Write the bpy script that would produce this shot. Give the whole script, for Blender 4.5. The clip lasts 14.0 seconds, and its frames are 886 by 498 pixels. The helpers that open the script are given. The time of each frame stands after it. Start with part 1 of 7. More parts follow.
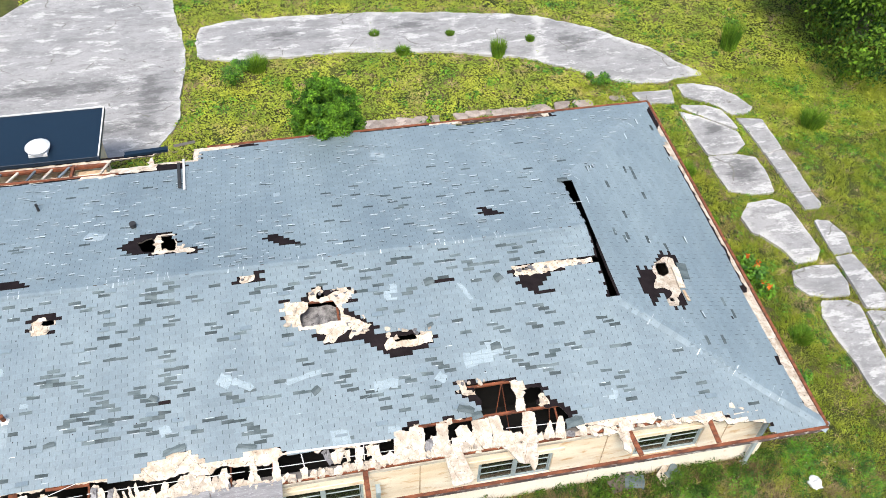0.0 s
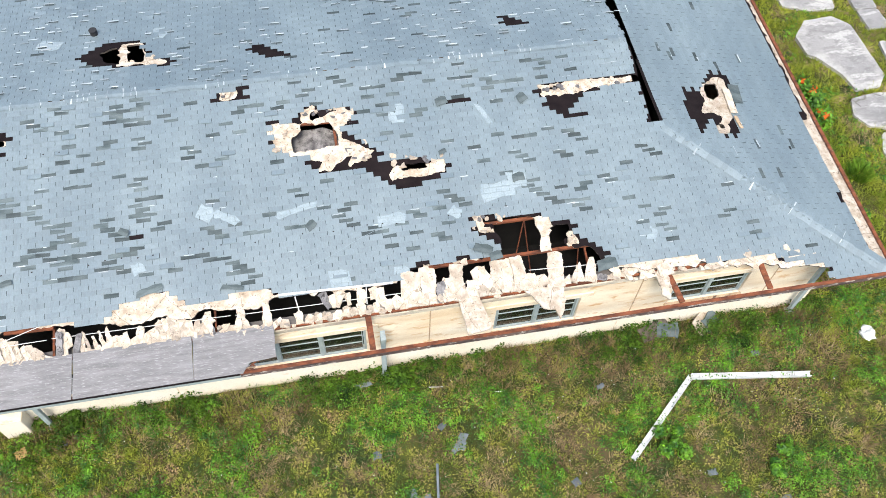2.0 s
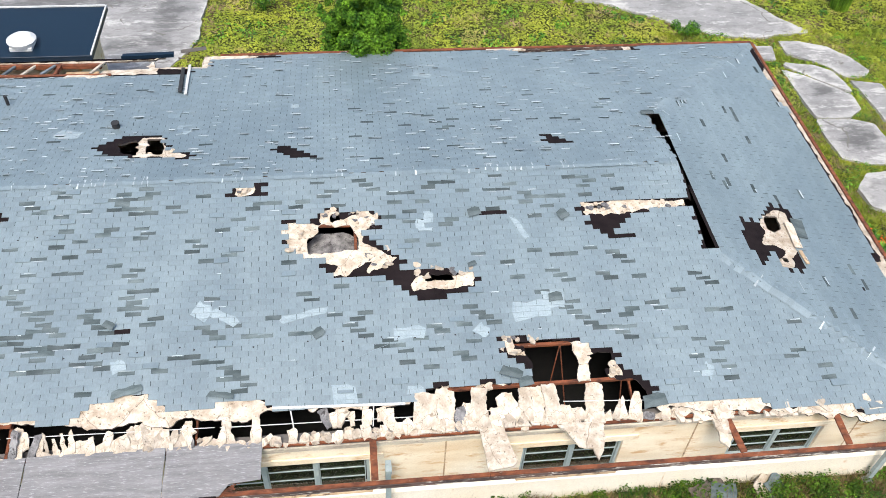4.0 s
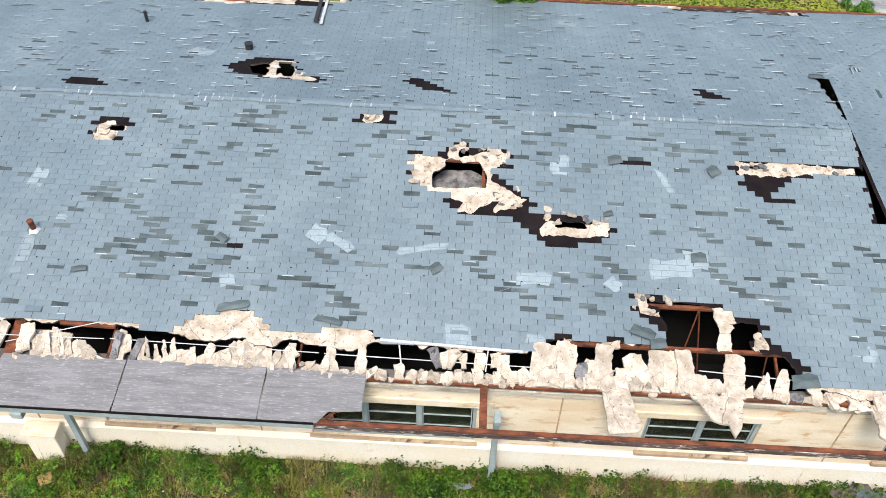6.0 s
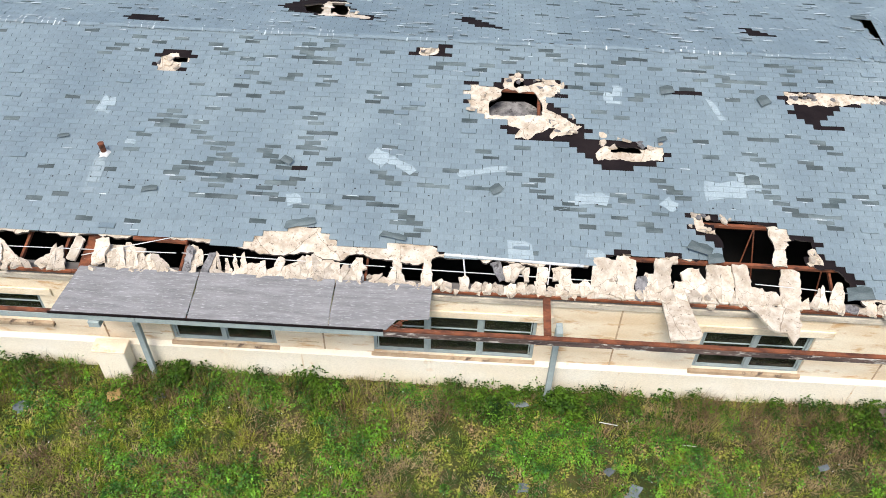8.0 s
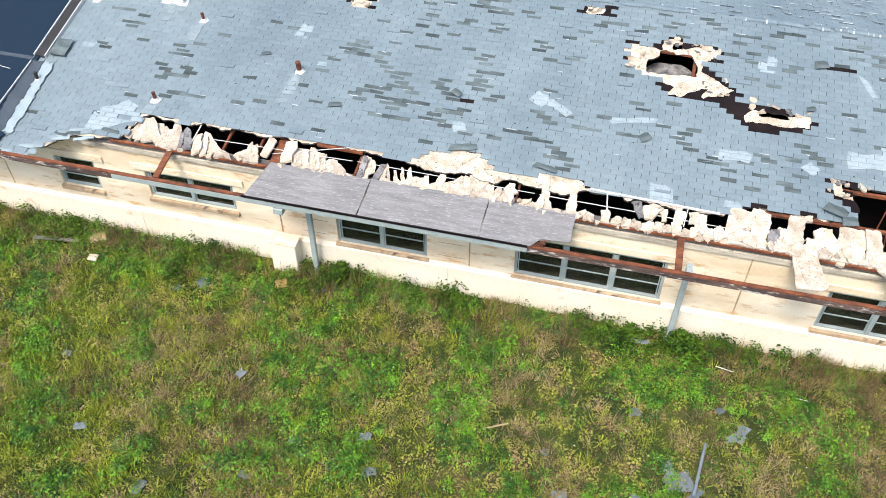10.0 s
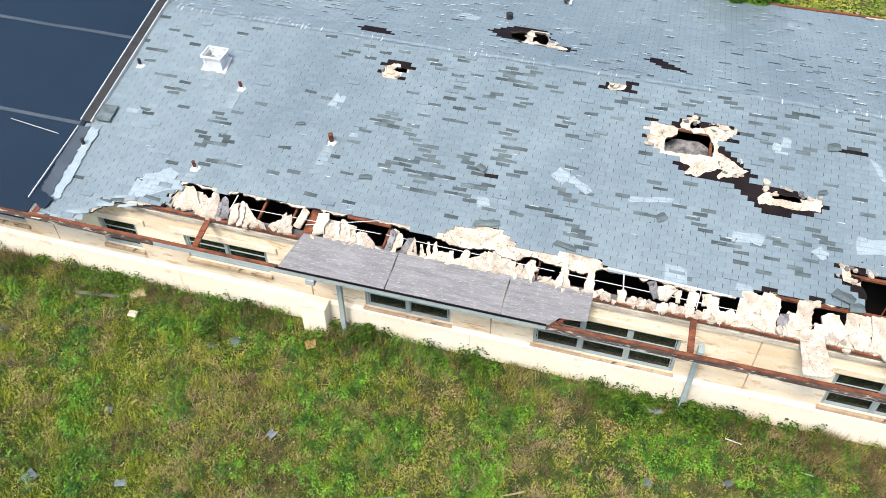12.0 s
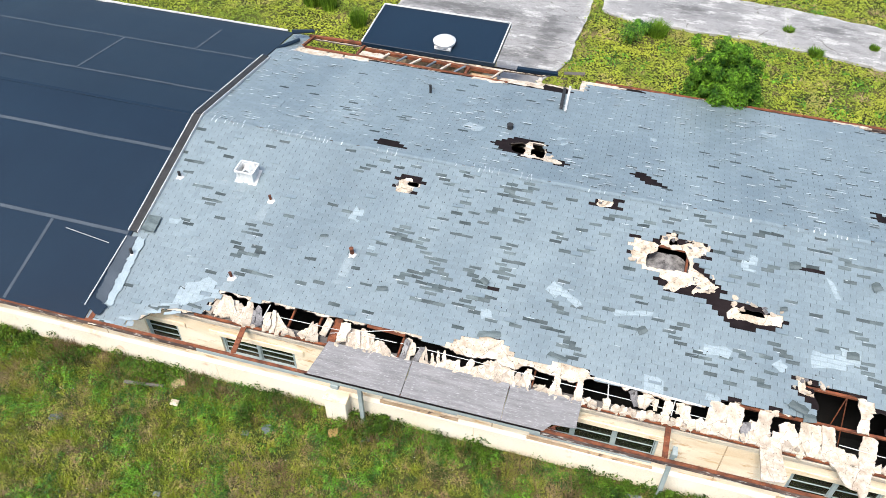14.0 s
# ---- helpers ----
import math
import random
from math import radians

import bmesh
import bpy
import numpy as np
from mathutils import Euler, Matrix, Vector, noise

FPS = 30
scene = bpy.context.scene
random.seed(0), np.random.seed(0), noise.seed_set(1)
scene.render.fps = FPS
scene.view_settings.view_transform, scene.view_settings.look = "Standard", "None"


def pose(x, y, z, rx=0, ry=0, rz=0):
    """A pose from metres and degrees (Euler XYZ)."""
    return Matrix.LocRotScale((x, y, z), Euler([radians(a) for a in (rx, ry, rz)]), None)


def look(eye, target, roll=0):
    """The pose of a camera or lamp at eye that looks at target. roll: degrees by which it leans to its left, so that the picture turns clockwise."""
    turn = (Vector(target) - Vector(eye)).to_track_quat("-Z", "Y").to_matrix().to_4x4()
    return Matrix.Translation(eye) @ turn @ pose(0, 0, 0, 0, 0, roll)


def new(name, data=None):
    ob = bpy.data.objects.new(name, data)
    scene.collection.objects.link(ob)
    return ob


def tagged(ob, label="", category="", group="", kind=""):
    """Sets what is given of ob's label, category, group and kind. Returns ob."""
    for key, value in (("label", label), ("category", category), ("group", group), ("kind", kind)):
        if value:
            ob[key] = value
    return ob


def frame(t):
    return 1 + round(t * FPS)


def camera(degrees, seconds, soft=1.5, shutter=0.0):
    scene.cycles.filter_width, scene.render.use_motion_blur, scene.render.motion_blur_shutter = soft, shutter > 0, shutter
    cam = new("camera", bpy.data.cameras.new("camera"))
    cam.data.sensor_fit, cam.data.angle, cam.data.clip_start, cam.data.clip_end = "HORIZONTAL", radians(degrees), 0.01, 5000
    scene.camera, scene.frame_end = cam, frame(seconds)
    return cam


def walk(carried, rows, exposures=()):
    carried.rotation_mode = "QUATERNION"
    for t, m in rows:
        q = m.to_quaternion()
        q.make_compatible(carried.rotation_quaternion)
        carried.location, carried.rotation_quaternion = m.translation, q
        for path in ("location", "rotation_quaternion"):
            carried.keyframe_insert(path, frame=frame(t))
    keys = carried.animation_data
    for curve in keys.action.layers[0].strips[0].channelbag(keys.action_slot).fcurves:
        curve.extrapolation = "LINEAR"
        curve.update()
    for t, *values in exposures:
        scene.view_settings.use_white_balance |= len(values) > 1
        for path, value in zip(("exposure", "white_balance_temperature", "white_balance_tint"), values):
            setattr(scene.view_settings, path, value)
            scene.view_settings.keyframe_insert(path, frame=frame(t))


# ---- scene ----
cam = camera(54.7, 14.0, soft=0.7)
PATH = [
    (0, (-0.032, 0.265, 22.207), (0.261, 1.57, 20.72), 2.3),
    (0.5, (-0.099, 1.084, 21.57), (0.184, 2.392, 20.084), 2.4),
    (1, (-0.08, 1.663, 20.818), (0.224, 2.972, 19.337), 2.4),
    (1.1, (-0.084, 1.69, 20.675), (0.213, 2.955, 19.154), 2.6),
    (1.2, (-0.088, 1.718, 20.531), (0.198, 2.919, 18.958), 2.8),
    (1.3, (-0.092, 1.745, 20.387), (0.181, 2.877, 18.762), 3.0),
    (1.4, (-0.096, 1.772, 20.244), (0.163, 2.834, 18.569), 3.2),
    (1.5, (-0.1, 1.799, 20.1), (0.151, 2.819, 18.398), 3.4),
    (2, (0.023, 1.877, 19.421), (0.268, 2.895, 17.717), 3.6),
    (2.5, (0.109, 1.898, 18.698), (0.348, 2.92, 16.995), 3.6),
    (2.75, (0.149, 1.915, 18.326), (0.385, 2.939, 16.624), 3.6),
    (3, (0.189, 1.932, 17.955), (0.435, 3.049, 16.315), 3.4),
    (3.2, (0.276, 1.971, 17.7), (0.538, 3.214, 16.155), 2.9),
    (3.45, (0.305, 1.971, 17.397), (0.554, 3.321, 15.942), 2.8),
    (5.3, (0.48, 1.93, 15.48), (0.52, 3.312, 14.035), 1.8),
    (5.5, (0.393, 1.966, 15.354), (0.391, 3.348, 13.908), 1.6),
    (6, (0.026, 1.985, 14.978), (-0.021, 3.363, 13.529), 1.5),
    (6.5, (-0.38, 2.002, 14.413), (-0.457, 3.38, 12.965), 1.3),
    (7, (-0.705, 1.869, 14.16), (-0.76, 3.25, 12.715), 1.4),
    (9.3, (-1.006, -1.433, 14.302), (-1.08, -0.053, 12.856), 0.8),
    (9.5, (-1.019, -1.559, 14.298), (-1.151, -0.181, 12.854), 0.5),
    (10, (-1.109, -1.737, 14.333), (-1.446, -0.394, 12.89), -0.0),
    (10.5, (-1.17, -1.796, 14.361), (-1.544, -0.464, 12.917), -0.1),
    (11, (-1.314, -1.473, 14.543), (-1.69, -0.142, 13.099), -0.2),
    (11.5, (-1.425, -1.314, 15.18), (-1.803, 0.016, 13.735), -0.2),
    (12, (-1.344, -1.259, 16.025), (-1.723, 0.07, 14.58), -0.2),
    (12.5, (-1.356, -1.217, 16.992), (-1.731, 0.111, 15.545), -0.1),
    (13, (-1.398, -1.194, 17.916), (-1.771, 0.135, 16.468), -0.1),
    (13.5, (-1.494, -1.148, 18.857), (-1.875, 0.176, 17.408), -0.0),
    (14, (-1.583, -1.119, 19.796), (-1.96, 0.203, 18.343), 0.0),
]
walk(cam, [(t, look(eye, target, roll)) for t, eye, target, roll in PATH], [(0.0, 1.0), (2.0, 0.97), (5.5, 0.78), (7.0, 0.74), (9.3, 0.82), (10.0, 1.0), (14.0, 1.0)])

import functools

# ---- world, sun, exposure ----
SUN_ELEVATION, SUN_ROTATION = 61.0, 197.0
world = bpy.data.worlds.new("overcast_sky")
scene.world = world
world.use_nodes = True
sky_nodes = world.node_tree.nodes
sky = sky_nodes.new("ShaderNodeTexSky")
sky.sky_type = "NISHITA"
sky.sun_disc = False
sky.sun_elevation = radians(SUN_ELEVATION)
sky.sun_rotation = radians(SUN_ROTATION)
sky.air_density, sky.dust_density, sky.ozone_density = 1.0, 3.0, 1.0
world.node_tree.links.new(sky.outputs[0], sky_nodes["Background"].inputs[0])
sky_nodes["Background"].inputs[1].default_value = 0.15
sun = new("sun", bpy.data.lights.new("sun", "SUN"))
sun.data.energy = 2.2
sun.data.angle = radians(18)
sun.data.color = (1.0, 0.96, 0.88)
sun.matrix_world = look((0, 0, 60), (math.sin(radians(SUN_ROTATION + 180)), math.cos(radians(SUN_ROTATION + 180)), 60 - math.tan(radians(SUN_ELEVATION))))

# ---- materials ----


def surface(name, dark, light, rough=0.8, blotch=0.6, grain=40.0, bump=0.3, metal=0.0, vary=0.0, island=False, spread=0.5, stretch=(1, 1, 1), third=None, third_at=0.62, third_scale=2.0, spec=0.35, crack=0.0):
    """A worn surface: two tones in blotches, a fine grain with relief, and stains of a third tone."""
    m = bpy.data.materials.new(name)
    m.use_nodes = True
    nt = m.node_tree
    nodes, link = nt.nodes, nt.links.new
    bsdf = nodes["Principled BSDF"]
    coord = nodes.new("ShaderNodeTexCoord")
    mapping = nodes.new("ShaderNodeMapping")
    mapping.inputs["Scale"].default_value = stretch
    link(coord.outputs["Object"], mapping.inputs[0])

    def noise_tex(scale, detail=6.0, roughness=0.6):
        n = nodes.new("ShaderNodeTexNoise")
        n.inputs["Scale"].default_value, n.inputs["Detail"].default_value, n.inputs["Roughness"].default_value = scale, detail, roughness
        link(mapping.outputs[0], n.inputs["Vector"])
        return n.outputs["Fac"]

    def ramp(fac, low, high):
        r = nodes.new("ShaderNodeMapRange")
        r.inputs["From Min"].default_value, r.inputs["From Max"].default_value = low, high
        link(fac, r.inputs["Value"])
        return r.outputs["Result"]

    def mix(fac, a, b, kind="MIX"):
        x = nodes.new("ShaderNodeMix")
        x.data_type, x.blend_type = "RGBA", kind
        for value, socket in ((fac, x.inputs["Factor"]), (a, x.inputs["A"]), (b, x.inputs["B"])):
            if isinstance(value, (int, float)):
                socket.default_value = value
            elif isinstance(value, tuple):
                socket.default_value = (*value, 1)
            else:
                link(value, socket)
        return x.outputs["Result"]

    big, fine = noise_tex(blotch), noise_tex(grain, 8.0, 0.7)
    colour = mix(ramp(big, 0.5 - spread / 2, 0.5 + spread / 2), dark, light)
    colour = mix(ramp(fine, 0.3, 0.7), mix(1.0, colour, (0.72, 0.72, 0.72), "MULTIPLY"), colour)
    if third:
        colour = mix(ramp(noise_tex(third_scale, 8.0, 0.65), third_at - 0.05, third_at + 0.06), colour, third)
    if crack:
        cells = nodes.new("ShaderNodeTexVoronoi")
        cells.feature = "DISTANCE_TO_EDGE"
        cells.inputs["Scale"].default_value = crack
        shift = nodes.new("ShaderNodeVectorMath")
        shift.operation = "MULTIPLY_ADD"
        shift.inputs[1].default_value = (0.35, 0.35, 0.35)
        wander = nodes.new("ShaderNodeTexNoise")
        wander.inputs["Scale"].default_value = crack * 1.6
        link(mapping.outputs[0], wander.inputs["Vector"])
        link(wander.outputs["Color"], shift.inputs[0])
        link(mapping.outputs[0], shift.inputs[2])
        link(shift.outputs[0], cells.inputs["Vector"])
        colour = mix(ramp(cells.outputs["Distance"], 0.0, 0.007), mix(1.0, colour, (0.5, 0.46, 0.42), "MULTIPLY"), colour)
    if vary:
        source = nodes.new("ShaderNodeNewGeometry").outputs["Random Per Island"] if island else nodes.new("ShaderNodeObjectInfo").outputs["Random"]
        lift = nodes.new("ShaderNodeMapRange")
        lift.inputs["To Min"].default_value, lift.inputs["To Max"].default_value = 1 - vary, 1 + vary
        link(source, lift.inputs["Value"])
        tone = nodes.new("ShaderNodeHueSaturation")
        link(lift.outputs["Result"], tone.inputs["Value"])
        link(colour, tone.inputs["Color"])
        colour = tone.outputs["Color"]
    link(colour, bsdf.inputs["Base Color"])
    bsdf.inputs["Roughness"].default_value = rough
    bsdf.inputs["Metallic"].default_value = metal
    bsdf.inputs["Specular IOR Level"].default_value = spec
    if bump:
        b = nodes.new("ShaderNodeBump")
        b.inputs["Strength"].default_value, b.inputs["Distance"].default_value = bump, 0.01
        link(fine, b.inputs["Height"])
        link(b.outputs[0], bsdf.inputs["Normal"])
    return m


M_TAB = surface("slate_grey_shingle", (0.134, 0.181, 0.204), (0.213, 0.270, 0.287), 0.45, 0.35, 26, 0.8, vary=0.08, island=True, spec=1.0, spread=0.4, stretch=(1.4, 0.5, 1), third=(0.129, 0.169, 0.184), third_at=0.62, third_scale=3.0)
M_TAB_ONE = surface("slate_grey_shingle_tab", (0.134, 0.181, 0.204), (0.213, 0.270, 0.287), 0.45, 0.35, 26, 0.8, vary=0.08, spec=1.0, spread=0.4, stretch=(1.4, 0.5, 1), third=(0.129, 0.169, 0.184), third_at=0.62, third_scale=3.0)
M_UNDER = surface("dark_under_shingle", (0.055, 0.074, 0.077), (0.135, 0.165, 0.168), 0.9, 5.0, 70, 0.7, vary=0.36, island=True, stretch=(0.4, 1, 1), spread=0.3, spec=0.2)
M_HIPCAP = surface("hip_shingle", (0.155, 0.205, 0.227), (0.232, 0.29, 0.308), 0.5, 1.0, 26, 0.8, vary=0.14, spec=1.0, spread=0.4)
M_CAP = surface("ridge_shingle", (0.134, 0.181, 0.204), (0.213, 0.270, 0.287), 0.45, 1.0, 26, 0.8, vary=0.1, spec=1.0, spread=0.4, third=(0.129, 0.169, 0.184), third_at=0.62, third_scale=3.0)
M_CHUNK = surface("broken_cream_gypsum", (0.36, 0.285, 0.205), (0.71, 0.63, 0.52), 0.95, 5.0, 16, 1.3, spread=0.4, vary=0.2, third=(0.14, 0.11, 0.08), third_at=0.63, third_scale=16.0, crack=1.6)
M_FELT = surface("brown_black_felt", (0.007, 0.005, 0.006), (0.022, 0.016, 0.016), 0.95, 3.0, 60, 0.4, spec=0.1)
M_DECK = surface("cream_gypsum_deck", (0.40, 0.315, 0.225), (0.74, 0.655, 0.54), 0.95, 4.5, 13, 1.3, spread=0.34, vary=0.15, third=(0.13, 0.10, 0.07), third_at=0.61, third_scale=13.0, crack=0.8)
M_RUST = surface("rusted_steel", (0.06, 0.022, 0.012), (0.28, 0.088, 0.036), 0.85, 7.0, 60, 0.6, stretch=(0.5, 1, 1), spread=0.35, third=(0.36, 0.29, 0.24), third_at=0.68, third_scale=16.0)
M_MEMBRANE = surface("black_roof_membrane", (0.003, 0.013, 0.028), (0.006, 0.020, 0.038), 0.45, 0.3, 30, 0.15, spec=0.3)
M_FASCIA = surface("flaking_dark_fascia", (0.05, 0.035, 0.034), (0.15, 0.10, 0.085), 0.9, 5.0, 40, 0.6, spread=0.3, stretch=(0.3, 1, 1), third=(0.52, 0.48, 0.43), third_at=0.59, third_scale=14.0)
M_FRIEZE = surface("peeling_trim_board", (0.38, 0.33, 0.27), (0.74, 0.66, 0.53), 0.9, 2.5, 40, 0.5, spread=0.3, stretch=(0.4, 1, 1.5), third=(0.22, 0.18, 0.14), third_at=0.6, third_scale=6.0)
M_OCHRE = surface("ochre_board", (0.24, 0.15, 0.05), (0.38, 0.26, 0.10), 0.9, 5.0, 40, 0.5)
M_SEAM = surface("dusty_membrane_seam", (0.034, 0.048, 0.064), (0.07, 0.088, 0.108), 0.7, 1.5, 30, 0.2)
M_FLASH = surface("white_edge_flashing", (0.45, 0.45, 0.43), (0.72, 0.72, 0.70), 0.5, 3.0, 40, 0.2)
M_WALL = surface("cream_stucco_wall", (0.78, 0.61, 0.41), (0.93, 0.83, 0.66), 0.9, 1.0, 40, 0.4, spread=0.34, third=(0.55, 0.34, 0.17), third_at=0.6, third_scale=2.4, stretch=(0.7, 1, 2.2))
M_PLINTH = surface("pale_cream_plinth", (0.88, 0.76, 0.57), (0.94, 0.88, 0.75), 0.9, 0.7, 40, 0.3, third=(0.66, 0.46, 0.28), third_at=0.66, third_scale=2.2)
M_SILL = surface("stained_sill", (0.36, 0.23, 0.13), (0.66, 0.50, 0.33), 0.9, 3.0, 40, 0.5, third=(0.10, 0.07, 0.05), third_at=0.60, third_scale=5.0)
M_TEAL = surface("grey_green_paint", (0.27, 0.33, 0.33), (0.42, 0.475, 0.465), 0.6, 4.0, 50, 0.2, third=(0.30, 0.13, 0.07), third_at=0.70, third_scale=8.0)
M_GREYWOOD = surface("weathered_wood", (0.10, 0.09, 0.085), (0.22, 0.20, 0.185), 0.9, 3.0, 60, 0.5, stretch=(0.15, 1, 1))
M_PLY = surface("weathered_plywood", (0.165, 0.160, 0.160), (0.295, 0.288, 0.286), 0.9, 9.0, 110, 1.0, spread=0.4, stretch=(0.14, 1, 1), third=(0.36, 0.353, 0.35), third_at=0.6, third_scale=48.0)
# Near-black colour stands for the shade inside the house.
M_INNER_SHADE = surface("interior_shade_black", (0.006, 0.006, 0.006), (0.016, 0.015, 0.014), 0.95, 2.0, 20, 0.2)
M_GREYSLAB = surface("grey_fallen_insulation", (0.09, 0.086, 0.088), (0.29, 0.28, 0.275), 0.95, 5.0, 24, 0.9, spread=0.25, third=(0.05, 0.045, 0.045), third_at=0.6, third_scale=9.0)
M_GROUND = surface("lawn_soil", (0.016, 0.024, 0.005), (0.075, 0.084, 0.015), 1.0, 0.7, 9.0, 1.0, spread=0.3, third=(0.085, 0.062, 0.03), third_at=0.57, third_scale=0.6)
M_GRASS = surface("green_grass", (0.13, 0.21, 0.015), (0.38, 0.40, 0.045), 0.7, 0.9, 3.0, 0.0, vary=0.3, island=True, spread=0.3, third=(0.38, 0.31, 0.12), third_at=0.62, third_scale=1.3)
M_COVER = surface("clover_leaf", (0.030, 0.062, 0.005), (0.265, 0.292, 0.030), 0.7, 2.0, 3.0, 0.0, vary=0.42, island=True, spread=0.09, third=(0.23, 0.155, 0.075), third_at=0.57, third_scale=2.0)
M_MEADOW = surface("yellow_green_meadow", (0.13, 0.205, 0.012), (0.345, 0.38, 0.030), 0.7, 0.45, 1.6, 0.0, vary=0.25, island=True, spread=0.34, third=(0.27, 0.215, 0.075), third_at=0.62, third_scale=0.5)
M_DRY = surface("dry_grass", (0.18, 0.125, 0.065), (0.40, 0.31, 0.165), 0.9, 0.9, 5.0, 0.0, vary=0.3, island=True, spread=0.3)
M_BROWN = surface("brown_dead_grass", (0.12, 0.078, 0.038), (0.29, 0.20, 0.10), 0.9, 1.5, 5.0, 0.0, vary=0.4, island=True, spread=0.3)
M_WEED = surface("bright_weed_leaf", (0.018, 0.086, 0.004), (0.125, 0.29, 0.012), 0.6, 3.0, 6.0, 0.0, vary=0.42, island=True, spread=0.2)
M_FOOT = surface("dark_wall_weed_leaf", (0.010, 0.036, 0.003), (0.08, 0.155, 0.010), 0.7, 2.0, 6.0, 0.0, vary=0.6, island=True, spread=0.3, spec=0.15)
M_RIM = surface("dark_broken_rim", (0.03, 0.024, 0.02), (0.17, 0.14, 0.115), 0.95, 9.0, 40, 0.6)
M_STREAK = surface("pale_runoff_shingle", (0.19, 0.24, 0.262), (0.27, 0.33, 0.35), 0.7, 4.0, 30, 0.4, spec=0.6)
M_LEAF = surface("dark_bush_leaf", (0.018, 0.070, 0.006), (0.115, 0.245, 0.014), 0.7, 2.2, 6.0, 0.0, vary=0.6, island=True, spread=0.25, spec=0.15)
M_RUBBLE = surface("pinkish_rubble_stone", (0.20, 0.155, 0.13), (0.46, 0.40, 0.35), 0.95, 2.5, 20, 0.8, vary=0.25)
M_TREE = surface("tree_leaf", (0.011, 0.040, 0.004), (0.092, 0.175, 0.011), 0.7, 0.8, 4.0, 0.0, vary=0.6, island=True, spread=0.18, spec=0.15)
M_TUFT = surface("green_tuft", (0.06, 0.15, 0.012), (0.19, 0.32, 0.024), 0.7, 1.2, 6.0, 0.0, vary=0.4, island=True, spread=0.3, spec=0.2)
M_BARK = surface("grey_bark", (0.07, 0.055, 0.045), (0.16, 0.14, 0.12), 0.95, 8.0, 50, 0.6)
M_WHITE = surface("white_painted_metal", (0.50, 0.52, 0.52), (0.74, 0.75, 0.73), 0.5, 3.0, 40, 0.15, third=(0.30, 0.32, 0.32), third_at=0.64, third_scale=7.0)
M_SHARD = surface("grey_shingle_scrap", (0.09, 0.11, 0.125), (0.19, 0.22, 0.24), 0.8, 4.0, 60, 0.4, vary=0.3)
M_ORANGE = surface("orange_petal", (0.75, 0.10, 0.01), (0.85, 0.20, 0.02), 0.6, 4.0, 20, 0.0)
M_PATCH = surface("pale_unweathered_shingle", (0.25, 0.315, 0.34), (0.35, 0.42, 0.445), 0.8, 4.0, 30, 0.4)
M_PALE = surface("pale_torn_shingle_edge", (0.34, 0.39, 0.41), (0.60, 0.64, 0.65), 0.8, 5.0, 30, 0.3, vary=0.3, island=True)
M_RUBBER = surface("black_pipe", (0.015, 0.015, 0.016), (0.04, 0.04, 0.04), 0.7, 5.0, 40, 0.2)


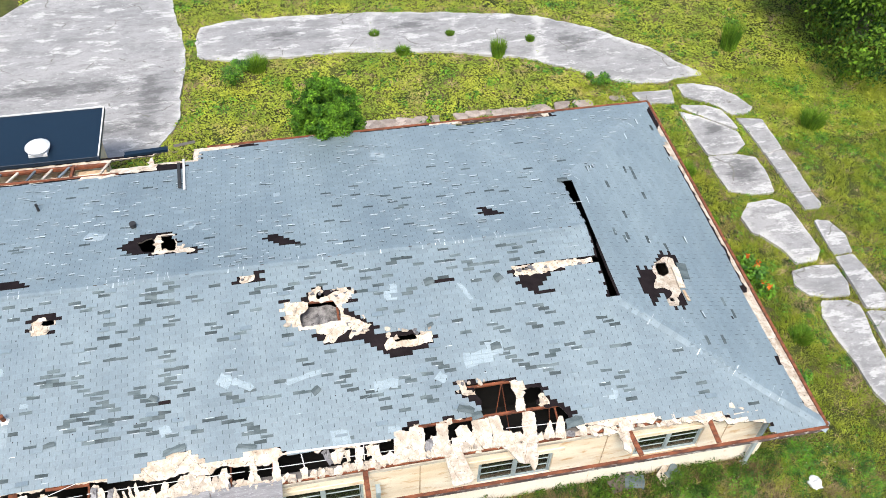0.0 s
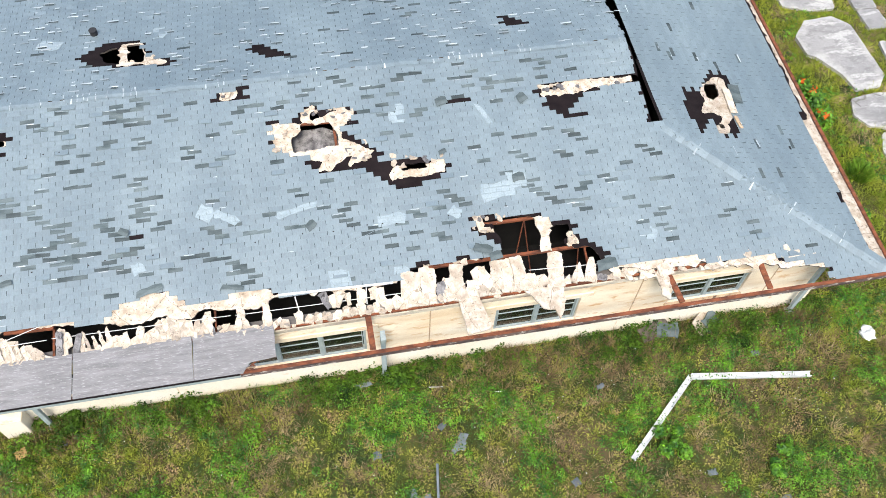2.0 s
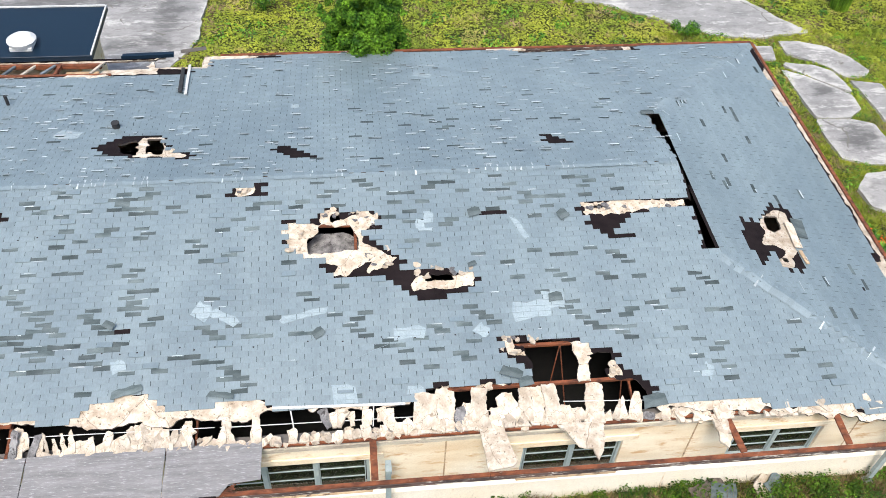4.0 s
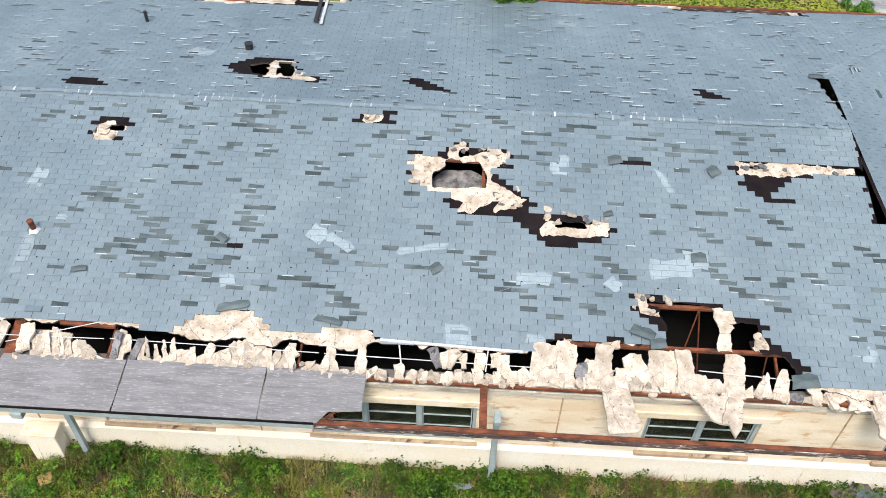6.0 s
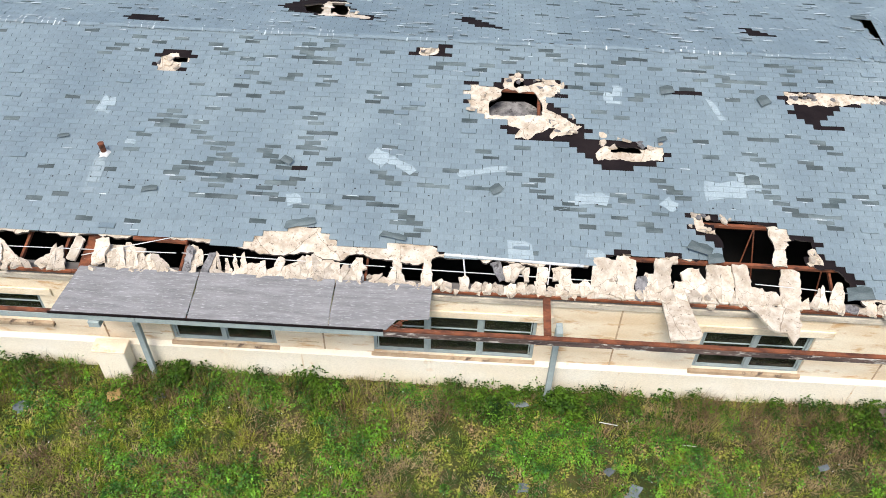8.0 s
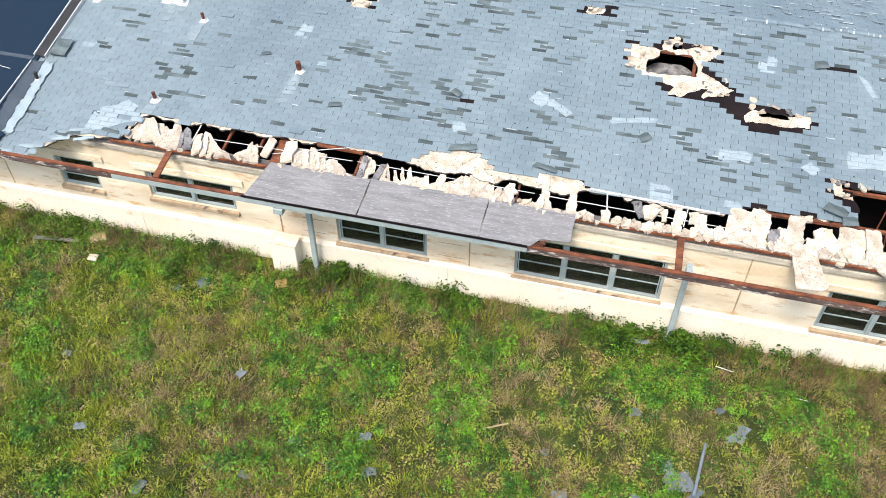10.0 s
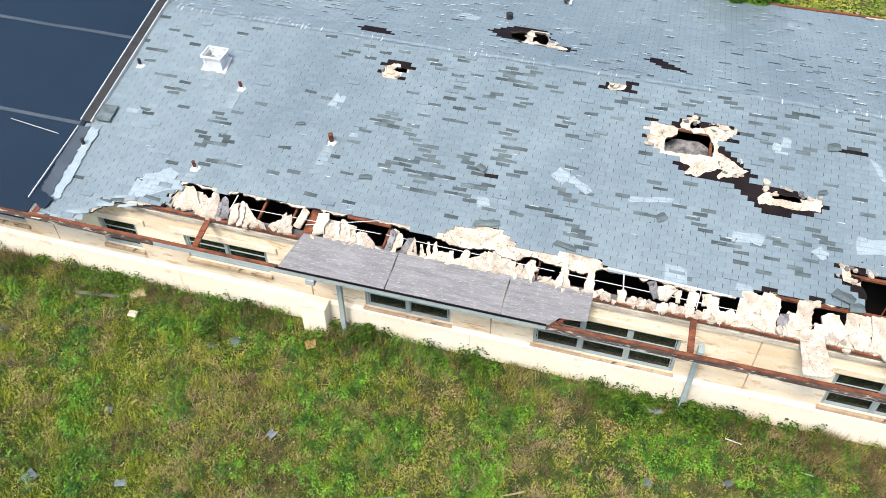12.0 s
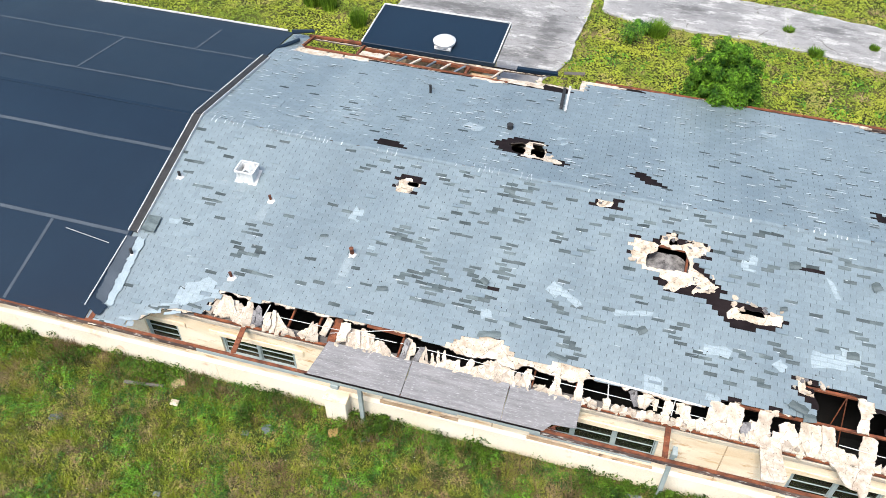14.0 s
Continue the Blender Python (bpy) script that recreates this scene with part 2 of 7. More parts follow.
def concrete_material():
    """Grey paving: streaked and stained, bleached along its rims, finely cracked."""
    m = bpy.data.materials.new("weathered_concrete")
    m.use_nodes = True
    nodes, link = m.node_tree.nodes, m.node_tree.links.new
    bsdf = nodes["Principled BSDF"]
    coord = nodes.new("ShaderNodeTexCoord")

    def noise_at(scale, stretch, detail=8.0):
        mp, n = nodes.new("ShaderNodeMapping"), nodes.new("ShaderNodeTexNoise")
        mp.inputs["Scale"].default_value = stretch
        n.inputs["Scale"].default_value, n.inputs["Detail"].default_value, n.inputs["Roughness"].default_value = scale, detail, 0.7
        link(coord.outputs["Object"], mp.inputs[0])
        link(mp.outputs[0], n.inputs["Vector"])
        return n.outputs["Fac"]

    def ramp(fac, low, high, top=1.0):
        r = nodes.new("ShaderNodeMapRange")
        r.inputs["From Min"].default_value, r.inputs["From Max"].default_value, r.inputs["To Max"].default_value = low, high, top
        link(fac, r.inputs["Value"])
        return r.outputs["Result"]

    def mix(fac, a, b):
        x = nodes.new("ShaderNodeMix")
        x.data_type = "RGBA"
        link(fac, x.inputs["Factor"])
        for value, socket in ((a, x.inputs["A"]), (b, x.inputs["B"])):
            if isinstance(value, tuple):
                socket.default_value = (*value, 1)
            else:
                link(value, socket)
        return x.outputs["Result"]

    fine = noise_at(14.0, (1, 1, 1))
    colour = mix(ramp(noise_at(0.35, (1, 1, 1)), 0.3, 0.7), (0.205, 0.205, 0.205), (0.33, 0.325, 0.315))
    colour = mix(ramp(noise_at(0.9, (0.5, 1.5, 1), 12.0), 0.5, 0.62, 0.45), colour, (0.11, 0.11, 0.11))
    colour = mix(ramp(noise_at(1.5, (0.45, 1.3, 1), 12.0), 0.545, 0.585, 0.6), colour, (0.55, 0.54, 0.515))
    colour = mix(ramp(noise_at(3.4, (0.6, 1.2, 1)), 0.5, 0.6, 0.4), colour, (0.13, 0.128, 0.125))
    colour = mix(ramp(noise_at(5.0, (1, 1, 1)), 0.58, 0.63, 0.35), colour, (0.45, 0.44, 0.425))
    colour = mix(ramp(fine, 0.35, 0.7, 0.4), colour, (0.17, 0.166, 0.16))
    spot = nodes.new("ShaderNodeAttribute")
    spot.attribute_name = "stain"
    soiled = nodes.new("ShaderNodeMath")
    soiled.operation = "MULTIPLY_ADD"
    soiled.inputs[1].default_value = 0.9
    link(spot.outputs["Fac"], soiled.inputs[0])
    link(ramp(noise_at(1.6, (0.6, 1.6, 1), 12.0), 0.35, 0.7), soiled.inputs[2])
    colour = mix(ramp(soiled.outputs[0], 0.8, 1.3, 0.72), colour, (0.075, 0.074, 0.074))
    rim = nodes.new("ShaderNodeAttribute")
    rim.attribute_name = "rim"
    edge = nodes.new("ShaderNodeMath")
    edge.operation = "ADD"
    link(rim.outputs["Fac"], edge.inputs[0])
    link(ramp(noise_at(0.9, (1, 1, 1)), 0.3, 0.7), edge.inputs[1])
    colour = mix(ramp(edge.outputs[0], 1.05, 1.5, 0.55), colour, (0.50, 0.488, 0.462))
    cells, wander, shift = nodes.new("ShaderNodeTexVoronoi"), nodes.new("ShaderNodeTexNoise"), nodes.new("ShaderNodeVectorMath")
    cells.feature, shift.operation = "DISTANCE_TO_EDGE", "MULTIPLY_ADD"
    cells.inputs["Scale"].default_value, wander.inputs["Scale"].default_value = 0.3, 1.2
    shift.inputs[1].default_value = (0.8, 0.8, 0.8)
    link(coord.outputs["Object"], wander.inputs["Vector"])
    link(wander.outputs["Color"], shift.inputs[0])
    link(coord.outputs["Object"], shift.inputs[2])
    link(shift.outputs[0], cells.inputs["Vector"])
    crack_width = nodes.new("ShaderNodeMath")
    crack_width.operation = "MULTIPLY_ADD"
    crack_width.inputs[1].default_value = 0.06
    link(ramp(noise_at(0.8, (1, 1, 1)), 0.46, 0.62), crack_width.inputs[0])
    link(cells.outputs["Distance"], crack_width.inputs[2])
    colour = mix(ramp(crack_width.outputs[0], 0.0, 0.012), (0.13, 0.125, 0.11), colour)
    link(colour, bsdf.inputs["Base Color"])
    bsdf.inputs["Roughness"].default_value, bsdf.inputs["Specular IOR Level"].default_value = 0.9, 0.3
    b = nodes.new("ShaderNodeBump")
    b.inputs["Strength"].default_value, b.inputs["Distance"].default_value = 0.5, 0.01
    link(fine, b.inputs["Height"])
    link(b.outputs[0], bsdf.inputs["Normal"])
    return m


M_CONCRETE = concrete_material()


def glass_material():
    m = bpy.data.materials.new("dirty_window_glass")
    m.use_nodes = True
    nodes, link = m.node_tree.nodes, m.node_tree.links.new
    nodes.remove(nodes["Principled BSDF"])
    clear, gloss, haze = nodes.new("ShaderNodeBsdfTransparent"), nodes.new("ShaderNodeBsdfGlossy"), nodes.new("ShaderNodeBsdfDiffuse")
    clear.inputs[0].default_value = (0.34, 0.36, 0.33, 1)
    gloss.inputs["Roughness"].default_value = 0.08
    haze.inputs[0].default_value = (0.15, 0.16, 0.12, 1)
    fresnel = nodes.new("ShaderNodeFresnel")
    grime = nodes.new("ShaderNodeTexNoise")
    grime.inputs["Scale"].default_value = 2.5
    level = nodes.new("ShaderNodeMapRange")
    level.inputs["From Min"].default_value, level.inputs["From Max"].default_value = 0.35, 0.75
    level.inputs["To Min"].default_value, level.inputs["To Max"].default_value = 0.04, 0.24
    link(grime.outputs["Fac"], level.inputs["Value"])
    dirty, whole = nodes.new("ShaderNodeMixShader"), nodes.new("ShaderNodeMixShader")
    link(level.outputs["Result"], dirty.inputs[0])
    link(clear.outputs[0], dirty.inputs[1])
    link(haze.outputs[0], dirty.inputs[2])
    link(fresnel.outputs[0], whole.inputs[0])
    link(dirty.outputs[0], whole.inputs[1])
    link(gloss.outputs[0], whole.inputs[2])
    link(whole.outputs[0], nodes["Material Output"].inputs["Surface"])
    return m


M_GLASS = glass_material()

# ---- helpers for building ----


def mesh_of(name, verts, faces, material, smooth=False):
    me = bpy.data.meshes.new(name)
    me.from_pydata([tuple(v) for v in verts], [], [tuple(f) for f in faces])
    me.materials.append(material)
    if smooth:
        me.shade_smooth()
    return me


def mesh_part(name, me, parent=None, label="", m=None):
    ob = new(name, me)
    if parent:
        ob.parent = parent
    if m is not None:
        ob.matrix_basis = m
    if label:
        ob["label"] = label
    return ob


def bm_mesh(name, bm, material, smooth=False):
    me = bpy.data.meshes.new(name)
    bmesh.ops.recalc_face_normals(bm, faces=bm.faces)
    bm.to_mesh(me)
    bm.free()
    me.materials.append(material)
    if smooth:
        me.shade_smooth()
    return me


def part(name, bm, material, parent=None, label="", smooth=False, m=None):
    return mesh_part(name, bm_mesh(name, bm, material, smooth), parent, label, m)


def thing(name, label, category, at=(0, 0, 0), kind="", group="", turn=0.0):
    ob = new(name)
    ob.matrix_basis = pose(*at, 0, 0, turn)
    ob.empty_display_size = 0.1
    return tagged(ob, label, category, group, kind)


def box(bm, x0, x1, y0, y1, z0, z1, bevel=0.0):
    made = bmesh.ops.create_cube(bm, size=1.0, matrix=Matrix.Translation(((x0 + x1) / 2, (y0 + y1) / 2, (z0 + z1) / 2)) @ Matrix.Diagonal((x1 - x0, y1 - y0, z1 - z0, 1)))
    if bevel:
        edges = list({e for v in made["verts"] for e in v.link_edges})
        bmesh.ops.bevel(bm, geom=edges, offset=bevel, segments=1, affect="EDGES")
    return bm


def boxed(x0, x1, y0, y1, z0, z1, bevel=0.006):
    return box(bmesh.new(), x0, x1, y0, y1, z0, z1, bevel)


def bar(bm, a, b, wide, high, up=(0, 0, 1)):
    """A straight bar from a to b."""
    a, b = Vector(a), Vector(b)
    ahead = (b - a).normalized()
    side = ahead.cross(Vector(up)).normalized()
    top = side.cross(ahead)
    vs = [bm.verts.new(p + side * sx * wide / 2 + top * sz * high / 2) for p in (a, b) for sx, sz in ((-1, -1), (1, -1), (1, 1), (-1, 1))]
    for f in ((0, 1, 2, 3), (4, 7, 6, 5), (0, 4, 5, 1), (1, 5, 6, 2), (2, 6, 7, 3), (3, 7, 4, 0)):
        bm.faces.new([vs[i] for i in f])
    return bm


def tube(bm, a, b, r0, r1, sides=10, caps=True):
    a, b = Vector(a), Vector(b)
    turn = (b - a).to_track_quat("Z", "Y").to_matrix().to_4x4()
    bmesh.ops.create_cone(bm, cap_ends=caps, segments=sides, radius1=r0, radius2=r1, depth=(b - a).length, matrix=Matrix.Translation((a + b) / 2) @ turn)
    return bm


def slab_from_outline(points, thick, jag=0.0, seed=0, step=0.25, split=True):
    """A flat slab with a broken outline; its top lies at z = 0."""
    rng = random.Random(seed)
    outline = []
    for n, p in enumerate(points):
        q = points[(n + 1) % len(points)]
        count = max(1, int(math.dist(p, q) / step))
        for k in range(count):
            f = k / count
            off = jag if k else jag * 0.4
            outline.append((p[0] + (q[0] - p[0]) * f + rng.uniform(-off, off), p[1] + (q[1] - p[1]) * f + rng.uniform(-off, off)))
    bm = bmesh.new()
    top = [bm.verts.new((x, y, 0)) for x, y in outline]
    low = [bm.verts.new((x, y, -thick)) for x, y in outline]
    face = bm.faces.new(top)
    bm.faces.new(low[::-1])
    for n in range(len(top)):
        k = (n + 1) % len(top)
        bm.faces.new((top[n], low[n], low[k], top[k]))
    if split:
        bmesh.ops.triangulate(bm, faces=[face])
    return bm

# ---- plan of the building ----
E0, E1, Z0, RIDGE_Y, RIDGE_Z, XR = 9.58, 23.32, 2.65, 16.45, 4.05, 12.6
SLOPE = (RIDGE_Z - Z0) / (RIDGE_Y - E0)
HALF = RIDGE_Y - E0
XM = -14.15          # where the black membrane begins
GABLET, HIP_TOP = 7.95, 4.42
X_LEFT = -44.0
WALL_Y, WALL_TOP = 10.5, 2.62


def wobble(x, y):
    return 0.02 * noise.noise((x * 0.45, y * 0.45, 3.1)) + 0.008 * noise.noise((x * 2.1, y * 2.1, 7.7))


def on_front(u, v, h=0.0):
    return (u, E0 + v - SLOPE * h, Z0 + SLOPE * v + h + wobble(u, E0 + v))


def on_back(u, v, h=0.0):
    return (u, E1 - v + SLOPE * h, Z0 + SLOPE * v + h + wobble(u, E1 - v))


def on_hip(u, v, h=0.0):
    return (XR - v + SLOPE * h, u, Z0 + SLOPE * v + h + wobble(XR - v, u))


def in_main(u, v):
    return XM < u < (XR - v if v < HIP_TOP else GABLET) and 0 <= v <= HALF


def in_hip(u, v):
    return E0 + v < u < E1 - v and 0 <= v <= HIP_TOP


# Broken places of the roof in the plan, as outlines or as boxes of centre and size: where the shingles are gone, where the felt is gone too, and where the deck has fallen in.
BARE, STRIPPED, FALLEN = [], [], []


def broken(bare=(), stripped=(), fallen=()):
    BARE.extend(bare), STRIPPED.extend(stripped), FALLEN.extend(fallen)


# the large opening with the grey slab below it
broken([[(-1.20, 15.06), (-1.03, 15.27), (-0.42, 15.23), (-0.36, 15.49), (-0.07, 15.57), (0.13, 15.36), (0.39, 15.40), (0.62, 15.56), (0.84, 15.38), (0.93, 15.14), (0.78, 14.96), (0.61, 14.87), (0.63, 14.65), (0.95, 14.43), (1.30, 14.12), (1.32, 13.89), (1.59, 13.88), (1.53, 13.63), (1.44, 13.25), (1.32, 13.37), (1.06, 13.59), (0.82, 13.83), (-0.17, 13.82), (-0.34, 13.96), (-0.35, 14.21), (-0.55, 14.32), (-0.88, 14.41), (-1.06, 14.63)]],
       [[(-1.20, 15.04), (-1.03, 15.22), (-0.41, 15.16), (-0.34, 15.44), (-0.07, 15.51), (0.09, 15.27), (0.39, 15.35), (0.61, 15.51), (0.80, 15.35), (0.89, 15.16), (0.76, 15.01), (0.57, 14.89), (0.53, 14.67), (0.81, 14.48), (1.13, 14.19), (0.88, 14.08), (0.99, 13.96), (0.61, 13.93), (0.54, 14.13), (0.21, 13.94), (0.11, 13.85), (-0.20, 13.88), (-0.02, 14.10), (-0.25, 14.19), (-0.44, 14.31), (-0.77, 14.36), (-1.06, 14.57)]],
       [[(-0.43, 15.08), (-0.34, 15.15), (0.29, 15.11), (0.39, 14.83), (0.42, 14.47), (-0.63, 14.42), (-0.65, 14.79), (-0.42, 14.95)], [(-0.16, 15.20), (-0.13, 15.38), (0.02, 15.43), (0.07, 15.22)]])
# the long one beside it
broken([[(1.41, 13.77), (1.74, 13.90), (2.37, 13.89), (2.83, 13.82), (2.83, 13.40), (2.35, 13.34), (2.33, 13.24), (1.44, 13.23)]], [[(1.51, 13.70), (1.64, 13.79), (2.37, 13.74), (2.58, 13.83), (2.77, 13.79), (2.77, 13.47), (1.53, 13.43), (1.49, 13.58)]], [(2.05, 13.72, 0.6, 0.15)])
# small ones on the front slope
broken([[(-7.68, 15.16), (-7.66, 15.42), (-7.65, 15.63), (-7.41, 15.79), (-7.13, 15.75), (-6.84, 15.54), (-6.98, 15.38), (-7.19, 15.13)], [(-2.39, 16.04), (-2.25, 16.23), (-1.50, 16.26), (-1.50, 15.99), (-2.38, 15.92)], (3.32, 15.22, 0.5, 0.16), (-4.2, 12.84, 0.3, 0.12)],
       [[(-7.60, 15.16), (-7.62, 15.42), (-7.60, 15.60), (-7.33, 15.71), (-7.07, 15.61), (-6.89, 15.53), (-7.09, 15.34), (-7.25, 15.16)], [(-2.16, 16.03), (-2.21, 16.21), (-2.04, 16.25), (-1.73, 16.21), (-1.79, 16.03), (-1.93, 15.96), (-2.13, 15.94)]], [(-7.2, 15.53, 0.3, 0.13)])
# behind the ridge
broken([[(-8.69, 16.90), (-8.46, 17.15), (-8.10, 17.07), (-7.71, 16.82), (-8.04, 16.69), (-8.47, 16.72)], [(-1.35, 17.82), (-0.98, 17.81), (-0.53, 17.48), (-0.29, 17.27), (-0.64, 17.19), (-0.95, 17.30), (-1.14, 17.45), (-1.36, 17.61)], [(4.97, 17.89), (5.32, 18.00), (5.44, 17.75), (5.67, 17.55), (5.37, 17.42), (5.10, 17.53)],
        [(-5.64, 18.09), (-5.15, 18.42), (-4.55, 18.65), (-4.06, 18.58), (-3.88, 17.94), (-3.60, 17.73), (-3.18, 17.60), (-3.22, 17.35), (-3.82, 17.48), (-4.69, 17.48), (-5.22, 17.66)]],
       [[(-4.55, 18.50), (-4.05, 18.52), (-3.88, 17.90), (-3.40, 17.58), (-3.50, 17.46), (-4.0, 17.52), (-4.6, 17.56), (-4.58, 17.9)]],
       [[(-5.08, 18.20), (-4.62, 18.42), (-4.52, 17.95), (-4.55, 17.66), (-4.85, 17.70)], [(-4.40, 18.44), (-4.10, 18.44), (-3.95, 17.93), (-3.97, 17.66), (-4.34, 17.74)]])
# beside the gablet
broken([[(5.23, 15.45), (6.67, 15.49), (7.52, 15.43), (8.02, 15.43), (7.95, 15.19), (7.31, 15.18), (6.56, 15.05), (6.24, 14.88), (6.01, 14.76), (6.03, 14.60), (6.30, 14.57), (6.28, 14.45), (5.87, 14.50), (5.44, 14.73), (5.38, 15.02)], (7.6, 14.24, 0.17, 0.17)],
       [[(5.29, 15.41), (5.86, 15.40), (6.66, 15.45), (7.51, 15.37), (7.97, 15.37), (7.93, 15.22), (7.32, 15.21), (6.50, 15.09), (5.43, 15.08), (5.44, 15.26)]], [(5.72, 15.3, 0.4, 0.07)])
# on the hip end
broken([[(9.14, 15.33), (9.49, 15.02), (9.64, 15.27), (9.93, 15.52), (10.06, 15.68), (10.58, 15.74), (10.62, 15.00), (10.26, 14.29), (10.16, 13.72), (9.83, 13.54), (9.62, 13.64), (9.69, 14.15), (9.17, 13.85), (8.98, 14.17), (8.99, 14.63)]],
       [[(9.73, 15.32), (10.20, 15.61), (10.50, 15.54), (10.36, 14.86), (10.37, 14.48), (10.15, 14.10), (9.91, 13.73), (9.64, 13.64), (9.63, 13.91), (9.95, 14.23), (9.72, 14.37), (9.44, 14.36), (9.44, 14.55), (9.65, 14.78), (9.61, 15.02)]], [[(9.81, 15.30), (10.17, 15.39), (10.13, 15.00), (9.89, 14.80), (9.74, 14.91)], (9.8, 13.95, 0.16, 0.16)])
# the great opening over the front wall
broken([[(3.15, 12.32), (3.25, 12.40), (3.49, 12.30), (3.73, 12.22), (4.17, 12.22), (4.56, 12.17), (4.75, 12.01), (5.06, 11.93), (5.34, 11.88), (5.43, 11.74), (5.41, 11.42), (5.69, 11.36), (5.85, 11.25), (6.04, 11.14), (6.03, 10.85), (6.29, 10.69), (6.23, 10.38), (3.42, 10.37), (3.39, 11.27), (3.63, 11.40), (3.55, 11.76), (3.22, 11.88)]],
       [[(3.18, 12.36), (3.42, 12.30), (3.42, 12.02), (3.62, 11.97), (3.6, 11.84), (3.25, 11.9)], (4.7, 11.65, 0.5, 0.9), (5.36, 11.5, 0.22, 0.35)],
       [[(3.42, 12.19), (3.75, 12.17), (4.2, 12.2), (4.52, 12.14), (4.58, 11.86), (4.66, 11.65), (4.6, 11.40), (4.50, 11.2), (3.66, 11.2), (3.57, 11.41), (3.71, 11.63), (3.65, 11.79), (3.6, 12.03)], [(4.82, 11.80), (5.02, 11.89), (5.32, 11.84), (5.31, 11.59), (5.14, 11.42), (5.22, 11.2), (4.82, 11.2)], [(4.92, 11.24), (5.63, 11.27), (5.80, 11.16), (5.63, 10.94), (5.44, 10.5), (5.02, 10.4), (4.91, 10.79)], (3.46, 12.17, 0.13, 0.2)])
# along the back eave
broken([(-8.6, 22.55, 9.6, 0.9), (-9.2, 22.95, 8.6, 0.9), (-4.2, 22.9, 1.7, 0.9), (7.1, 23.15, 3.6, 0.38), (-2.6, 23.2, 2.0, 0.3), (3.2, 23.25, 2.6, 0.16)],
       [(-9.2, 22.7, 8.8, 1.0), (-4.2, 22.9, 1.6, 0.85), (7.0, 23.2, 3.6, 0.34), (-2.8, 23.25, 1.4, 0.2)],
       [(-11.7, 22.75, 3.4, 0.8), (-8.4, 22.65, 4.2, 0.7), (-5.7, 22.85, 1.3, 0.6), (-4.3, 22.95, 1.3, 0.7), (6.9, 23.2, 3.3, 0.3)])
# along the hip eave
broken([(12.5, 21.5, 0.2, 3.0), (12.42, 20.6, 0.3, 0.6), (12.47, 16.4, 0.3, 7.0), (12.4, 12.2, 0.44, 4.6)],
       [(12.52, 16.2, 0.18, 11.5), (12.42, 12.1, 0.36, 4.2), (12.4, 20.9, 0.2, 1.6)], [])

# The torn front edge: shingles end at the first y, the deck at the second.
TORN_LEFT = [(-14.3, 9.5, 9.5), (-13.55, 9.62, 9.6), (-12.87, 9.92, 9.88), (-12.5, 10.28, 10.2), (-12.3, 10.42, 10.36), (-11.26, 10.5, 10.44), (-11.2, 10.67, 10.55), (-11.03, 11.13, 11.1), (-10.9, 11.2, 11.15), (-10.4, 11.12, 11.1), (-9.44, 11.15, 11.16), (-8.39, 11.14, 11.15), (-7.0, 11.2, 11.18), (-6.95, 11.26, 11.2), (-6.1, 11.22, 11.17), (-5.29, 11.1, 11.1), (-5.1, 11.13, 11.1), (-4.84, 11.31, 11.02), (-4.45, 11.45, 10.97), (-4.29, 11.54, 10.94), (-3.8, 11.52, 11.02)]
TORN_RIGHT = [(-3.69, 11.5, 11.02), (-3.47, 11.36, 10.96), (-3.2, 11.16, 10.91), (-3.08, 11.15, 11.04), (-2.41, 11.15, 10.99), (-2.38, 11.33, 10.98), (-2.04, 11.32, 10.89), (-1.69, 11.3, 10.97), (-1.48, 11.23, 11.1), (-1.45, 11.1, 11.09), (1.21, 11.03, 11.04), (1.31, 11.12, 11.16), (1.79, 11.31, 11.35), (3.2, 11.28, 11.33), (5.7, 10.9, 11.25), (6.05, 10.75, 10.6), (7.4, 10.71, 10.5), (8.19, 10.68, 10.45), (8.29, 10.55, 10.42), (8.7, 10.36, 10.3), (8.85, 10.42, 10.3), (9.92, 10.45, 10.22), (9.97, 10.2, 10.1), (11.05, 10.09, 9.95), (11.1, 9.8, 9.7), (11.25, 9.62, 9.6), (12.7, 9.5, 9.5)]
TX, TS, TD = (np.array(c) for c in zip(*TORN_LEFT, *TORN_RIGHT))


def edge_distance(pts, x, y):
    """Distance to the outline, above zero inside it."""
    near, odd = np.full(np.shape(x), 99.0), np.zeros(np.shape(x), bool)
    for (x0, y0), (x1, y1) in zip(pts, pts[1:] + pts[:1]):
        f = np.clip(((x - x0) * (x1 - x0) + (y - y0) * (y1 - y0)) / ((x1 - x0) ** 2 + (y1 - y0) ** 2), 0, 1)
        near = np.minimum(near, np.hypot(x - x0 - f * (x1 - x0), y - y0 - f * (y1 - y0)))
        odd ^= ((y0 > y) != (y1 > y)) & (x < (x1 - x0) * (y - y0) / (y1 - y0 + 1e-9) + x0)
    return np.where(odd, near, -near)


def sd(shapes, x, y):
    """Signed distance, below zero inside the boxes and outlines."""
    best = np.full(np.shape(x), 9.0)
    for shape in shapes:
        if isinstance(shape, list):
            px, py = zip(*shape)
            close = (x > min(px) - 0.9) & (x < max(px) + 0.9) & (y > min(py) - 0.9) & (y < max(py) + 0.9)
            best[close] = np.minimum(best[close], -edge_distance(shape, x[close], y[close]))
        else:
            cx, cy, w, d = shape
            ax, ay = np.abs(x - cx) - w / 2, np.abs(y - cy) - d / 2
            best = np.minimum(best, np.hypot(np.maximum(ax, 0), np.maximum(ay, 0)) + np.minimum(np.maximum(ax, ay), 0))
    return best


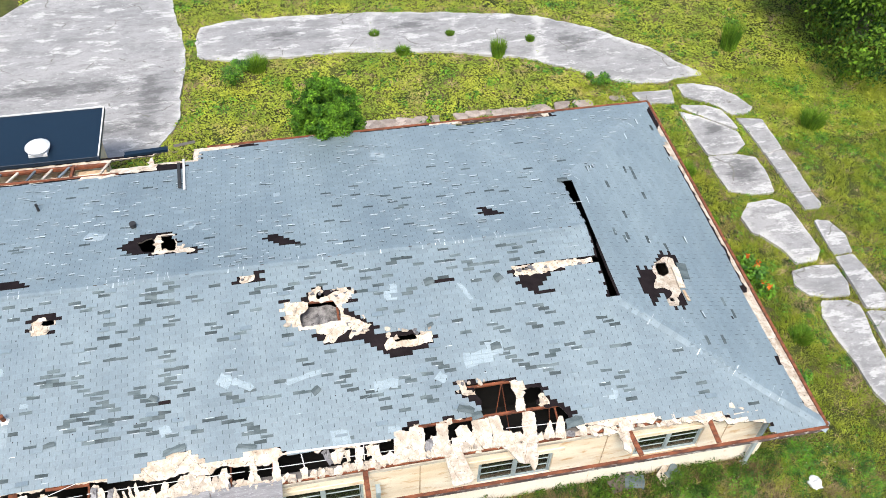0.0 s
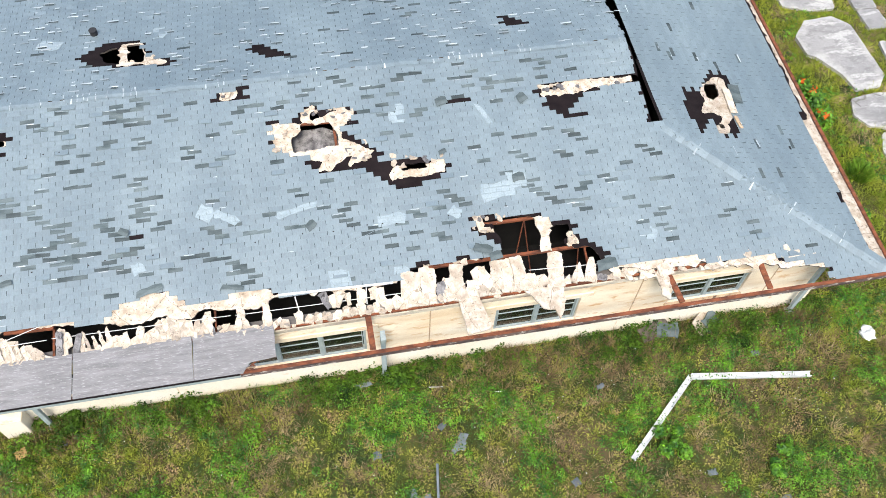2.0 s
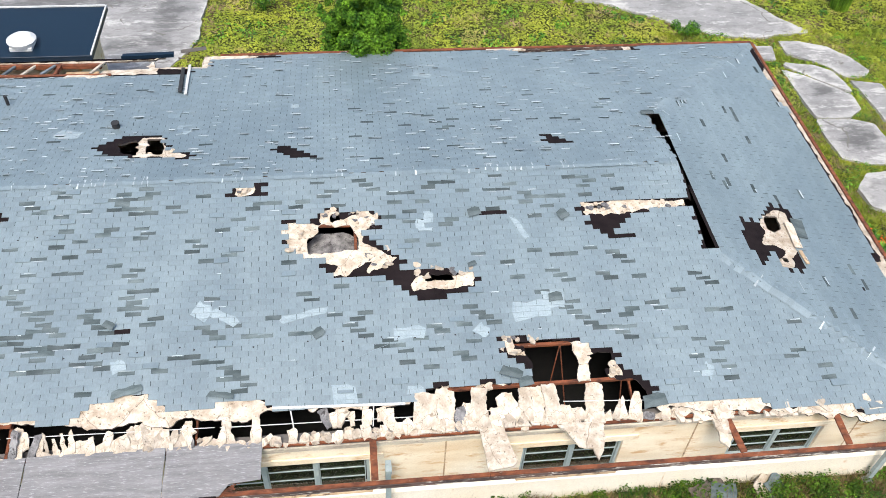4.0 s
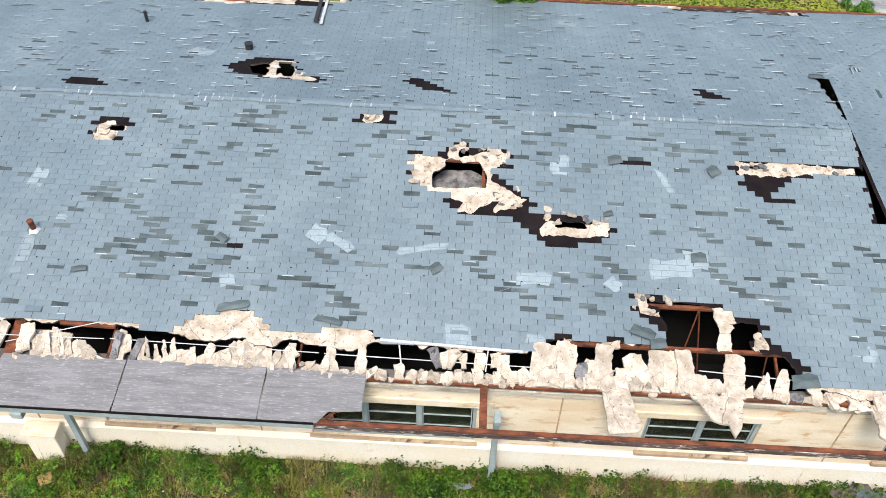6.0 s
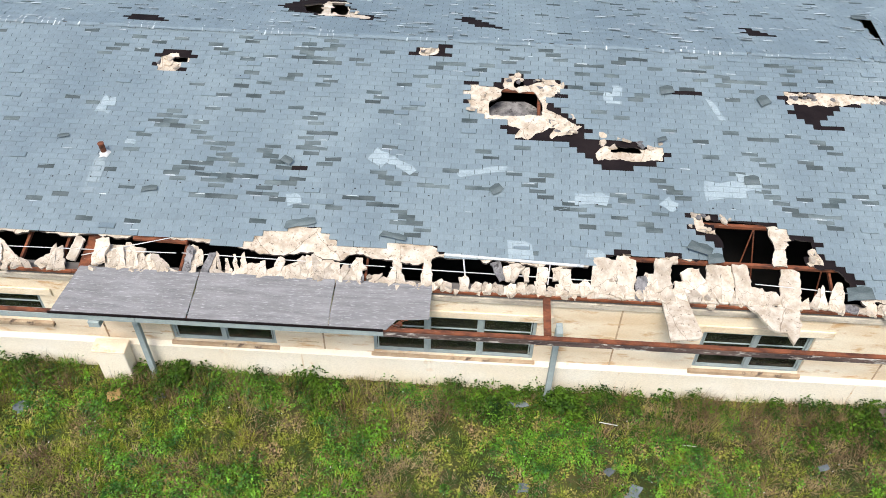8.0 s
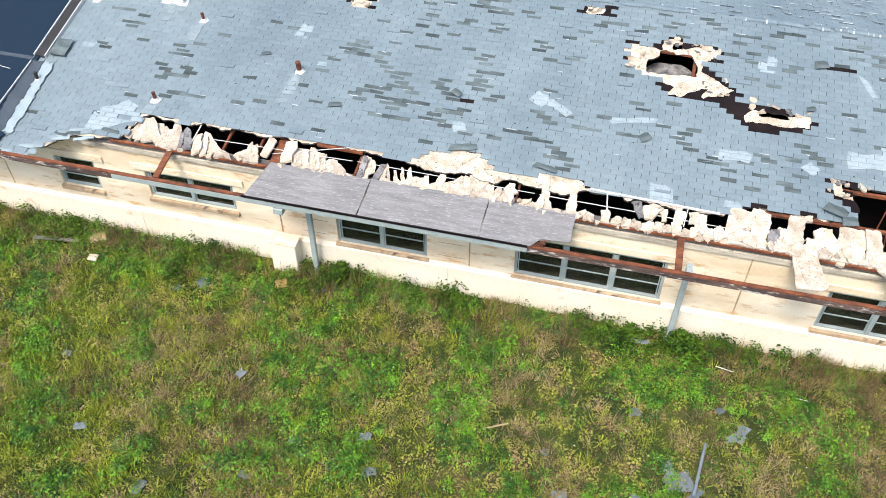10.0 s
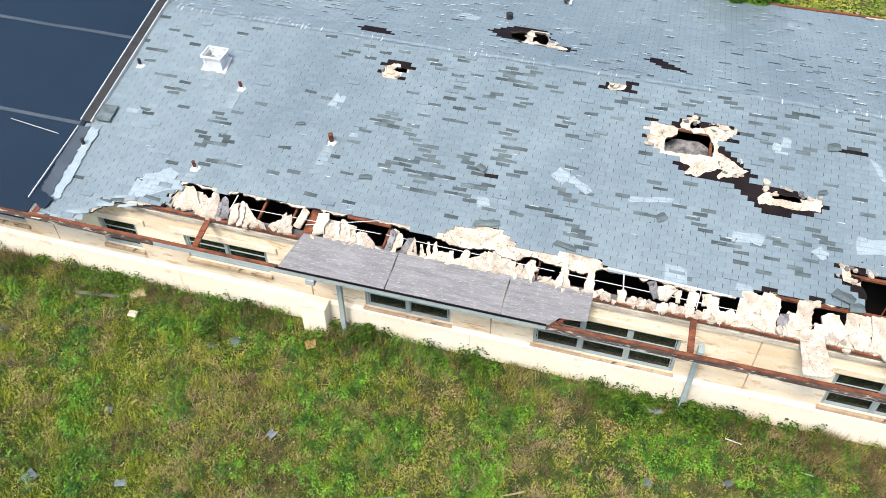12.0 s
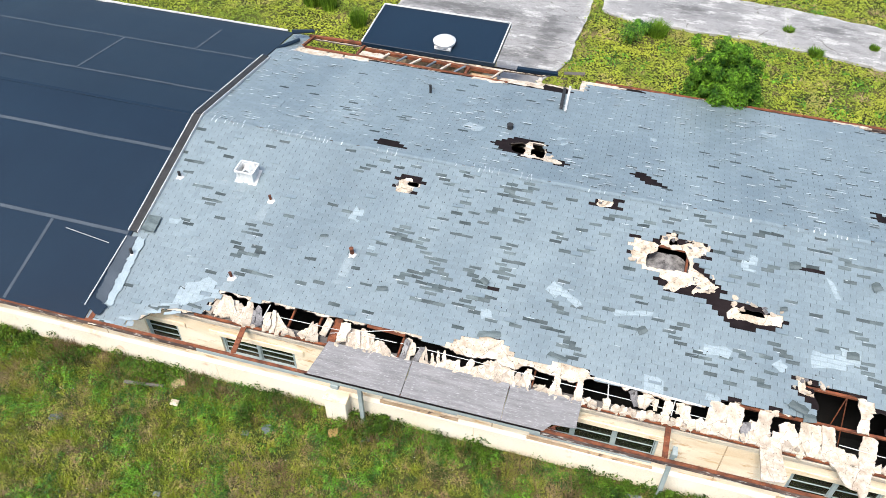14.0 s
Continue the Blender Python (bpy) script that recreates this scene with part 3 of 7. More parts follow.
@functools.lru_cache(maxsize=None)
def noise_table(seed):
    return np.random.RandomState(seed).uniform(-1, 1, (256, 256))


def ragged(x, y, size, seed):
    """Smooth value noise in -1 to 1, for arrays."""
    table = noise_table(seed)
    total, weight = np.zeros(np.shape(x)), 0
    for octave in range(3):
        s = size / 2**octave
        fx, fy = np.asarray(x) / s + 50.3 * octave + 500, np.asarray(y) / s + 17.7 * octave + 500
        ix, iy = np.floor(fx).astype(int), np.floor(fy).astype(int)
        ux, uy = fx - ix, fy - iy
        ux, uy = ux * ux * (3 - 2 * ux), uy * uy * (3 - 2 * uy)
        a = table[ix % 256, iy % 256] * (1 - ux) + table[(ix + 1) % 256, iy % 256] * ux
        b = table[ix % 256, (iy + 1) % 256] * (1 - ux) + table[(ix + 1) % 256, (iy + 1) % 256] * ux
        total += (a * (1 - uy) + b * uy) / 1.7**octave
        weight += 1 / 1.7**octave
    return total / weight * 1.6


def felt_sd(x, y):
    front = np.where(y < 14, y - np.interp(x, TX, TS) - 0.05 + 0.06 * ragged(x, y, 0.3, 4), 9.0)
    return np.minimum(np.minimum(sd(STRIPPED, x, y) + 0.05 * ragged(x, y, 0.15, 1), front), deck_sd(x, y) + 0.018)


def deck_sd(x, y):
    front = np.where(y < 14, y - np.interp(x, TX, TD) + 0.07 * ragged(x, y, 0.2, 5), 9.0)
    return np.minimum(sd(FALLEN, x, y) + 0.03 * ragged(x, y, 0.17, 2), front)


def plan_of(surface_at, u, v):
    if surface_at is on_front:
        return u, E0 + v
    if surface_at is on_back:
        return u, E1 - v
    return XR - v, u


def sheet(name, surface_at, inside, us, vs, level, material, parent, height, thick, label, reach=9.9):
    """A roof layer as a fine sheet with torn holes and a broken rim."""
    U, V = np.meshgrid(us, vs, indexing="ij")
    X, Y = plan_of(surface_at, U, V)
    D = level(X, Y)
    near_hole = np.minimum(D, sd(BARE, X, Y)) < reach
    gu, gv = np.gradient(D, us, vs)
    size = np.maximum(np.hypot(gu, gv), 0.3)
    near = np.abs(D) < 0.07
    move = np.where(near, -D / size, 0)
    PU, PV = U + move * gu / size, V + move * gv / size
    keep = (D > 0) | near
    index, verts, faces, rim = {}, [], [], []
    solid = np.zeros((len(us) - 1, len(vs) - 1), bool)
    for i in range(len(us) - 1):
        for j in range(len(vs) - 1):
            if inside((us[i] + us[i + 1]) / 2, (vs[j] + vs[j + 1]) / 2):
                corner = D[i : i + 2, j : j + 2]
                solid[i, j] = corner.mean() > 0 and near_hole[i, j] and keep[i : i + 2, j : j + 2].all()

    def vert(i, j, low):
        key = (i, j, low)
        if key not in index:
            index[key] = len(verts)
            verts.append(surface_at(PU[i, j], PV[i, j], height - (thick if low else 0)))
        return index[key]

    for i, j in zip(*np.nonzero(solid)):
        ring = ((i, j), (i + 1, j), (i + 1, j + 1), (i, j + 1))
        faces.append([vert(*c, 0) for c in ring])
        for n, (di, dj) in enumerate(((0, -1), (1, 0), (0, 1), (-1, 0))):
            k, l = i + di, j + dj
            if not (0 <= k < solid.shape[0] and 0 <= l < solid.shape[1] and solid[k, l]):
                a, b = ring[n], ring[(n + 1) % 4]
                rim.append(len(faces))
                faces.append([vert(*a, 0), vert(*a, 1), vert(*b, 1), vert(*b, 0)])
    me = mesh_of(name, verts, faces, material)
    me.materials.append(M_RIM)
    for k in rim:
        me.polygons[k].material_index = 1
    return mesh_part(name, me, parent, label)


roof = thing("roof", "low grey shingle hip roof, torn open along its eaves", "roof", kind="structure")
CELL = 0.06
LAYERS = [("front", on_front, in_main, np.arange(XM, 13.0, CELL), np.arange(0, HALF + 0.03, CELL)),
          ("back", on_back, in_main, np.arange(XM, 13.0, CELL), np.arange(0, HALF + 0.03, CELL)),
          ("hip", on_hip, in_hip, np.arange(E0, E1, CELL), np.arange(0, HIP_TOP + 0.03, CELL))]


def deck_inside(inside):
    """The deck stops short of the gablet's black gap."""
    if inside is in_hip:
        return lambda u, v: in_hip(u, v) and v < HIP_TOP - 0.15
    return lambda u, v: in_main(u, v) and (v < HIP_TOP - 0.1 or u < GABLET - 0.22)


for _, at, inside, us, vs in LAYERS:
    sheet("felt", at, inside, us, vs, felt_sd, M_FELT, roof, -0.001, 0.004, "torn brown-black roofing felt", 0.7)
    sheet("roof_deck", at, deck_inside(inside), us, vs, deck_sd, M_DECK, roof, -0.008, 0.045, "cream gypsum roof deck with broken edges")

# ---- shingles ----
TAB, COURSE = 0.305, 0.1245
# Blown-off tabs of the front slope, bay by bay: the first tab's centre and how many in a row.
MISSING = []
MISSING += [(-13.9, 15.09, 1), (-13.8, 16.02, 1), (-13.7, 14.89, 2), (-13.6, 10.73, 1), (-13.5, 14.51, 1), (-13.3, 15.68, 1), (-13.0, 13.05, 1), (-13.0, 14.15, 1), (-13.0, 15.46, 1), (-12.8, 12.92, 1), (-12.7, 13.78, 2), (-12.6, 15.19, 1), (-12.5, 13.66, 1), (-12.4, 14.00, 1), (-12.1, 10.98, 1), (-12.0, 13.28, 1), (-11.6, 11.58, 1), (-11.6, 15.85, 1), (-11.2, 12.57, 1), (-11.2, 13.30, 1), (-11.2, 16.15, 1), (-11.1, 13.17, 1), (-11.0, 12.31, 1), (-11.0, 12.45, 1), (-10.9, 11.81, 1), (-10.9, 13.04, 1), (-10.8, 12.42, 2), (-10.8, 12.95, 1), (-10.7, 13.40, 1), (-10.6, 11.84, 3), (-10.5, 12.66, 1), (-10.4, 12.54, 1)]
MISSING += [(-9.4, 16.18, 1), (-9.2, 11.93, 1), (-9.1, 12.57, 1), (-9.0, 12.68, 1), (-9.0, 14.33, 1), (-8.8, 11.95, 1), (-8.8, 14.21, 1), (-8.8, 15.59, 1), (-8.8, 15.72, 1), (-8.4, 15.86, 1), (-8.2, 11.47, 1), (-8.2, 15.74, 1), (-8.1, 16.10, 1), (-7.8, 12.66, 1), (-7.6, 15.98, 1), (-7.5, 13.15, 1), (-7.4, 13.85, 2), (-7.3, 12.20, 1), (-7.3, 13.51, 1)]
MISSING += [(-7.2, 11.46, 1), (-7.2, 13.74, 1), (-7.2, 13.94, 1), (-7.2, 16.09, 1), (-6.9, 14.10, 1), (-6.8, 12.67, 1), (-6.8, 13.74, 2), (-6.8, 14.81, 1), (-6.7, 13.97, 1), (-6.5, 13.86, 1), (-6.5, 15.85, 1), (-6.4, 12.53, 1), (-6.4, 12.78, 2), (-6.4, 15.99, 1), (-6.3, 12.92, 2), (-6.3, 13.64, 1), (-6.3, 15.73, 1), (-6.2, 12.16, 1), (-6.2, 12.67, 2), (-6.2, 13.39, 2), (-6.2, 13.51, 1), (-6.2, 14.59, 1), (-6.1, 14.23, 1), (-5.9, 14.82, 1), (-5.8, 12.07, 1), (-5.8, 12.53, 2), (-5.8, 13.02, 2), (-5.8, 13.26, 1), (-5.8, 16.11, 1), (-5.8, 16.25, 1), (-5.7, 12.42, 1), (-5.7, 13.16, 1), (-5.7, 15.65, 1)]
MISSING += [(-5.6, 12.67, 1), (-5.6, 14.58, 1), (-5.6, 15.28, 1), (-5.5, 14.23, 2), (-5.4, 12.18, 1), (-5.4, 12.91, 1), (-5.3, 15.76, 1), (-5.2, 14.95, 1), (-5.1, 12.64, 1), (-5.0, 13.38, 1), (-5.0, 15.06, 1), (-4.9, 12.31, 2), (-4.9, 13.26, 1), (-4.9, 14.69, 1), (-4.8, 12.43, 1), (-4.7, 11.60, 1), (-4.7, 12.55, 2), (-4.7, 13.00, 1), (-4.7, 13.14, 1), (-4.7, 15.29, 1), (-4.7, 15.78, 3), (-4.6, 16.04, 3), (-4.5, 12.19, 1), (-4.5, 14.33, 1), (-4.5, 15.89, 1), (-4.4, 12.90, 1), (-4.4, 16.15, 1)]
MISSING += [(-4.2, 11.96, 1), (-4.2, 12.68, 1), (-4.2, 13.61, 1), (-4.2, 15.66, 2), (-4.1, 13.39, 2), (-4.1, 14.09, 1), (-4.1, 15.04, 1), (-4.1, 15.29, 1), (-4.0, 13.24, 1), (-4.0, 13.49, 1), (-4.0, 13.75, 2), (-4.0, 13.97, 1), (-4.0, 14.22, 1), (-4.0, 16.24, 1), (-3.9, 15.17, 1), (-3.7, 13.04, 1), (-3.6, 11.96, 1), (-3.6, 11.96, 1), (-3.5, 13.15, 1), (-3.4, 15.78, 1), (-3.3, 15.61, 1), (-3.1, 12.31, 2), (-3.0, 14.70, 1), (-2.9, 14.56, 1), (-2.9, 14.82, 1), (-2.8, 16.00, 1)]
MISSING += [(-2.6, 12.19, 1), (-2.6, 12.90, 1), (-2.6, 14.33, 1), (-2.5, 12.07, 1), (-2.5, 12.77, 1), (-2.5, 13.50, 1), (-2.4, 11.72, 2), (-2.4, 11.95, 1), (-2.4, 12.66, 1), (-2.4, 14.45, 1), (-2.4, 15.15, 1), (-2.2, 11.83, 1), (-2.2, 12.90, 1), (-2.1, 15.40, 1), (-1.9, 11.60, 1), (-1.8, 11.50, 1), (-1.8, 15.18, 1), (-1.8, 15.60, 1), (-1.7, 12.65, 2), (-1.6, 15.71, 1), (-1.3, 13.01, 1), (-1.3, 15.74, 1), (-1.1, 14.25, 1), (-0.9, 12.68, 1), (-0.9, 15.61, 1), (-0.8, 15.75, 1), (-0.7, 13.46, 1), (-0.6, 12.67, 1), (-0.5, 13.35, 1), (-0.5, 16.20, 1)]
MISSING += [(-0.2, 15.87, 1), (-0.1, 15.99, 1), (-0.0, 13.02, 1), (-0.0, 13.63, 1), (-0.0, 15.64, 1), (0.2, 12.79, 1), (0.2, 12.93, 1), (0.3, 11.23, 1), (0.4, 12.67, 1), (0.4, 16.30, 1), (0.5, 12.54, 1), (0.5, 13.06, 1), (0.5, 16.11, 1), (0.8, 12.31, 1), (0.8, 12.43, 1), (0.8, 16.00, 1), (1.0, 12.20, 1), (1.1, 12.08, 1), (1.1, 15.29, 1), (1.1, 15.87, 2), (1.2, 15.64, 1), (1.3, 11.94, 1), (1.5, 15.14, 1), (1.5, 15.14, 2), (1.5, 15.42, 1)]
MISSING += [(1.7, 11.82, 1), (1.7, 12.32, 1), (1.7, 14.68, 1), (1.8, 15.64, 1), (1.9, 12.19, 1), (1.9, 12.66, 1), (2.0, 12.08, 1), (2.0, 12.55, 1), (2.0, 15.99, 1), (2.1, 14.47, 1), (2.1, 16.12, 2), (2.2, 11.99, 1), (2.4, 11.83, 1), (2.4, 12.57, 1), (2.4, 14.94, 1), (2.4, 15.18, 1), (2.5, 12.20, 1), (2.5, 13.02, 1), (2.7, 12.92, 1), (2.7, 15.88, 1), (2.9, 12.80, 1), (3.0, 12.68, 1), (3.0, 14.22, 1)]
MISSING += [(3.2, 12.57, 1), (3.3, 15.41, 1), (3.3, 15.89, 2), (3.4, 16.25, 1), (3.5, 13.99, 1), (3.6, 15.66, 1), (3.7, 13.63, 1), (3.7, 16.01, 1), (4.0, 15.53, 1), (4.0, 15.77, 1), (4.1, 13.28, 1), (4.2, 14.22, 1), (4.2, 15.17, 1), (4.4, 15.68, 1), (4.5, 13.64, 1), (4.5, 13.76, 1), (4.5, 15.42, 1), (4.6, 12.93, 1), (4.6, 14.09, 1)]
MISSING += [(4.7, 13.52, 1), (4.7, 15.60, 1), (4.8, 12.69, 1), (4.8, 12.81, 1), (4.8, 13.03, 1), (4.9, 14.12, 1), (5.0, 15.66, 1), (5.1, 12.56, 1), (5.1, 16.14, 1), (5.2, 12.44, 3), (5.4, 12.32, 1), (5.4, 12.80, 1), (5.4, 14.23, 1), (5.4, 15.89, 1), (5.6, 12.21, 1), (5.6, 13.63, 1), (5.6, 15.66, 1), (5.6, 16.00, 1), (5.6, 16.15, 1), (5.7, 12.08, 1), (5.8, 12.58, 1), (5.8, 12.68, 1), (5.8, 13.52, 1), (5.8, 14.12, 1), (6.0, 12.81, 1), (6.0, 14.00, 1), (6.0, 16.13, 1), (6.1, 13.88, 1)]
MISSING += [(6.3, 13.53, 1), (6.4, 15.78, 1), (6.5, 12.93, 1), (6.6, 12.80, 1), (7.0, 12.24, 1), (7.1, 11.62, 1), (7.1, 13.09, 1), (7.3, 12.02, 1), (7.4, 11.48, 1), (7.5, 13.46, 1), (7.6, 11.33, 1), (7.6, 11.74, 1), (7.6, 11.90, 1), (7.7, 12.59, 1), (7.7, 13.35, 1), (7.8, 11.17, 1), (7.9, 13.22, 1), (8.0, 12.64, 1), (9.0, 11.47, 1), (9.2, 12.27, 1), (9.3, 11.59, 1), (9.5, 11.23, 1), (9.7, 11.02, 1)]
# Scattered blown-off tabs of the other slopes: centre, spread along, spread across, count.
LOST_BACK = [(-2.5, 17.8, 8.0, 0.9, 20), (3.5, 18.8, 3.0, 1.4, 18), (-7.0, 19.6, 5.0, 1.6, 6), (6.0, 20.2, 2.0, 1.4, 5)]
LOST_HIP = [(9.9, 17.8, 0.9, 2.6, 12), (10.6, 12.6, 1.0, 1.6, 6)]


def lost_tabs(clusters, seed):
    rng = random.Random(seed)
    return [(cx + rng.uniform(-1.1, 1.1) * dx, cy + rng.uniform(-1, 1) * dy, 1) for cx, cy, dx, dy, count in clusters for _ in range(count)]


def lay_shingles(surface_at, u0, u1, vmax, lost, seed, near, stripes=0.0):
    """Every tab of one slope: the nearest as parts of their own, the others joined; below them the dark under-courses."""
    rng = random.Random(seed)
    courses = int(vmax / COURSE)
    gone = set()
    for x, y, run in lost:
        u, v = (x, y - E0) if surface_at is on_front else (x, E1 - y) if surface_at is on_back else (y, XR - x)
        c = int(v / COURSE)
        first = math.floor((u - u0 - (c % 2) * TAB / 2) / TAB)
        gone.update((c, first + k) for k in range(run))
    tops, top_faces, unders, under_faces, single, torn, torn_faces, tab_shadows, tab_shadow_faces = [], [], [], [], [], [], [], [], []
    front = surface_at is on_front

    def tick(a, b, v, lift=0.0):
        k, e = len(torn), rng.choice((-0.012, COURSE - 0.03)) if front else rng.uniform(-0.01, 0.02)
        p = a + rng.uniform(0, 0.12)
        q = min(b, p + rng.uniform(0.06, 0.24)) if front else p + rng.uniform(0.08, 0.3)
        wide = rng.uniform(0.008, 0.022) if front else rng.uniform(0.02, 0.055)
        torn.extend([surface_at(p, v + e, 0.011 + lift), surface_at(q, v + e + rng.uniform(-0.012, 0.004), 0.011 + lift), surface_at(q - rng.uniform(0, 0.03), v + e + wide, 0.0125 + lift), surface_at(p, v + e + wide * rng.uniform(0.5, 1), 0.0125 + lift)])
        torn_faces.append((k, k + 1, k + 2, k + 3))
        # A dark quad beside the pale edge paints the shadow of a lifted tab.
        if not front and rng.random() < 0.55:
            g, deep, cut_in = len(tab_shadows), rng.uniform(0.025, 0.06), rng.uniform(0, 0.08)
            tab_shadows.extend([surface_at(p + cut_in, v + e + wide, 0.0125 + lift), surface_at(q, v + e + wide, 0.0125 + lift), surface_at(q - rng.uniform(0, 0.03), v + e + wide + deep, 0.0125 + lift), surface_at(p + cut_in, v + e + wide + deep * rng.uniform(0.5, 1), 0.0125 + lift)])
            tab_shadow_faces.append((g, g + 1, g + 2, g + 3))

    def lay(quad, single_one):
        vs = [surface_at(*q) for q in quad] + [surface_at(q[0], q[1], 0.0065) for q in quad]
        fs = [(0, 1, 2, 3), (0, 4, 5, 1), (1, 5, 6, 2), (3, 7, 4, 0)]
        if single_one and len(single) < 300:
            single.append((vs, fs))
        else:
            k = len(tops)
            tops.extend(vs)
            top_faces.extend(tuple(i + k for i in f) for f in fs)

    cells = []
    for c in range(courses):
        v = c * COURSE
        drift = rng.uniform(-0.012, 0.012)
        for n in range(-1, int((u1 - u0) / TAB) + 1):
            a = u0 + n * TAB + (c % 2) * TAB / 2 + drift
            b = a + TAB
            if surface_at is not on_hip:
                a, b = max(a, XM), min(b, (XR - v) if v < HIP_TOP else GABLET + rng.uniform(-0.1, -0.02))
            else:
                a, b = max(a, E0 + v), min(b, E1 - v)
            if b - a > 0.05:
                cells.append((c, n, v, a, b))
    mid = np.array([(a + b) / 2 for _, _, _, a, b in cells])
    row = np.array([v + COURSE / 2 for _, _, v, _, _ in cells])
    X, Y = plan_of(surface_at, mid, row)
    hole = np.minimum(sd(BARE, X, Y) + 0.02 * ragged(X, Y, 0.4, 8), deck_sd(X, Y) - 0.02)
    if surface_at is not on_hip:
        hole = np.where(Y < 14, np.minimum(hole, Y - np.interp(X, TX, TS)), hole)
    often = stripes * (1 + 0.9 * ragged(X, Y, 1.2, 9))
    for (c, n, v, a, b), x, y, open_here, tear in zip(cells, X, Y, hole, often):
        if open_here < 0.0:
            continue
        k = len(unders)
        unders += [surface_at(a, v - 0.005, 0.006), surface_at(b, v - 0.005, 0.006), surface_at(b, v + COURSE + 0.005, 0.004), surface_at(a, v + COURSE + 0.005, 0.004)]
        under_faces.append((k, k + 1, k + 2, k + 3))
        cut = 0.0045 + 0.0035 * rng.random()
        if (c, n) in gone or rng.random() < 0.002:
            if rng.random() < 0.3:
                tick(a, b, v)
            if rng.random() < 0.75:
                left, right = (COURSE - rng.uniform(0.004, 0.05) for _ in range(2))
                lay([(a + cut, v + left, 0.011), (b - cut, v + right, 0.011), (b - cut, v + COURSE + 0.01, 0.009), (a + cut, v + COURSE + 0.01, 0.009)], False)
            continue
        if rng.random() < tear:
            tick(a + rng.uniform(-0.05, 0.1), b + rng.uniform(-0.1, 0.05), v, 0.018)
        lift = 0.012 + 0.003 * rng.random()
        if rng.random() < 0.03:
            lift += rng.uniform(0.006, 0.03)
        low = v - 0.012 + rng.uniform(-0.004, 0.004)
        lay([(a + cut, low, lift), (b - cut, low + rng.uniform(-0.003, 0.003), lift), (b - cut, v + COURSE + 0.01, 0.009), (a + cut, v + COURSE + 0.01, 0.009)], near(x, y))
    mesh_part("under_course", mesh_of("under_course", unders, under_faces, M_UNDER), roof, "dark grey shingle under-courses")["kind"] = "stuff"
    # Painted tab shadows, in the under-course colour.
    if tab_shadows:
        mesh_part("lifted_edges", mesh_of("lifted_edges", tab_shadows, tab_shadow_faces, M_UNDER), roof, "dark strips painted as shadow along lifted shingle edges")["kind"] = "stuff"
    mesh_part("torn_edges", mesh_of("torn_edges", torn, torn_faces, M_PALE), roof, "pale torn shingle edges")["kind"] = "stuff"
    mesh_part("shingle_field", mesh_of("shingle_field", tops, top_faces, M_TAB), roof, "weathered slate-grey shingle tabs")["kind"] = "stuff"
    return single


SINGLE = lay_shingles(on_front, XM, XR, HALF + 0.02, MISSING, 11, lambda x, y: -5.2 < x < -0.3 and y < 13.6, 0.012)
lay_shingles(on_back, XM, XR, HALF + 0.02, lost_tabs(LOST_BACK, 12), 12, lambda x, y: False, 0.18)
lay_shingles(on_hip, E0, E1, HIP_TOP, lost_tabs(LOST_HIP, 13), 13, lambda x, y: False, 0.03)


def cap_row(name, a, b, side, parent, seed, missing=0.06, half=0.13, worn=0.0, material=None):
    """Folded cap shingles along a ridge or hip from a to b, overlapping up the row."""
    rng = random.Random(seed)
    a, b, side = Vector(a), Vector(b), Vector(side).normalized()
    ahead = (b - a).normalized()
    up = side.cross(ahead)
    if up.z < 0:
        up = -up
    drop = half * SLOPE * 0.9
    me = None
    edges, edge_faces = [], []
    for n in range(int((b - a).length / 0.135)):
        if rng.random() < worn * (0.5 + 1.2 * (math.sin(n * 0.11) + math.sin(n * 0.037 + 1) > 0.3)):
            for way in (-1, 1):
                s0, s1 = half * rng.uniform(0.0, 0.4), half * rng.uniform(0.8, 1.7)
                d, wide = n * 0.135 + rng.uniform(-0.03, 0.03), rng.uniform(0.012, 0.03)
                k = len(edges)
                for s, e in ((s0, 0), (s1, rng.uniform(-0.03, 0.03)), (s1, wide), (s0, wide)):
                    edges.append(a + ahead * (d + e) + side * (way * s) + up * (0.036 - s * SLOPE * 0.9))
                edge_faces.append((k, k + 1, k + 2, k + 3))
        if rng.random() < missing:
            continue
        if me is None:
            prof = [(-half, -drop + 0.006), (0, 0.0), (half, -drop + 0.006)]
            vs = [Vector((d, s, h + 0.006 * (1 - k))) for k, d in enumerate((0.0, 0.17)) for s, h in prof] + [Vector((0.0, s, h - 0.004)) for s, h in prof]
            me = mesh_of(name, vs, [(0, 3, 4, 1), (1, 4, 5, 2), (6, 0, 1, 7), (7, 1, 2, 8)], material or M_CAP)
        m = Matrix((ahead, side, up)).transposed().to_4x4()
        m.translation = a + ahead * (n * 0.135) + side * rng.uniform(-0.02, 0.02) + up * (0.013 + rng.uniform(0, 0.004))
        mesh_part(name, me, parent, m=m)
    if edges:
        mesh_part("torn_edges", mesh_of("torn_edges", edges, edge_faces, M_PALE), parent, "pale torn edges of the ridge caps")["kind"] = "stuff"


RIDGE_AT = RIDGE_Z + 0.004
cap_row("ridge_cap", (XM + 0.1, RIDGE_Y, RIDGE_AT), (GABLET, RIDGE_Y, RIDGE_AT), (0, 1, 0), roof, 21, 0.14, 0.1, 0.42)
cap_row("hip_cap", on_front(XR, 0, 0), on_front(XR - HIP_TOP, HIP_TOP, 0), (1, 1, 0), roof, 22, 0.03, 0.19, 0.06, M_HIPCAP)
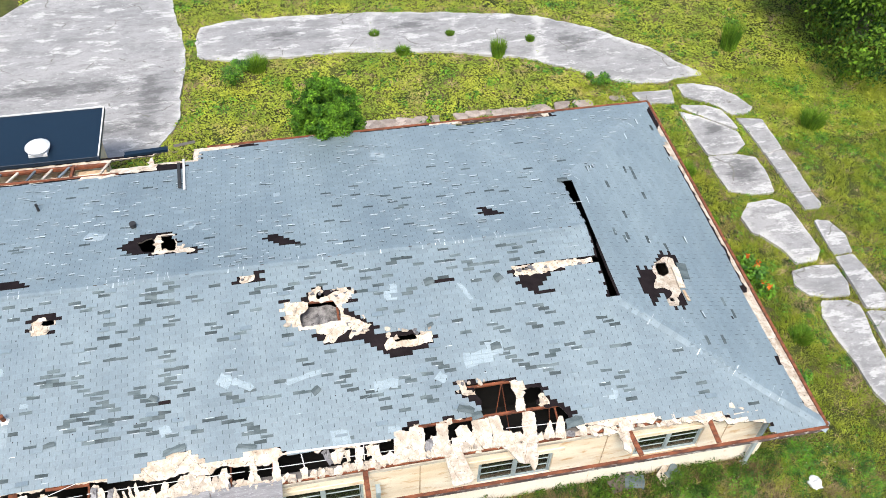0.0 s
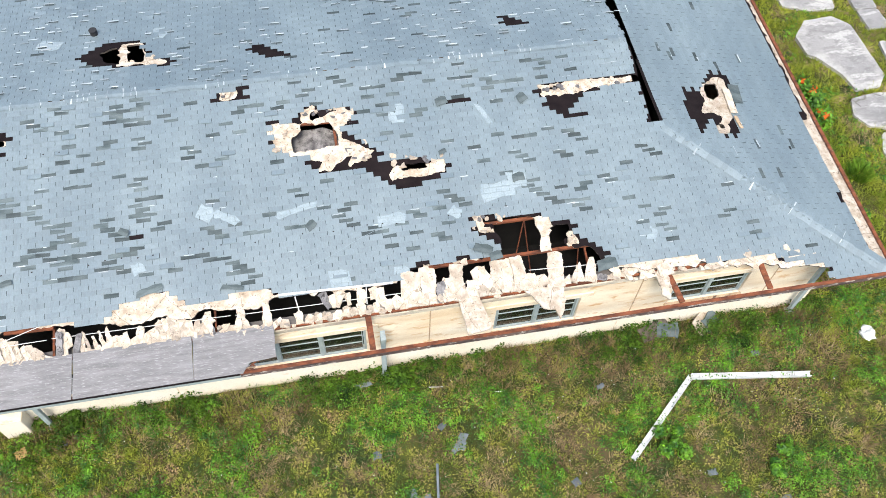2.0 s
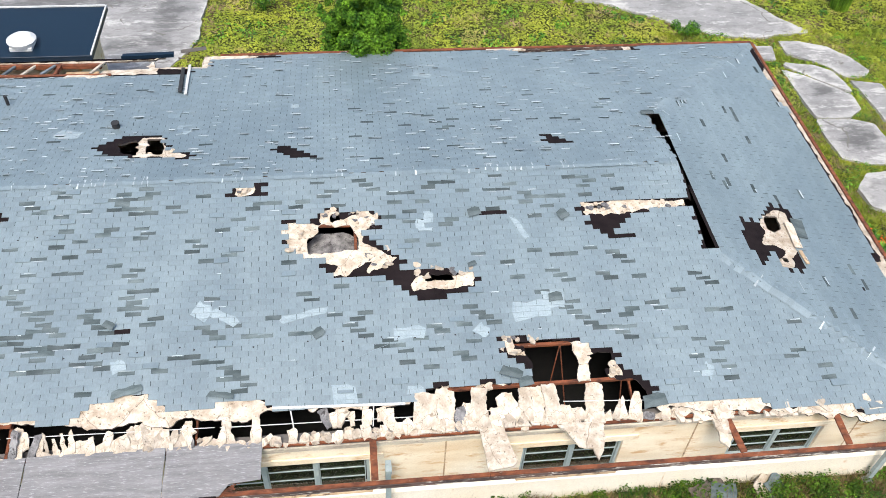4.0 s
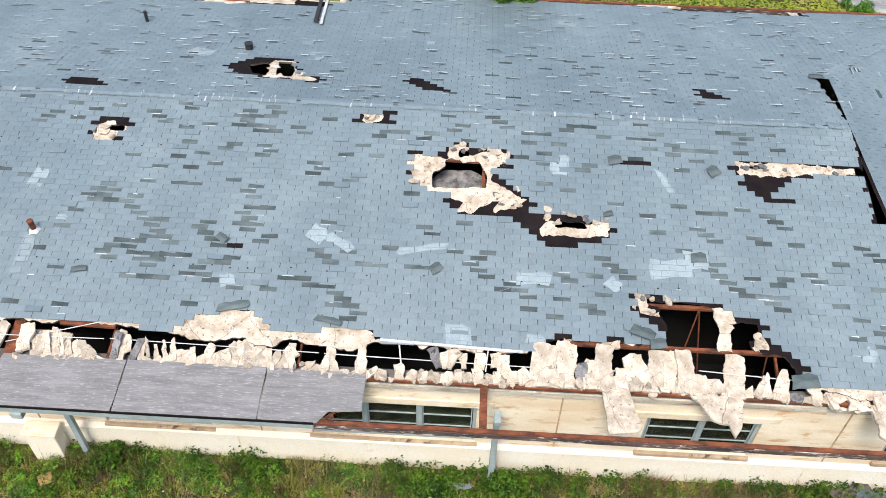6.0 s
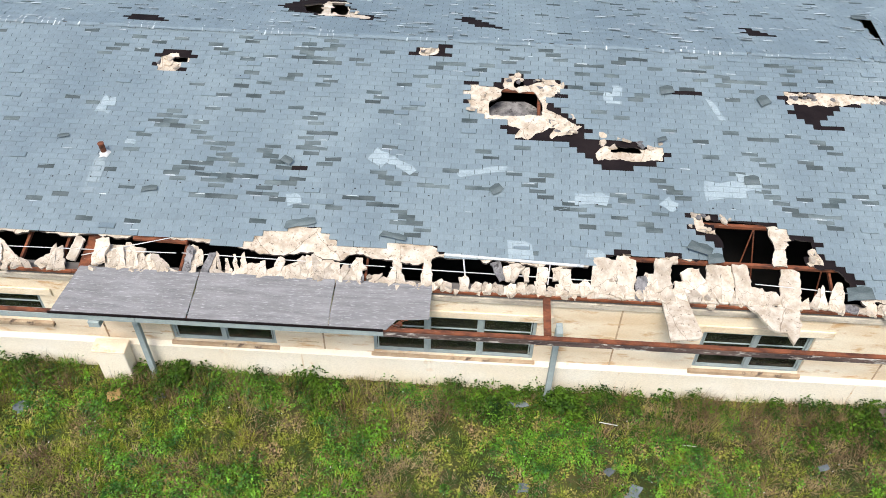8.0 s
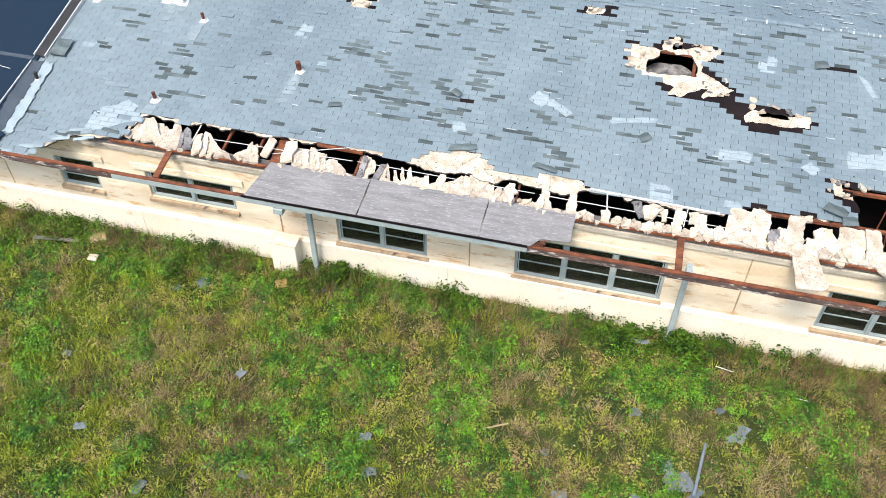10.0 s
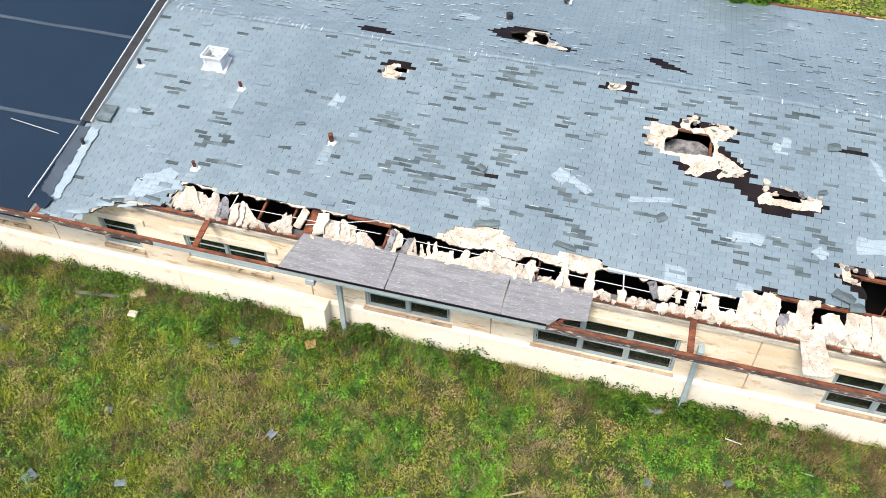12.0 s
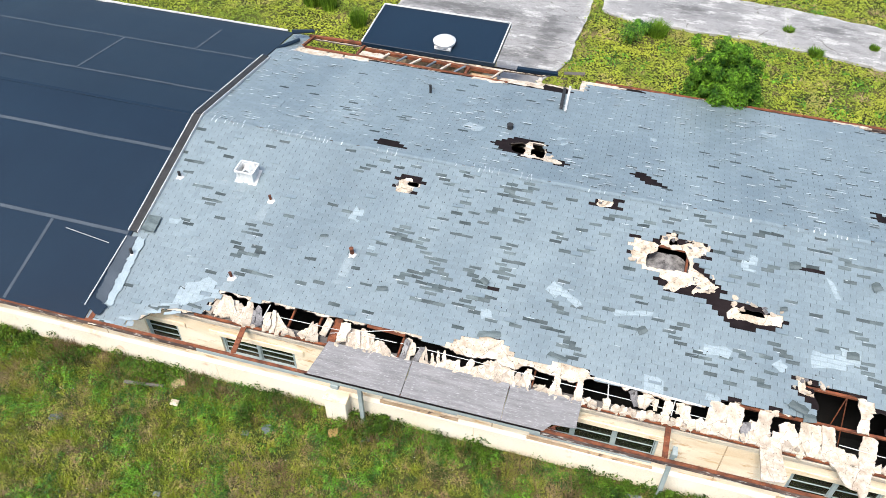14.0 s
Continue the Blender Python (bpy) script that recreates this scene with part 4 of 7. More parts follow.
cap_row("hip_cap", on_back(XR, 0, 0), on_back(XR - HIP_TOP, HIP_TOP, 0), (1, -1, 0), roof, 23, 0.03, 0.19, 0.06, M_HIPCAP)

# ---- walls, plinth, floor ----
WINDOWS = [(-17.3, -15.4, 1.1, 1.95, 2), (-13.2, -12.2, 1.1, 1.95, 1), (-10.95, -8.87, 1.2, 1.95, 2), (-6.55, -4.53, 0.82, 1.95, 2), (-2.64, 0.42, 0.80, 1.95, 3), (3.45, 5.48, 0.85, 1.95, 2), (7.82, 9.72, 0.95, 1.95, 2)]
X_RIGHT = 11.68


def wall_with_openings(name, label):
    bm = bmesh.new()
    y0, y1 = WALL_Y, WALL_Y + 0.2
    edge = X_LEFT
    for x0, x1, z0, z1, _ in WINDOWS:
        box(bm, edge, x0, y0, y1, -0.2, WALL_TOP)
        box(bm, x0, x1, y0, y1, -0.2, z0)
        box(bm, x0, x1, y0, y1, z1, WALL_TOP)
        edge = x1
    box(bm, edge, X_RIGHT, y0, y1, -0.2, WALL_TOP)
    ob = part(name, bm, M_WALL)
    return tagged(ob, label, "wall", kind="structure")


wall_front = wall_with_openings("wall_front", "cream stucco wall, stained and weathered, with window openings")
bm = boxed(X_LEFT, X_RIGHT + 0.06, WALL_Y - 0.11, WALL_Y - 0.002, -0.2, 0.74, 0.0)
for v in bm.verts:
    if v.co.z > 0.7 and v.co.y > WALL_Y - 0.05:
        v.co.z += 0.05
part("plinth", bm, M_PLINTH, wall_front, "pale sunlit lower wall with a sloped ledge")
for x in (-11.3, -4.05, 2.1, 6.6):
    part("joint_strip", boxed(x - 0.012, x + 0.012, WALL_Y - 0.118, WALL_Y - 0.108, 0.0, 0.72, 0.0), M_WALL, wall_front)
for x in (-14.6, -7.85, -3.6, 1.9, 6.9, 10.4):
    part("joint_strip", boxed(x - 0.015, x + 0.015, WALL_Y - 0.008, WALL_Y, 0.8, WALL_TOP, 0.0), M_SILL, wall_front)
for x0, x1 in ((-7.35, -6.75), (-4.3, -3.7)):
    for k in range(8):
        z = 0.86 + 0.13 * k
        part("joint_strip", boxed(x0, x1, WALL_Y - 0.006, WALL_Y, z, z + 0.012, 0.0), M_SILL if k % 3 == 1 else M_WALL, wall_front)
part("wall_plate", boxed(-12.4, X_RIGHT, WALL_Y - 0.03, WALL_Y + 0.23, WALL_TOP, WALL_TOP + 0.06), M_GREYWOOD, wall_front, "grey weathered timber wall plate")
tagged(part("wall_right", boxed(X_RIGHT - 0.2, X_RIGHT, WALL_Y + 0.202, E1 - 0.9, -0.2, WALL_TOP, 0.0), M_WALL), "cream stucco end wall", "wall", kind="structure")
tagged(part("wall_back", boxed(X_LEFT, X_RIGHT, E1 - 0.895, E1 - 0.7, -0.2, WALL_TOP, 0.0), M_WALL), "cream stucco rear wall", "wall", kind="structure")
# Shade is painted into the floor; the partition is added to keep openings black.
tagged(part("floor", boxed(X_LEFT + 0.1, X_RIGHT - 0.21, WALL_Y + 0.21, E1 - 0.9, -0.1, 0.02, 0.0), M_INNER_SHADE), "inside floor, coloured near-black for the shade", "floor", kind="structure")
tagged(part("inner_wall", boxed(X_LEFT + 0.1, X_RIGHT - 0.21, 13.2, 13.3, 0.02, 2.9, 0.0), M_INNER_SHADE), "added unseen partition, coloured near-black for the shade", "wall", kind="structure")


def window(index, x0, x1, z0, z1, lights):
    w = thing("window_%d" % index, "grey-green framed window with dirty dark panes", "window", ((x0 + x1) / 2, WALL_Y, z0), "structure")
    half, high = (x1 - x0) / 2, z1 - z0
    ya, yb = 0.05, 0.11
    for a, b, c, d in ((-half, half, 0, 0.06), (-half, half, high - 0.06, high), (-half, -half + 0.06, 0.06, high - 0.06), (half - 0.06, half, 0.06, high - 0.06)):
        part("window_frame", boxed(a, b, ya, yb, c, d), M_TEAL, w)
    step = (2 * half - 0.06) / lights
    for n in range(lights):
        a = -half + 0.06 + n * step
        b = a + step - 0.06
        if n:
            part("mullion", boxed(a - 0.075, a + 0.015, ya - 0.02, yb, 0.06, high - 0.06), M_TEAL, w)
        rails = (high * 0.36, high * 0.66)
        sash = bmesh.new()
        for p, q, c, d in ((a + 0.016, b - 0.016, 0.062, 0.085), (a + 0.016, b - 0.016, high - 0.085, high - 0.062), (a + 0.016, a + 0.036, 0.0852, high - 0.0852), (b - 0.036, b - 0.016, 0.0852, high - 0.0852)):
            box(sash, p, q, ya + 0.012, yb - 0.012, c, d)
        sash = part("sash", sash, M_TEAL, w)
        for r in rails:
            part("glazing_bar", boxed(a + 0.037, b - 0.037, ya + 0.014, yb - 0.014, r - 0.014, r + 0.014, 0.003), M_TEAL, sash)
        for lo, hi in zip((0.071, *rails), (*rails, high - 0.071)):
            pane = part("pane", boxed(a + 0.037, b - 0.037, ya + 0.028, ya + 0.034, lo + 0.015, hi - 0.015, 0.0), M_GLASS, sash)
            pane.visible_shadow = False
    part("window_sill", boxed(-half - 0.05, half + 0.05, -0.07, 0.048, -0.12, -0.003, 0.012), M_SILL, w, "brown-stained masonry sill")
    part("lintel", boxed(-half - 0.28, half + 0.28, -0.04, -0.003, high + 0.04, high + 0.22, 0.01), M_WALL, w, "projecting cream lintel")
    return w


for n, row in enumerate(WINDOWS):
    window(n + 1, *row)

# ---- eaves ----


def eave_rail(name, a, b, label):
    """A rusted steel edge with a painted board under it, from a to b."""
    rail = thing(name, label, "eave rail", kind="structure")
    a, b = Vector(a), Vector(b)
    n = max(1, round((b - a).length / 5))
    cuts = [k / n for k in range(n + 1)] if name != "front_eave_rail" else [(x - a.x) / (b.x - a.x) for x in (a.x, -38, -32, -26, -20, -15.5, -11.0, -6.6, -2.3, 2.6, 7.4, b.x)]
    for f, g in zip(cuts, cuts[1:]):
        p, q = a + (b - a) * f, a + (b - a) * (g - 0.0001)
        low = Vector((0, 0, 0.075))
        part("rust_angle", bar(bmesh.new(), p, q, 0.08, 0.028), M_RUST, rail, "flaking rust-red steel angle")
        part("fascia_board", bar(bmesh.new(), p - low, q - low, 0.1, 0.118), M_TEAL if -11.1 < p.x < -2.4 else M_FASCIA, rail, "weathered fascia board")
    return rail


eave_rail("front_eave_rail", (X_LEFT, E0, Z0 + 0.03), (XR, E0, Z0 + 0.03), "rusted steel edge of the front eave")
eave_rail("hip_eave_rail", (XR, E0 + 0.05, Z0 + 0.03), (XR, E1 - 0.05, Z0 + 0.03), "rusted steel edge of the hip eave")
eave_rail("back_eave_rail", (XR, E1, Z0 + 0.03), (-3.2, E1, Z0 + 0.03), "rusted steel edge of the rear eave")
inner = thing("inner_eave_rail", "rusted steel angle along the wall top", "steel angle", kind="structure")
for k, (a, b) in enumerate(((-11.5, -8.0), (-7.99, -3.0), (-2.99, 2.5), (2.51, 6.4), (6.41, 11.2))):
    part("rust_angle", bar(bmesh.new(), (a, 10.46, 2.74), (b, 10.46, 2.73), 0.06, 0.05), M_RUST, inner)
for x, lean in ((-10.1, 0.07), (0.5, 0.0), (7.35, 0.1), (9.55, 0.0), (-14.0, 0.0)):
    s = part("rust_strut", bar(bmesh.new(), (x + lean, E0 + 0.05, Z0 + 0.05), (x, 10.43, 2.73), 0.13, 0.035), M_RUST)
    tagged(s, "flat rust-red steel strut across the open eave", "strut", "eave struts")

# plywood cover over the eave
ply = thing("plywood_cover", "weathered grey plywood sheets nailed over the open eave", "plywood cover")
for k, (a, b) in enumerate(((-8.05, -5.69), (-5.67, -3.25), (-3.235, -1.53))):
    if k < 2:
        pts = [(a, 0), (b + (0.0 if k else -0.012), 0), (b, 1.0), (a + (0.2 if k == 0 else 0.0), 1.0)]
    else:
        pts = [(a, 0), (b - 0.72, 0), (b - 0.55, 0.22), (b, 0.26), (b, 1.0), (a, 1.0)]
    bm = slab_from_outline(pts, 0.016, 0.008, 40 + k, 0.2)
    part("plywood_sheet", bm, M_PLY, ply, m=pose(0, E0 - 0.05, Z0 + 0.085, 4.6 + 0.6 * (k == 1), 0, 0))

splinters = bmesh.new()
for k in range(9):
    x = -2.22 + 0.03 * k + 0.012 * math.sin(5 * k)
    bar(splinters, (x, E0 + 0.02 + 0.022 * k, Z0 + 0.075), (x + 0.1 + 0.05 * math.sin(7 * k), E0 - 0.02 + 0.025 * k, Z0 + 0.075), 0.018, 0.01)
part("splinters", splinters, M_RUST, ply, "splintered red-brown plywood edge")

# posts and stub pier
for x, top in ((-7.02, 2.56), (0.77, 2.3), (11.3, 2.56)):
    p = thing("post", "grey-green painted steel post against the wall", "post", (x, 10.2, 0), group="eave posts")
    part("shaft", boxed(-0.055, 0.055, -0.045, 0.045, -0.05, top), M_TEAL, p)
    part("foot_plate", boxed(-0.1, 0.1, -0.09, 0.09, 0, 0.03), M_TEAL, p)
    part("bracket", boxed(-0.06, 0.06, -0.2 if top < 2.5 else -0.6, -0.046, top - 0.11, top), M_TEAL, p)
pier = thing("stub_pier", "low cream masonry pier by the wall", "pier", (-7.72, 10.24, 0))
part("pier_body", boxed(-0.3, 0.3, -0.17, 0.145, -0.1, 0.84, 0.015), M_PLINTH, pier)
part("pier_cap", boxed(-0.33, 0.33, -0.19, 0.145, 0.844, 0.9, 0.015), M_WALL, pier)
tagged(part("beam_end", boxed(-7.45, -7.25, 9.5, 9.95, 2.38, 2.52), M_TEAL), "grey-green beam end under the eave", "beam")

# ---- black membrane roof ----
membrane = thing("membrane_roof", "black rubber membrane roof with dusty seams", "roof", kind="structure")


def membrane_sheet(at, u0, u1, v0, v1, h):
    us, vs = np.linspace(u0, u1, max(2, int((u1 - u0) / 0.5))), np.linspace(v0, v1, max(2, int((v1 - v0) / 0.5)))
    verts = [at(u, v, h) for u in us for v in vs]
    w = len(vs)
    faces = [(i * w + j, (i + 1) * w + j, (i + 1) * w + j + 1, i * w + j + 1) for i in range(len(us) - 1) for j in range(w - 1)]
    verts += [at(u1, v, h - 0.03) for v in vs] + [at(u, v0, h - 0.03) for u in us]
    k = len(us) * w
    faces += [((len(us) - 1) * w + j, k + j, k + j + 1, (len(us) - 1) * w + j + 1) for j in range(w - 1)]
    faces += [(i * w, k + w + i, k + w + i + 1, (i + 1) * w) for i in range(len(us) - 1)]
    return verts, faces


for at, cuts in ((on_front, (-40, -30.5, -23.5, -16.55, XM)), (on_back, (-40, -31, -26, -19.3, -16.6, XM))):
    rows_v = [0.0, 2.62, 5.5, HALF] if at is on_front else [0.0, 2.67, 5.37, HALF]
    for v0, v1 in zip(rows_v, rows_v[1:]):
        for u0, u1 in zip((X_LEFT, *cuts), cuts):
            if u1 > u0:
                mesh_part("membrane_sheet", mesh_of("membrane_sheet", *membrane_sheet(at, u0, u1, v0, v1, 0.05), M_MEMBRANE), membrane)
    for v in rows_v[1:3]:
        mesh_part("seam_strip", mesh_of("seam_strip", *membrane_sheet(at, X_LEFT, XM - 0.1, v - 0.05, v + 0.05, 0.055), M_SEAM), membrane, "dusty grey seam")
for at, u, v0, v1 in ((on_front, -16.55, 0.05, 2.55), (on_back, -16.6, 0.8, 2.6), (on_back, -19.3, 2.7, 5.4), (on_back, -26.0, 2.7, 5.4), (on_front, -23.5, 0.05, 2.55), (on_front, -22.0, 2.7, 5.4)):
    mesh_part("seam_strip", mesh_of("seam_strip", *membrane_sheet(at, u - 0.045, u + 0.045, v0, v1, 0.055), M_SEAM), membrane, "dusty grey seam")
part("ridge_strip", boxed(X_LEFT, XM - 0.1, RIDGE_Y - 0.06, RIDGE_Y + 0.06, RIDGE_Z + 0.03, RIDGE_Z + 0.056, 0.004), M_MEMBRANE, membrane, "black strip over the ridge")
curb = thing("membrane_curb", "dark curb with white metal edges between the two roofs", "roof curb", kind="structure")
for at, v0, v1 in ((on_front, 2.7, HALF), (on_back, 2.3, HALF)):
    for off, wide, h, mat, name in ((0.02, 0.24, 0.075, M_RUBBER, "curb_top"), (-0.12, 0.026, 0.10, M_FLASH, "edge_metal"), (0.155, 0.022, 0.095, M_FLASH, "edge_metal")):
        bm = bmesh.new()
        bar(bm, at(XM + off, v0, h / 2), at(XM + off, v1, h / 2), wide, h)
        part(name, bm, mat, curb)

tagged(part("rear_edge_metal", bar(bmesh.new(), (X_LEFT, E1 + 0.02, Z0 + 0.08), (-14.4, E1 + 0.02, Z0 + 0.08), 0.05, 0.05), M_FLASH), "white metal edge of the membrane roof", "edge metal", kind="structure")

part("frieze_board", boxed(-12.4, X_RIGHT, WALL_Y - 0.045, WALL_Y - 0.003, 2.47, 2.6, 0.006), M_FRIEZE, wall_front, "pale stained trim board below the eave")
part("drip_strip", bar(bmesh.new(), (-8.1, E0 - 0.055, Z0 + 0.062), (-2.3, E0 - 0.055, Z0 + 0.062), 0.02, 0.05), M_FELT, ply, "black felt strip along the plywood edge")

tagged(part("rear_flashing", slab_from_outline([(X_LEFT, 23.3), (-17.0, 23.32), (-17.0, 23.36), (-25.0, 23.5), (X_LEFT, 23.8)], 0.02, 0.02, 91, 0.4), M_FLASH, m=pose(0, 0, Z0 + 0.06)), "bent white flashing along the rear membrane edge", "flashing", kind="structure")

# ---- ground ----


def lawn_height(x, y):
    return 0.05 * ragged(x, y, 3.0, 31) + 0.03 * ragged(x, y, 0.9, 32)


def ground_sheet():
    xs = np.unique(np.concatenate([np.linspace(-600, -45, 12), np.arange(-45, 50, 0.5), np.linspace(50, 600, 12)]))
    ys = np.unique(np.concatenate([np.linspace(-600, -14, 12), np.arange(-14, 60, 0.5), np.linspace(60, 900, 14)]))
    X, Y = np.meshgrid(xs, ys, indexing="ij")
    Z = lawn_height(X, Y) - 0.05
    verts = np.stack([X, Y, Z], -1).reshape(-1, 3).tolist()
    w = len(ys)
    faces = [(i * w + j, (i + 1) * w + j, (i + 1) * w + j + 1, i * w + j + 1) for i in range(len(xs) - 1) for j in range(w - 1)]
    return mesh_of("ground", verts, faces, M_GROUND, True)


tagged(mesh_part("ground", ground_sheet()), "rough lawn ground with bare brown patches", "ground", kind="structure")

DRIVE_SLABS = [("concrete driveway slab, bleached and stained", [(-5.6, 26.4), (-4.75, 28.2), (-4.6, 33.0), (-5.2, 37.2), (-5.6, 40), (-9.8, 40.0), (-11.4, 37.9), (-12.6, 36.6), (-12.5, 30.5), (-12.9, 28.0), (-12.6, 26.0)]),
         ("long weathered concrete path bay", [(-3.9, 32.4), (-4.05, 33.5), (-3.75, 34.5), (-2.7, 34.9), (3.6, 34.6), (3.75, 31.7), (1.1, 31.9), (-2.5, 32.0)]),
         ("long weathered concrete path bay", [(3.82, 31.65), (3.68, 34.6), (7.5, 34.05), (7.0, 31.2)]),
         ("weathered concrete path bay", [(7.06, 31.15), (7.58, 34.05), (11.4, 33.2), (10.4, 30.1)]),
         ("cracked concrete path bay", [(10.5, 30.0), (11.5, 33.1), (13.6, 31.8), (15.7, 29.9), (17.2, 27.9), (15.2, 27.6), (13.6, 27.9), (12.4, 28.7)])]
LANE_SLABS = [("small broken concrete slab", [(13.83, 27.06), (15.53, 26.99), (15.39, 26.13), (14.03, 26.39)]),
         ("curved broken concrete slab", [(15.96, 27.26), (16.69, 27.3), (17.55, 26.87), (18.16, 26.18), (18.5, 25.35), (18.16, 25.03), (17.46, 25.01), (17.19, 25.56), (16.68, 26.02), (15.93, 26.53)]),
         ("narrow broken concrete slab", [(15.47, 25.93), (16.58, 25.79), (17.13, 25.44), (17.32, 24.7), (17.33, 24.15), (16.64, 24.71), (15.99, 25.28)]),
         ("large broken concrete slab", [(15.4, 25.52), (15.96, 25.19), (16.6, 24.63), (17.25, 23.98), (17.21, 23.19), (16.71, 22.8), (15.79, 22.77), (15.49, 22.91), (15.41, 24.45)]),
         ("large broken concrete slab", [(15.44, 22.74), (16.74, 22.68), (17.33, 22.4), (17.31, 21.09), (17.19, 20.47), (16.32, 20.46), (15.48, 20.79), (15.36, 21.73)]),
         ("long narrow concrete slab", [(17.59, 24.75), (18.55, 24.55), (18.57, 22.71), (17.78, 22.58)]),
         ("narrow concrete slab", [(17.78, 22.53), (18.58, 22.66), (18.62, 21.52), (17.84, 21.45)]),
         ("narrow concrete slab", [(17.84, 21.4), (18.62, 21.47), (18.57, 20.33), (17.88, 20.33)]),
         ("narrow broken concrete slab", [(17.88, 20.28), (18.57, 20.28), (18.68, 19.61), (18.47, 19.41), (17.9, 19.43)]),
         ("broken concrete slab with a dark spot", [(15.91, 20.07), (16.88, 20.18), (17.33, 19.68), (17.42, 18.48), (17.47, 17.49), (17.1, 17.0), (16.34, 16.99), (16.15, 17.71), (15.64, 18.49), (15.44, 18.67), (15.33, 19.41)])]
FRONT_LANE_SLABS = [("narrow concrete slab", [(17.97, 18.9), (18.46, 18.74), (18.73, 17.97), (18.56, 17.17), (17.84, 17.15), (17.88, 18.11)]),
         ("narrow concrete slab", [(17.83, 17.08), (18.54, 17.1), (18.66, 16.3), (18.8, 15.2), (18.6, 14.6), (17.8, 14.8), (17.84, 15.9)]),
         ("broken concrete slab", [(16.0, 16.7), (16.9, 16.8), (17.6, 16.7), (17.7, 15.9), (17.5, 15.4), (16.8, 15.4), (16.1, 15.6), (15.8, 16.1)]),
         ("broken concrete slab", [(16.4, 15.3), (17.3, 15.2), (17.6, 14.9), (17.4, 13.8), (17.3, 12.8), (17.2, 11.6), (16.7, 10.7), (16.3, 11.7), (16.3, 12.7), (16.1, 14.0), (16.1, 14.7)]),
         ("narrow concrete slab", [(17.7, 14.7), (18.6, 14.5), (18.5, 12.4), (17.9, 11.5), (17.6, 12.9)])]
SLABS = DRIVE_SLABS + LANE_SLABS + FRONT_LANE_SLABS


# Dark oil and soil stains on the paving: centre and spread.
STAINS = [(-9.5, 30.9, 4.5, 0.6), (-5.9, 30.2, 0.8, 1.7), (-6.5, 28.2, 1.6, 0.5), (-11.5, 28.8, 2.0, 0.6), (-0.3, 33.5, 1.4, 0.5), (5.5, 33.4, 1.2, 0.5), (16.5, 21.8, 0.8, 0.9), (16.4, 24.3, 0.6, 0.5), (12.5, 31.0, 1.0, 0.8)]


def paving(name, pts, seed, cell=0.16, rim=0.45, rough=0.09, grown=0.09):
    """A concrete slab with a crumbled outline, whose top carries how near the rim it is."""
    px, py = [p[0] for p in pts], [p[1] for p in pts]
    us, vs = np.arange(min(px) - 4 * cell, max(px) + 4 * cell, cell), np.arange(min(py) - 4 * cell, max(py) + 4 * cell, cell)
    U, V = np.meshgrid(us, vs, indexing="ij")
    D = edge_distance(pts, U, V) + rough * ragged(U, V, 0.8, seed) + grown
    gu, gv = np.gradient(D, us, vs)
    size = np.maximum(np.hypot(gu, gv), 0.4)
    move = np.where(np.abs(D) < cell * 1.1, -D / size, 0)
    PU, PV = U + move * gu / size, V + move * gv / size
    mean = (D[:-1, :-1] + D[1:, :-1] + D[1:, 1:] + D[:-1, 1:]) / 4
    solid = (mean > 0) & (np.minimum.reduce([D[:-1, :-1], D[1:, :-1], D[1:, 1:], D[:-1, 1:]]) > -cell * 1.1)
    index, verts, tone, dark, faces = {}, [], [], [], []

    def vert(i, j, low):
        if (i, j, low) not in index:
            index[(i, j, low)] = len(verts)
            verts.append((PU[i, j], PV[i, j], -0.12 if low else 0.008 * noise.noise((PU[i, j] * 0.7, PV[i, j] * 0.7, seed))))
            tone.append(float(np.clip(1 - D[i, j] / rim, 0, 1)))
            dark.append(max((math.exp(-(((PU[i, j] - cx) / w) ** 2) - ((PV[i, j] - cy) / d) ** 2) for cx, cy, w, d in STAINS), default=0.0))
        return index[(i, j, low)]

    for i, j in zip(*np.nonzero(solid)):
        ring = ((i, j), (i + 1, j), (i + 1, j + 1), (i, j + 1))
        faces.append([vert(*c, 0) for c in ring])
        for n, (di, dj) in enumerate(((0, -1), (1, 0), (0, 1), (-1, 0))):
            if not solid[i + di, j + dj]:
                a, b = ring[n], ring[(n + 1) % 4]
                faces.append([vert(*a, 0), vert(*a, 1), vert(*b, 1), vert(*b, 0)])
    me = mesh_of(name, verts, faces, M_CONCRETE)
    me.attributes.new("rim", "FLOAT", "POINT").data.foreach_set("value", tone)
    me.attributes.new("stain", "FLOAT", "POINT").data.foreach_set("value", dark)
    return me


for n, (label, pts) in enumerate(SLABS):
    small = min(max(px) - min(px) for px in zip(*pts))
    me = paving("concrete_slab", pts, 60 + n, 0.2 if n == 0 else 0.12, min(0.6, small * 0.25), *((0.09, 0.09) if n < len(DRIVE_SLABS) else (0.035, 0.0)))
    tagged(mesh_part("concrete_slab", me, m=pose(0, 0, 0.055 + 0.004 * (n % 3))), label, "concrete slab", "broken paving", "structure")

# ---- grass ----


def hard_ground(x, y):
    """True where the house, the annex or a slab covers the ground."""
    hit = (x > X_LEFT) & (x < X_RIGHT + 0.1) & (y > WALL_Y - 0.12) & (y < E1 - 0.6)
    for _, pts in SLABS:
        odd = np.zeros(np.shape(x), bool)
        for (x0, y0), (x1, y1) in zip(pts, pts[1:] + pts[:1]):
            cross = ((y0 > y) != (y1 > y)) & (x < (x1 - x0) * (y - y0) / (y1 - y0 + 1e-9) + x0)
            odd ^= cross
        hit |= odd
    return hit


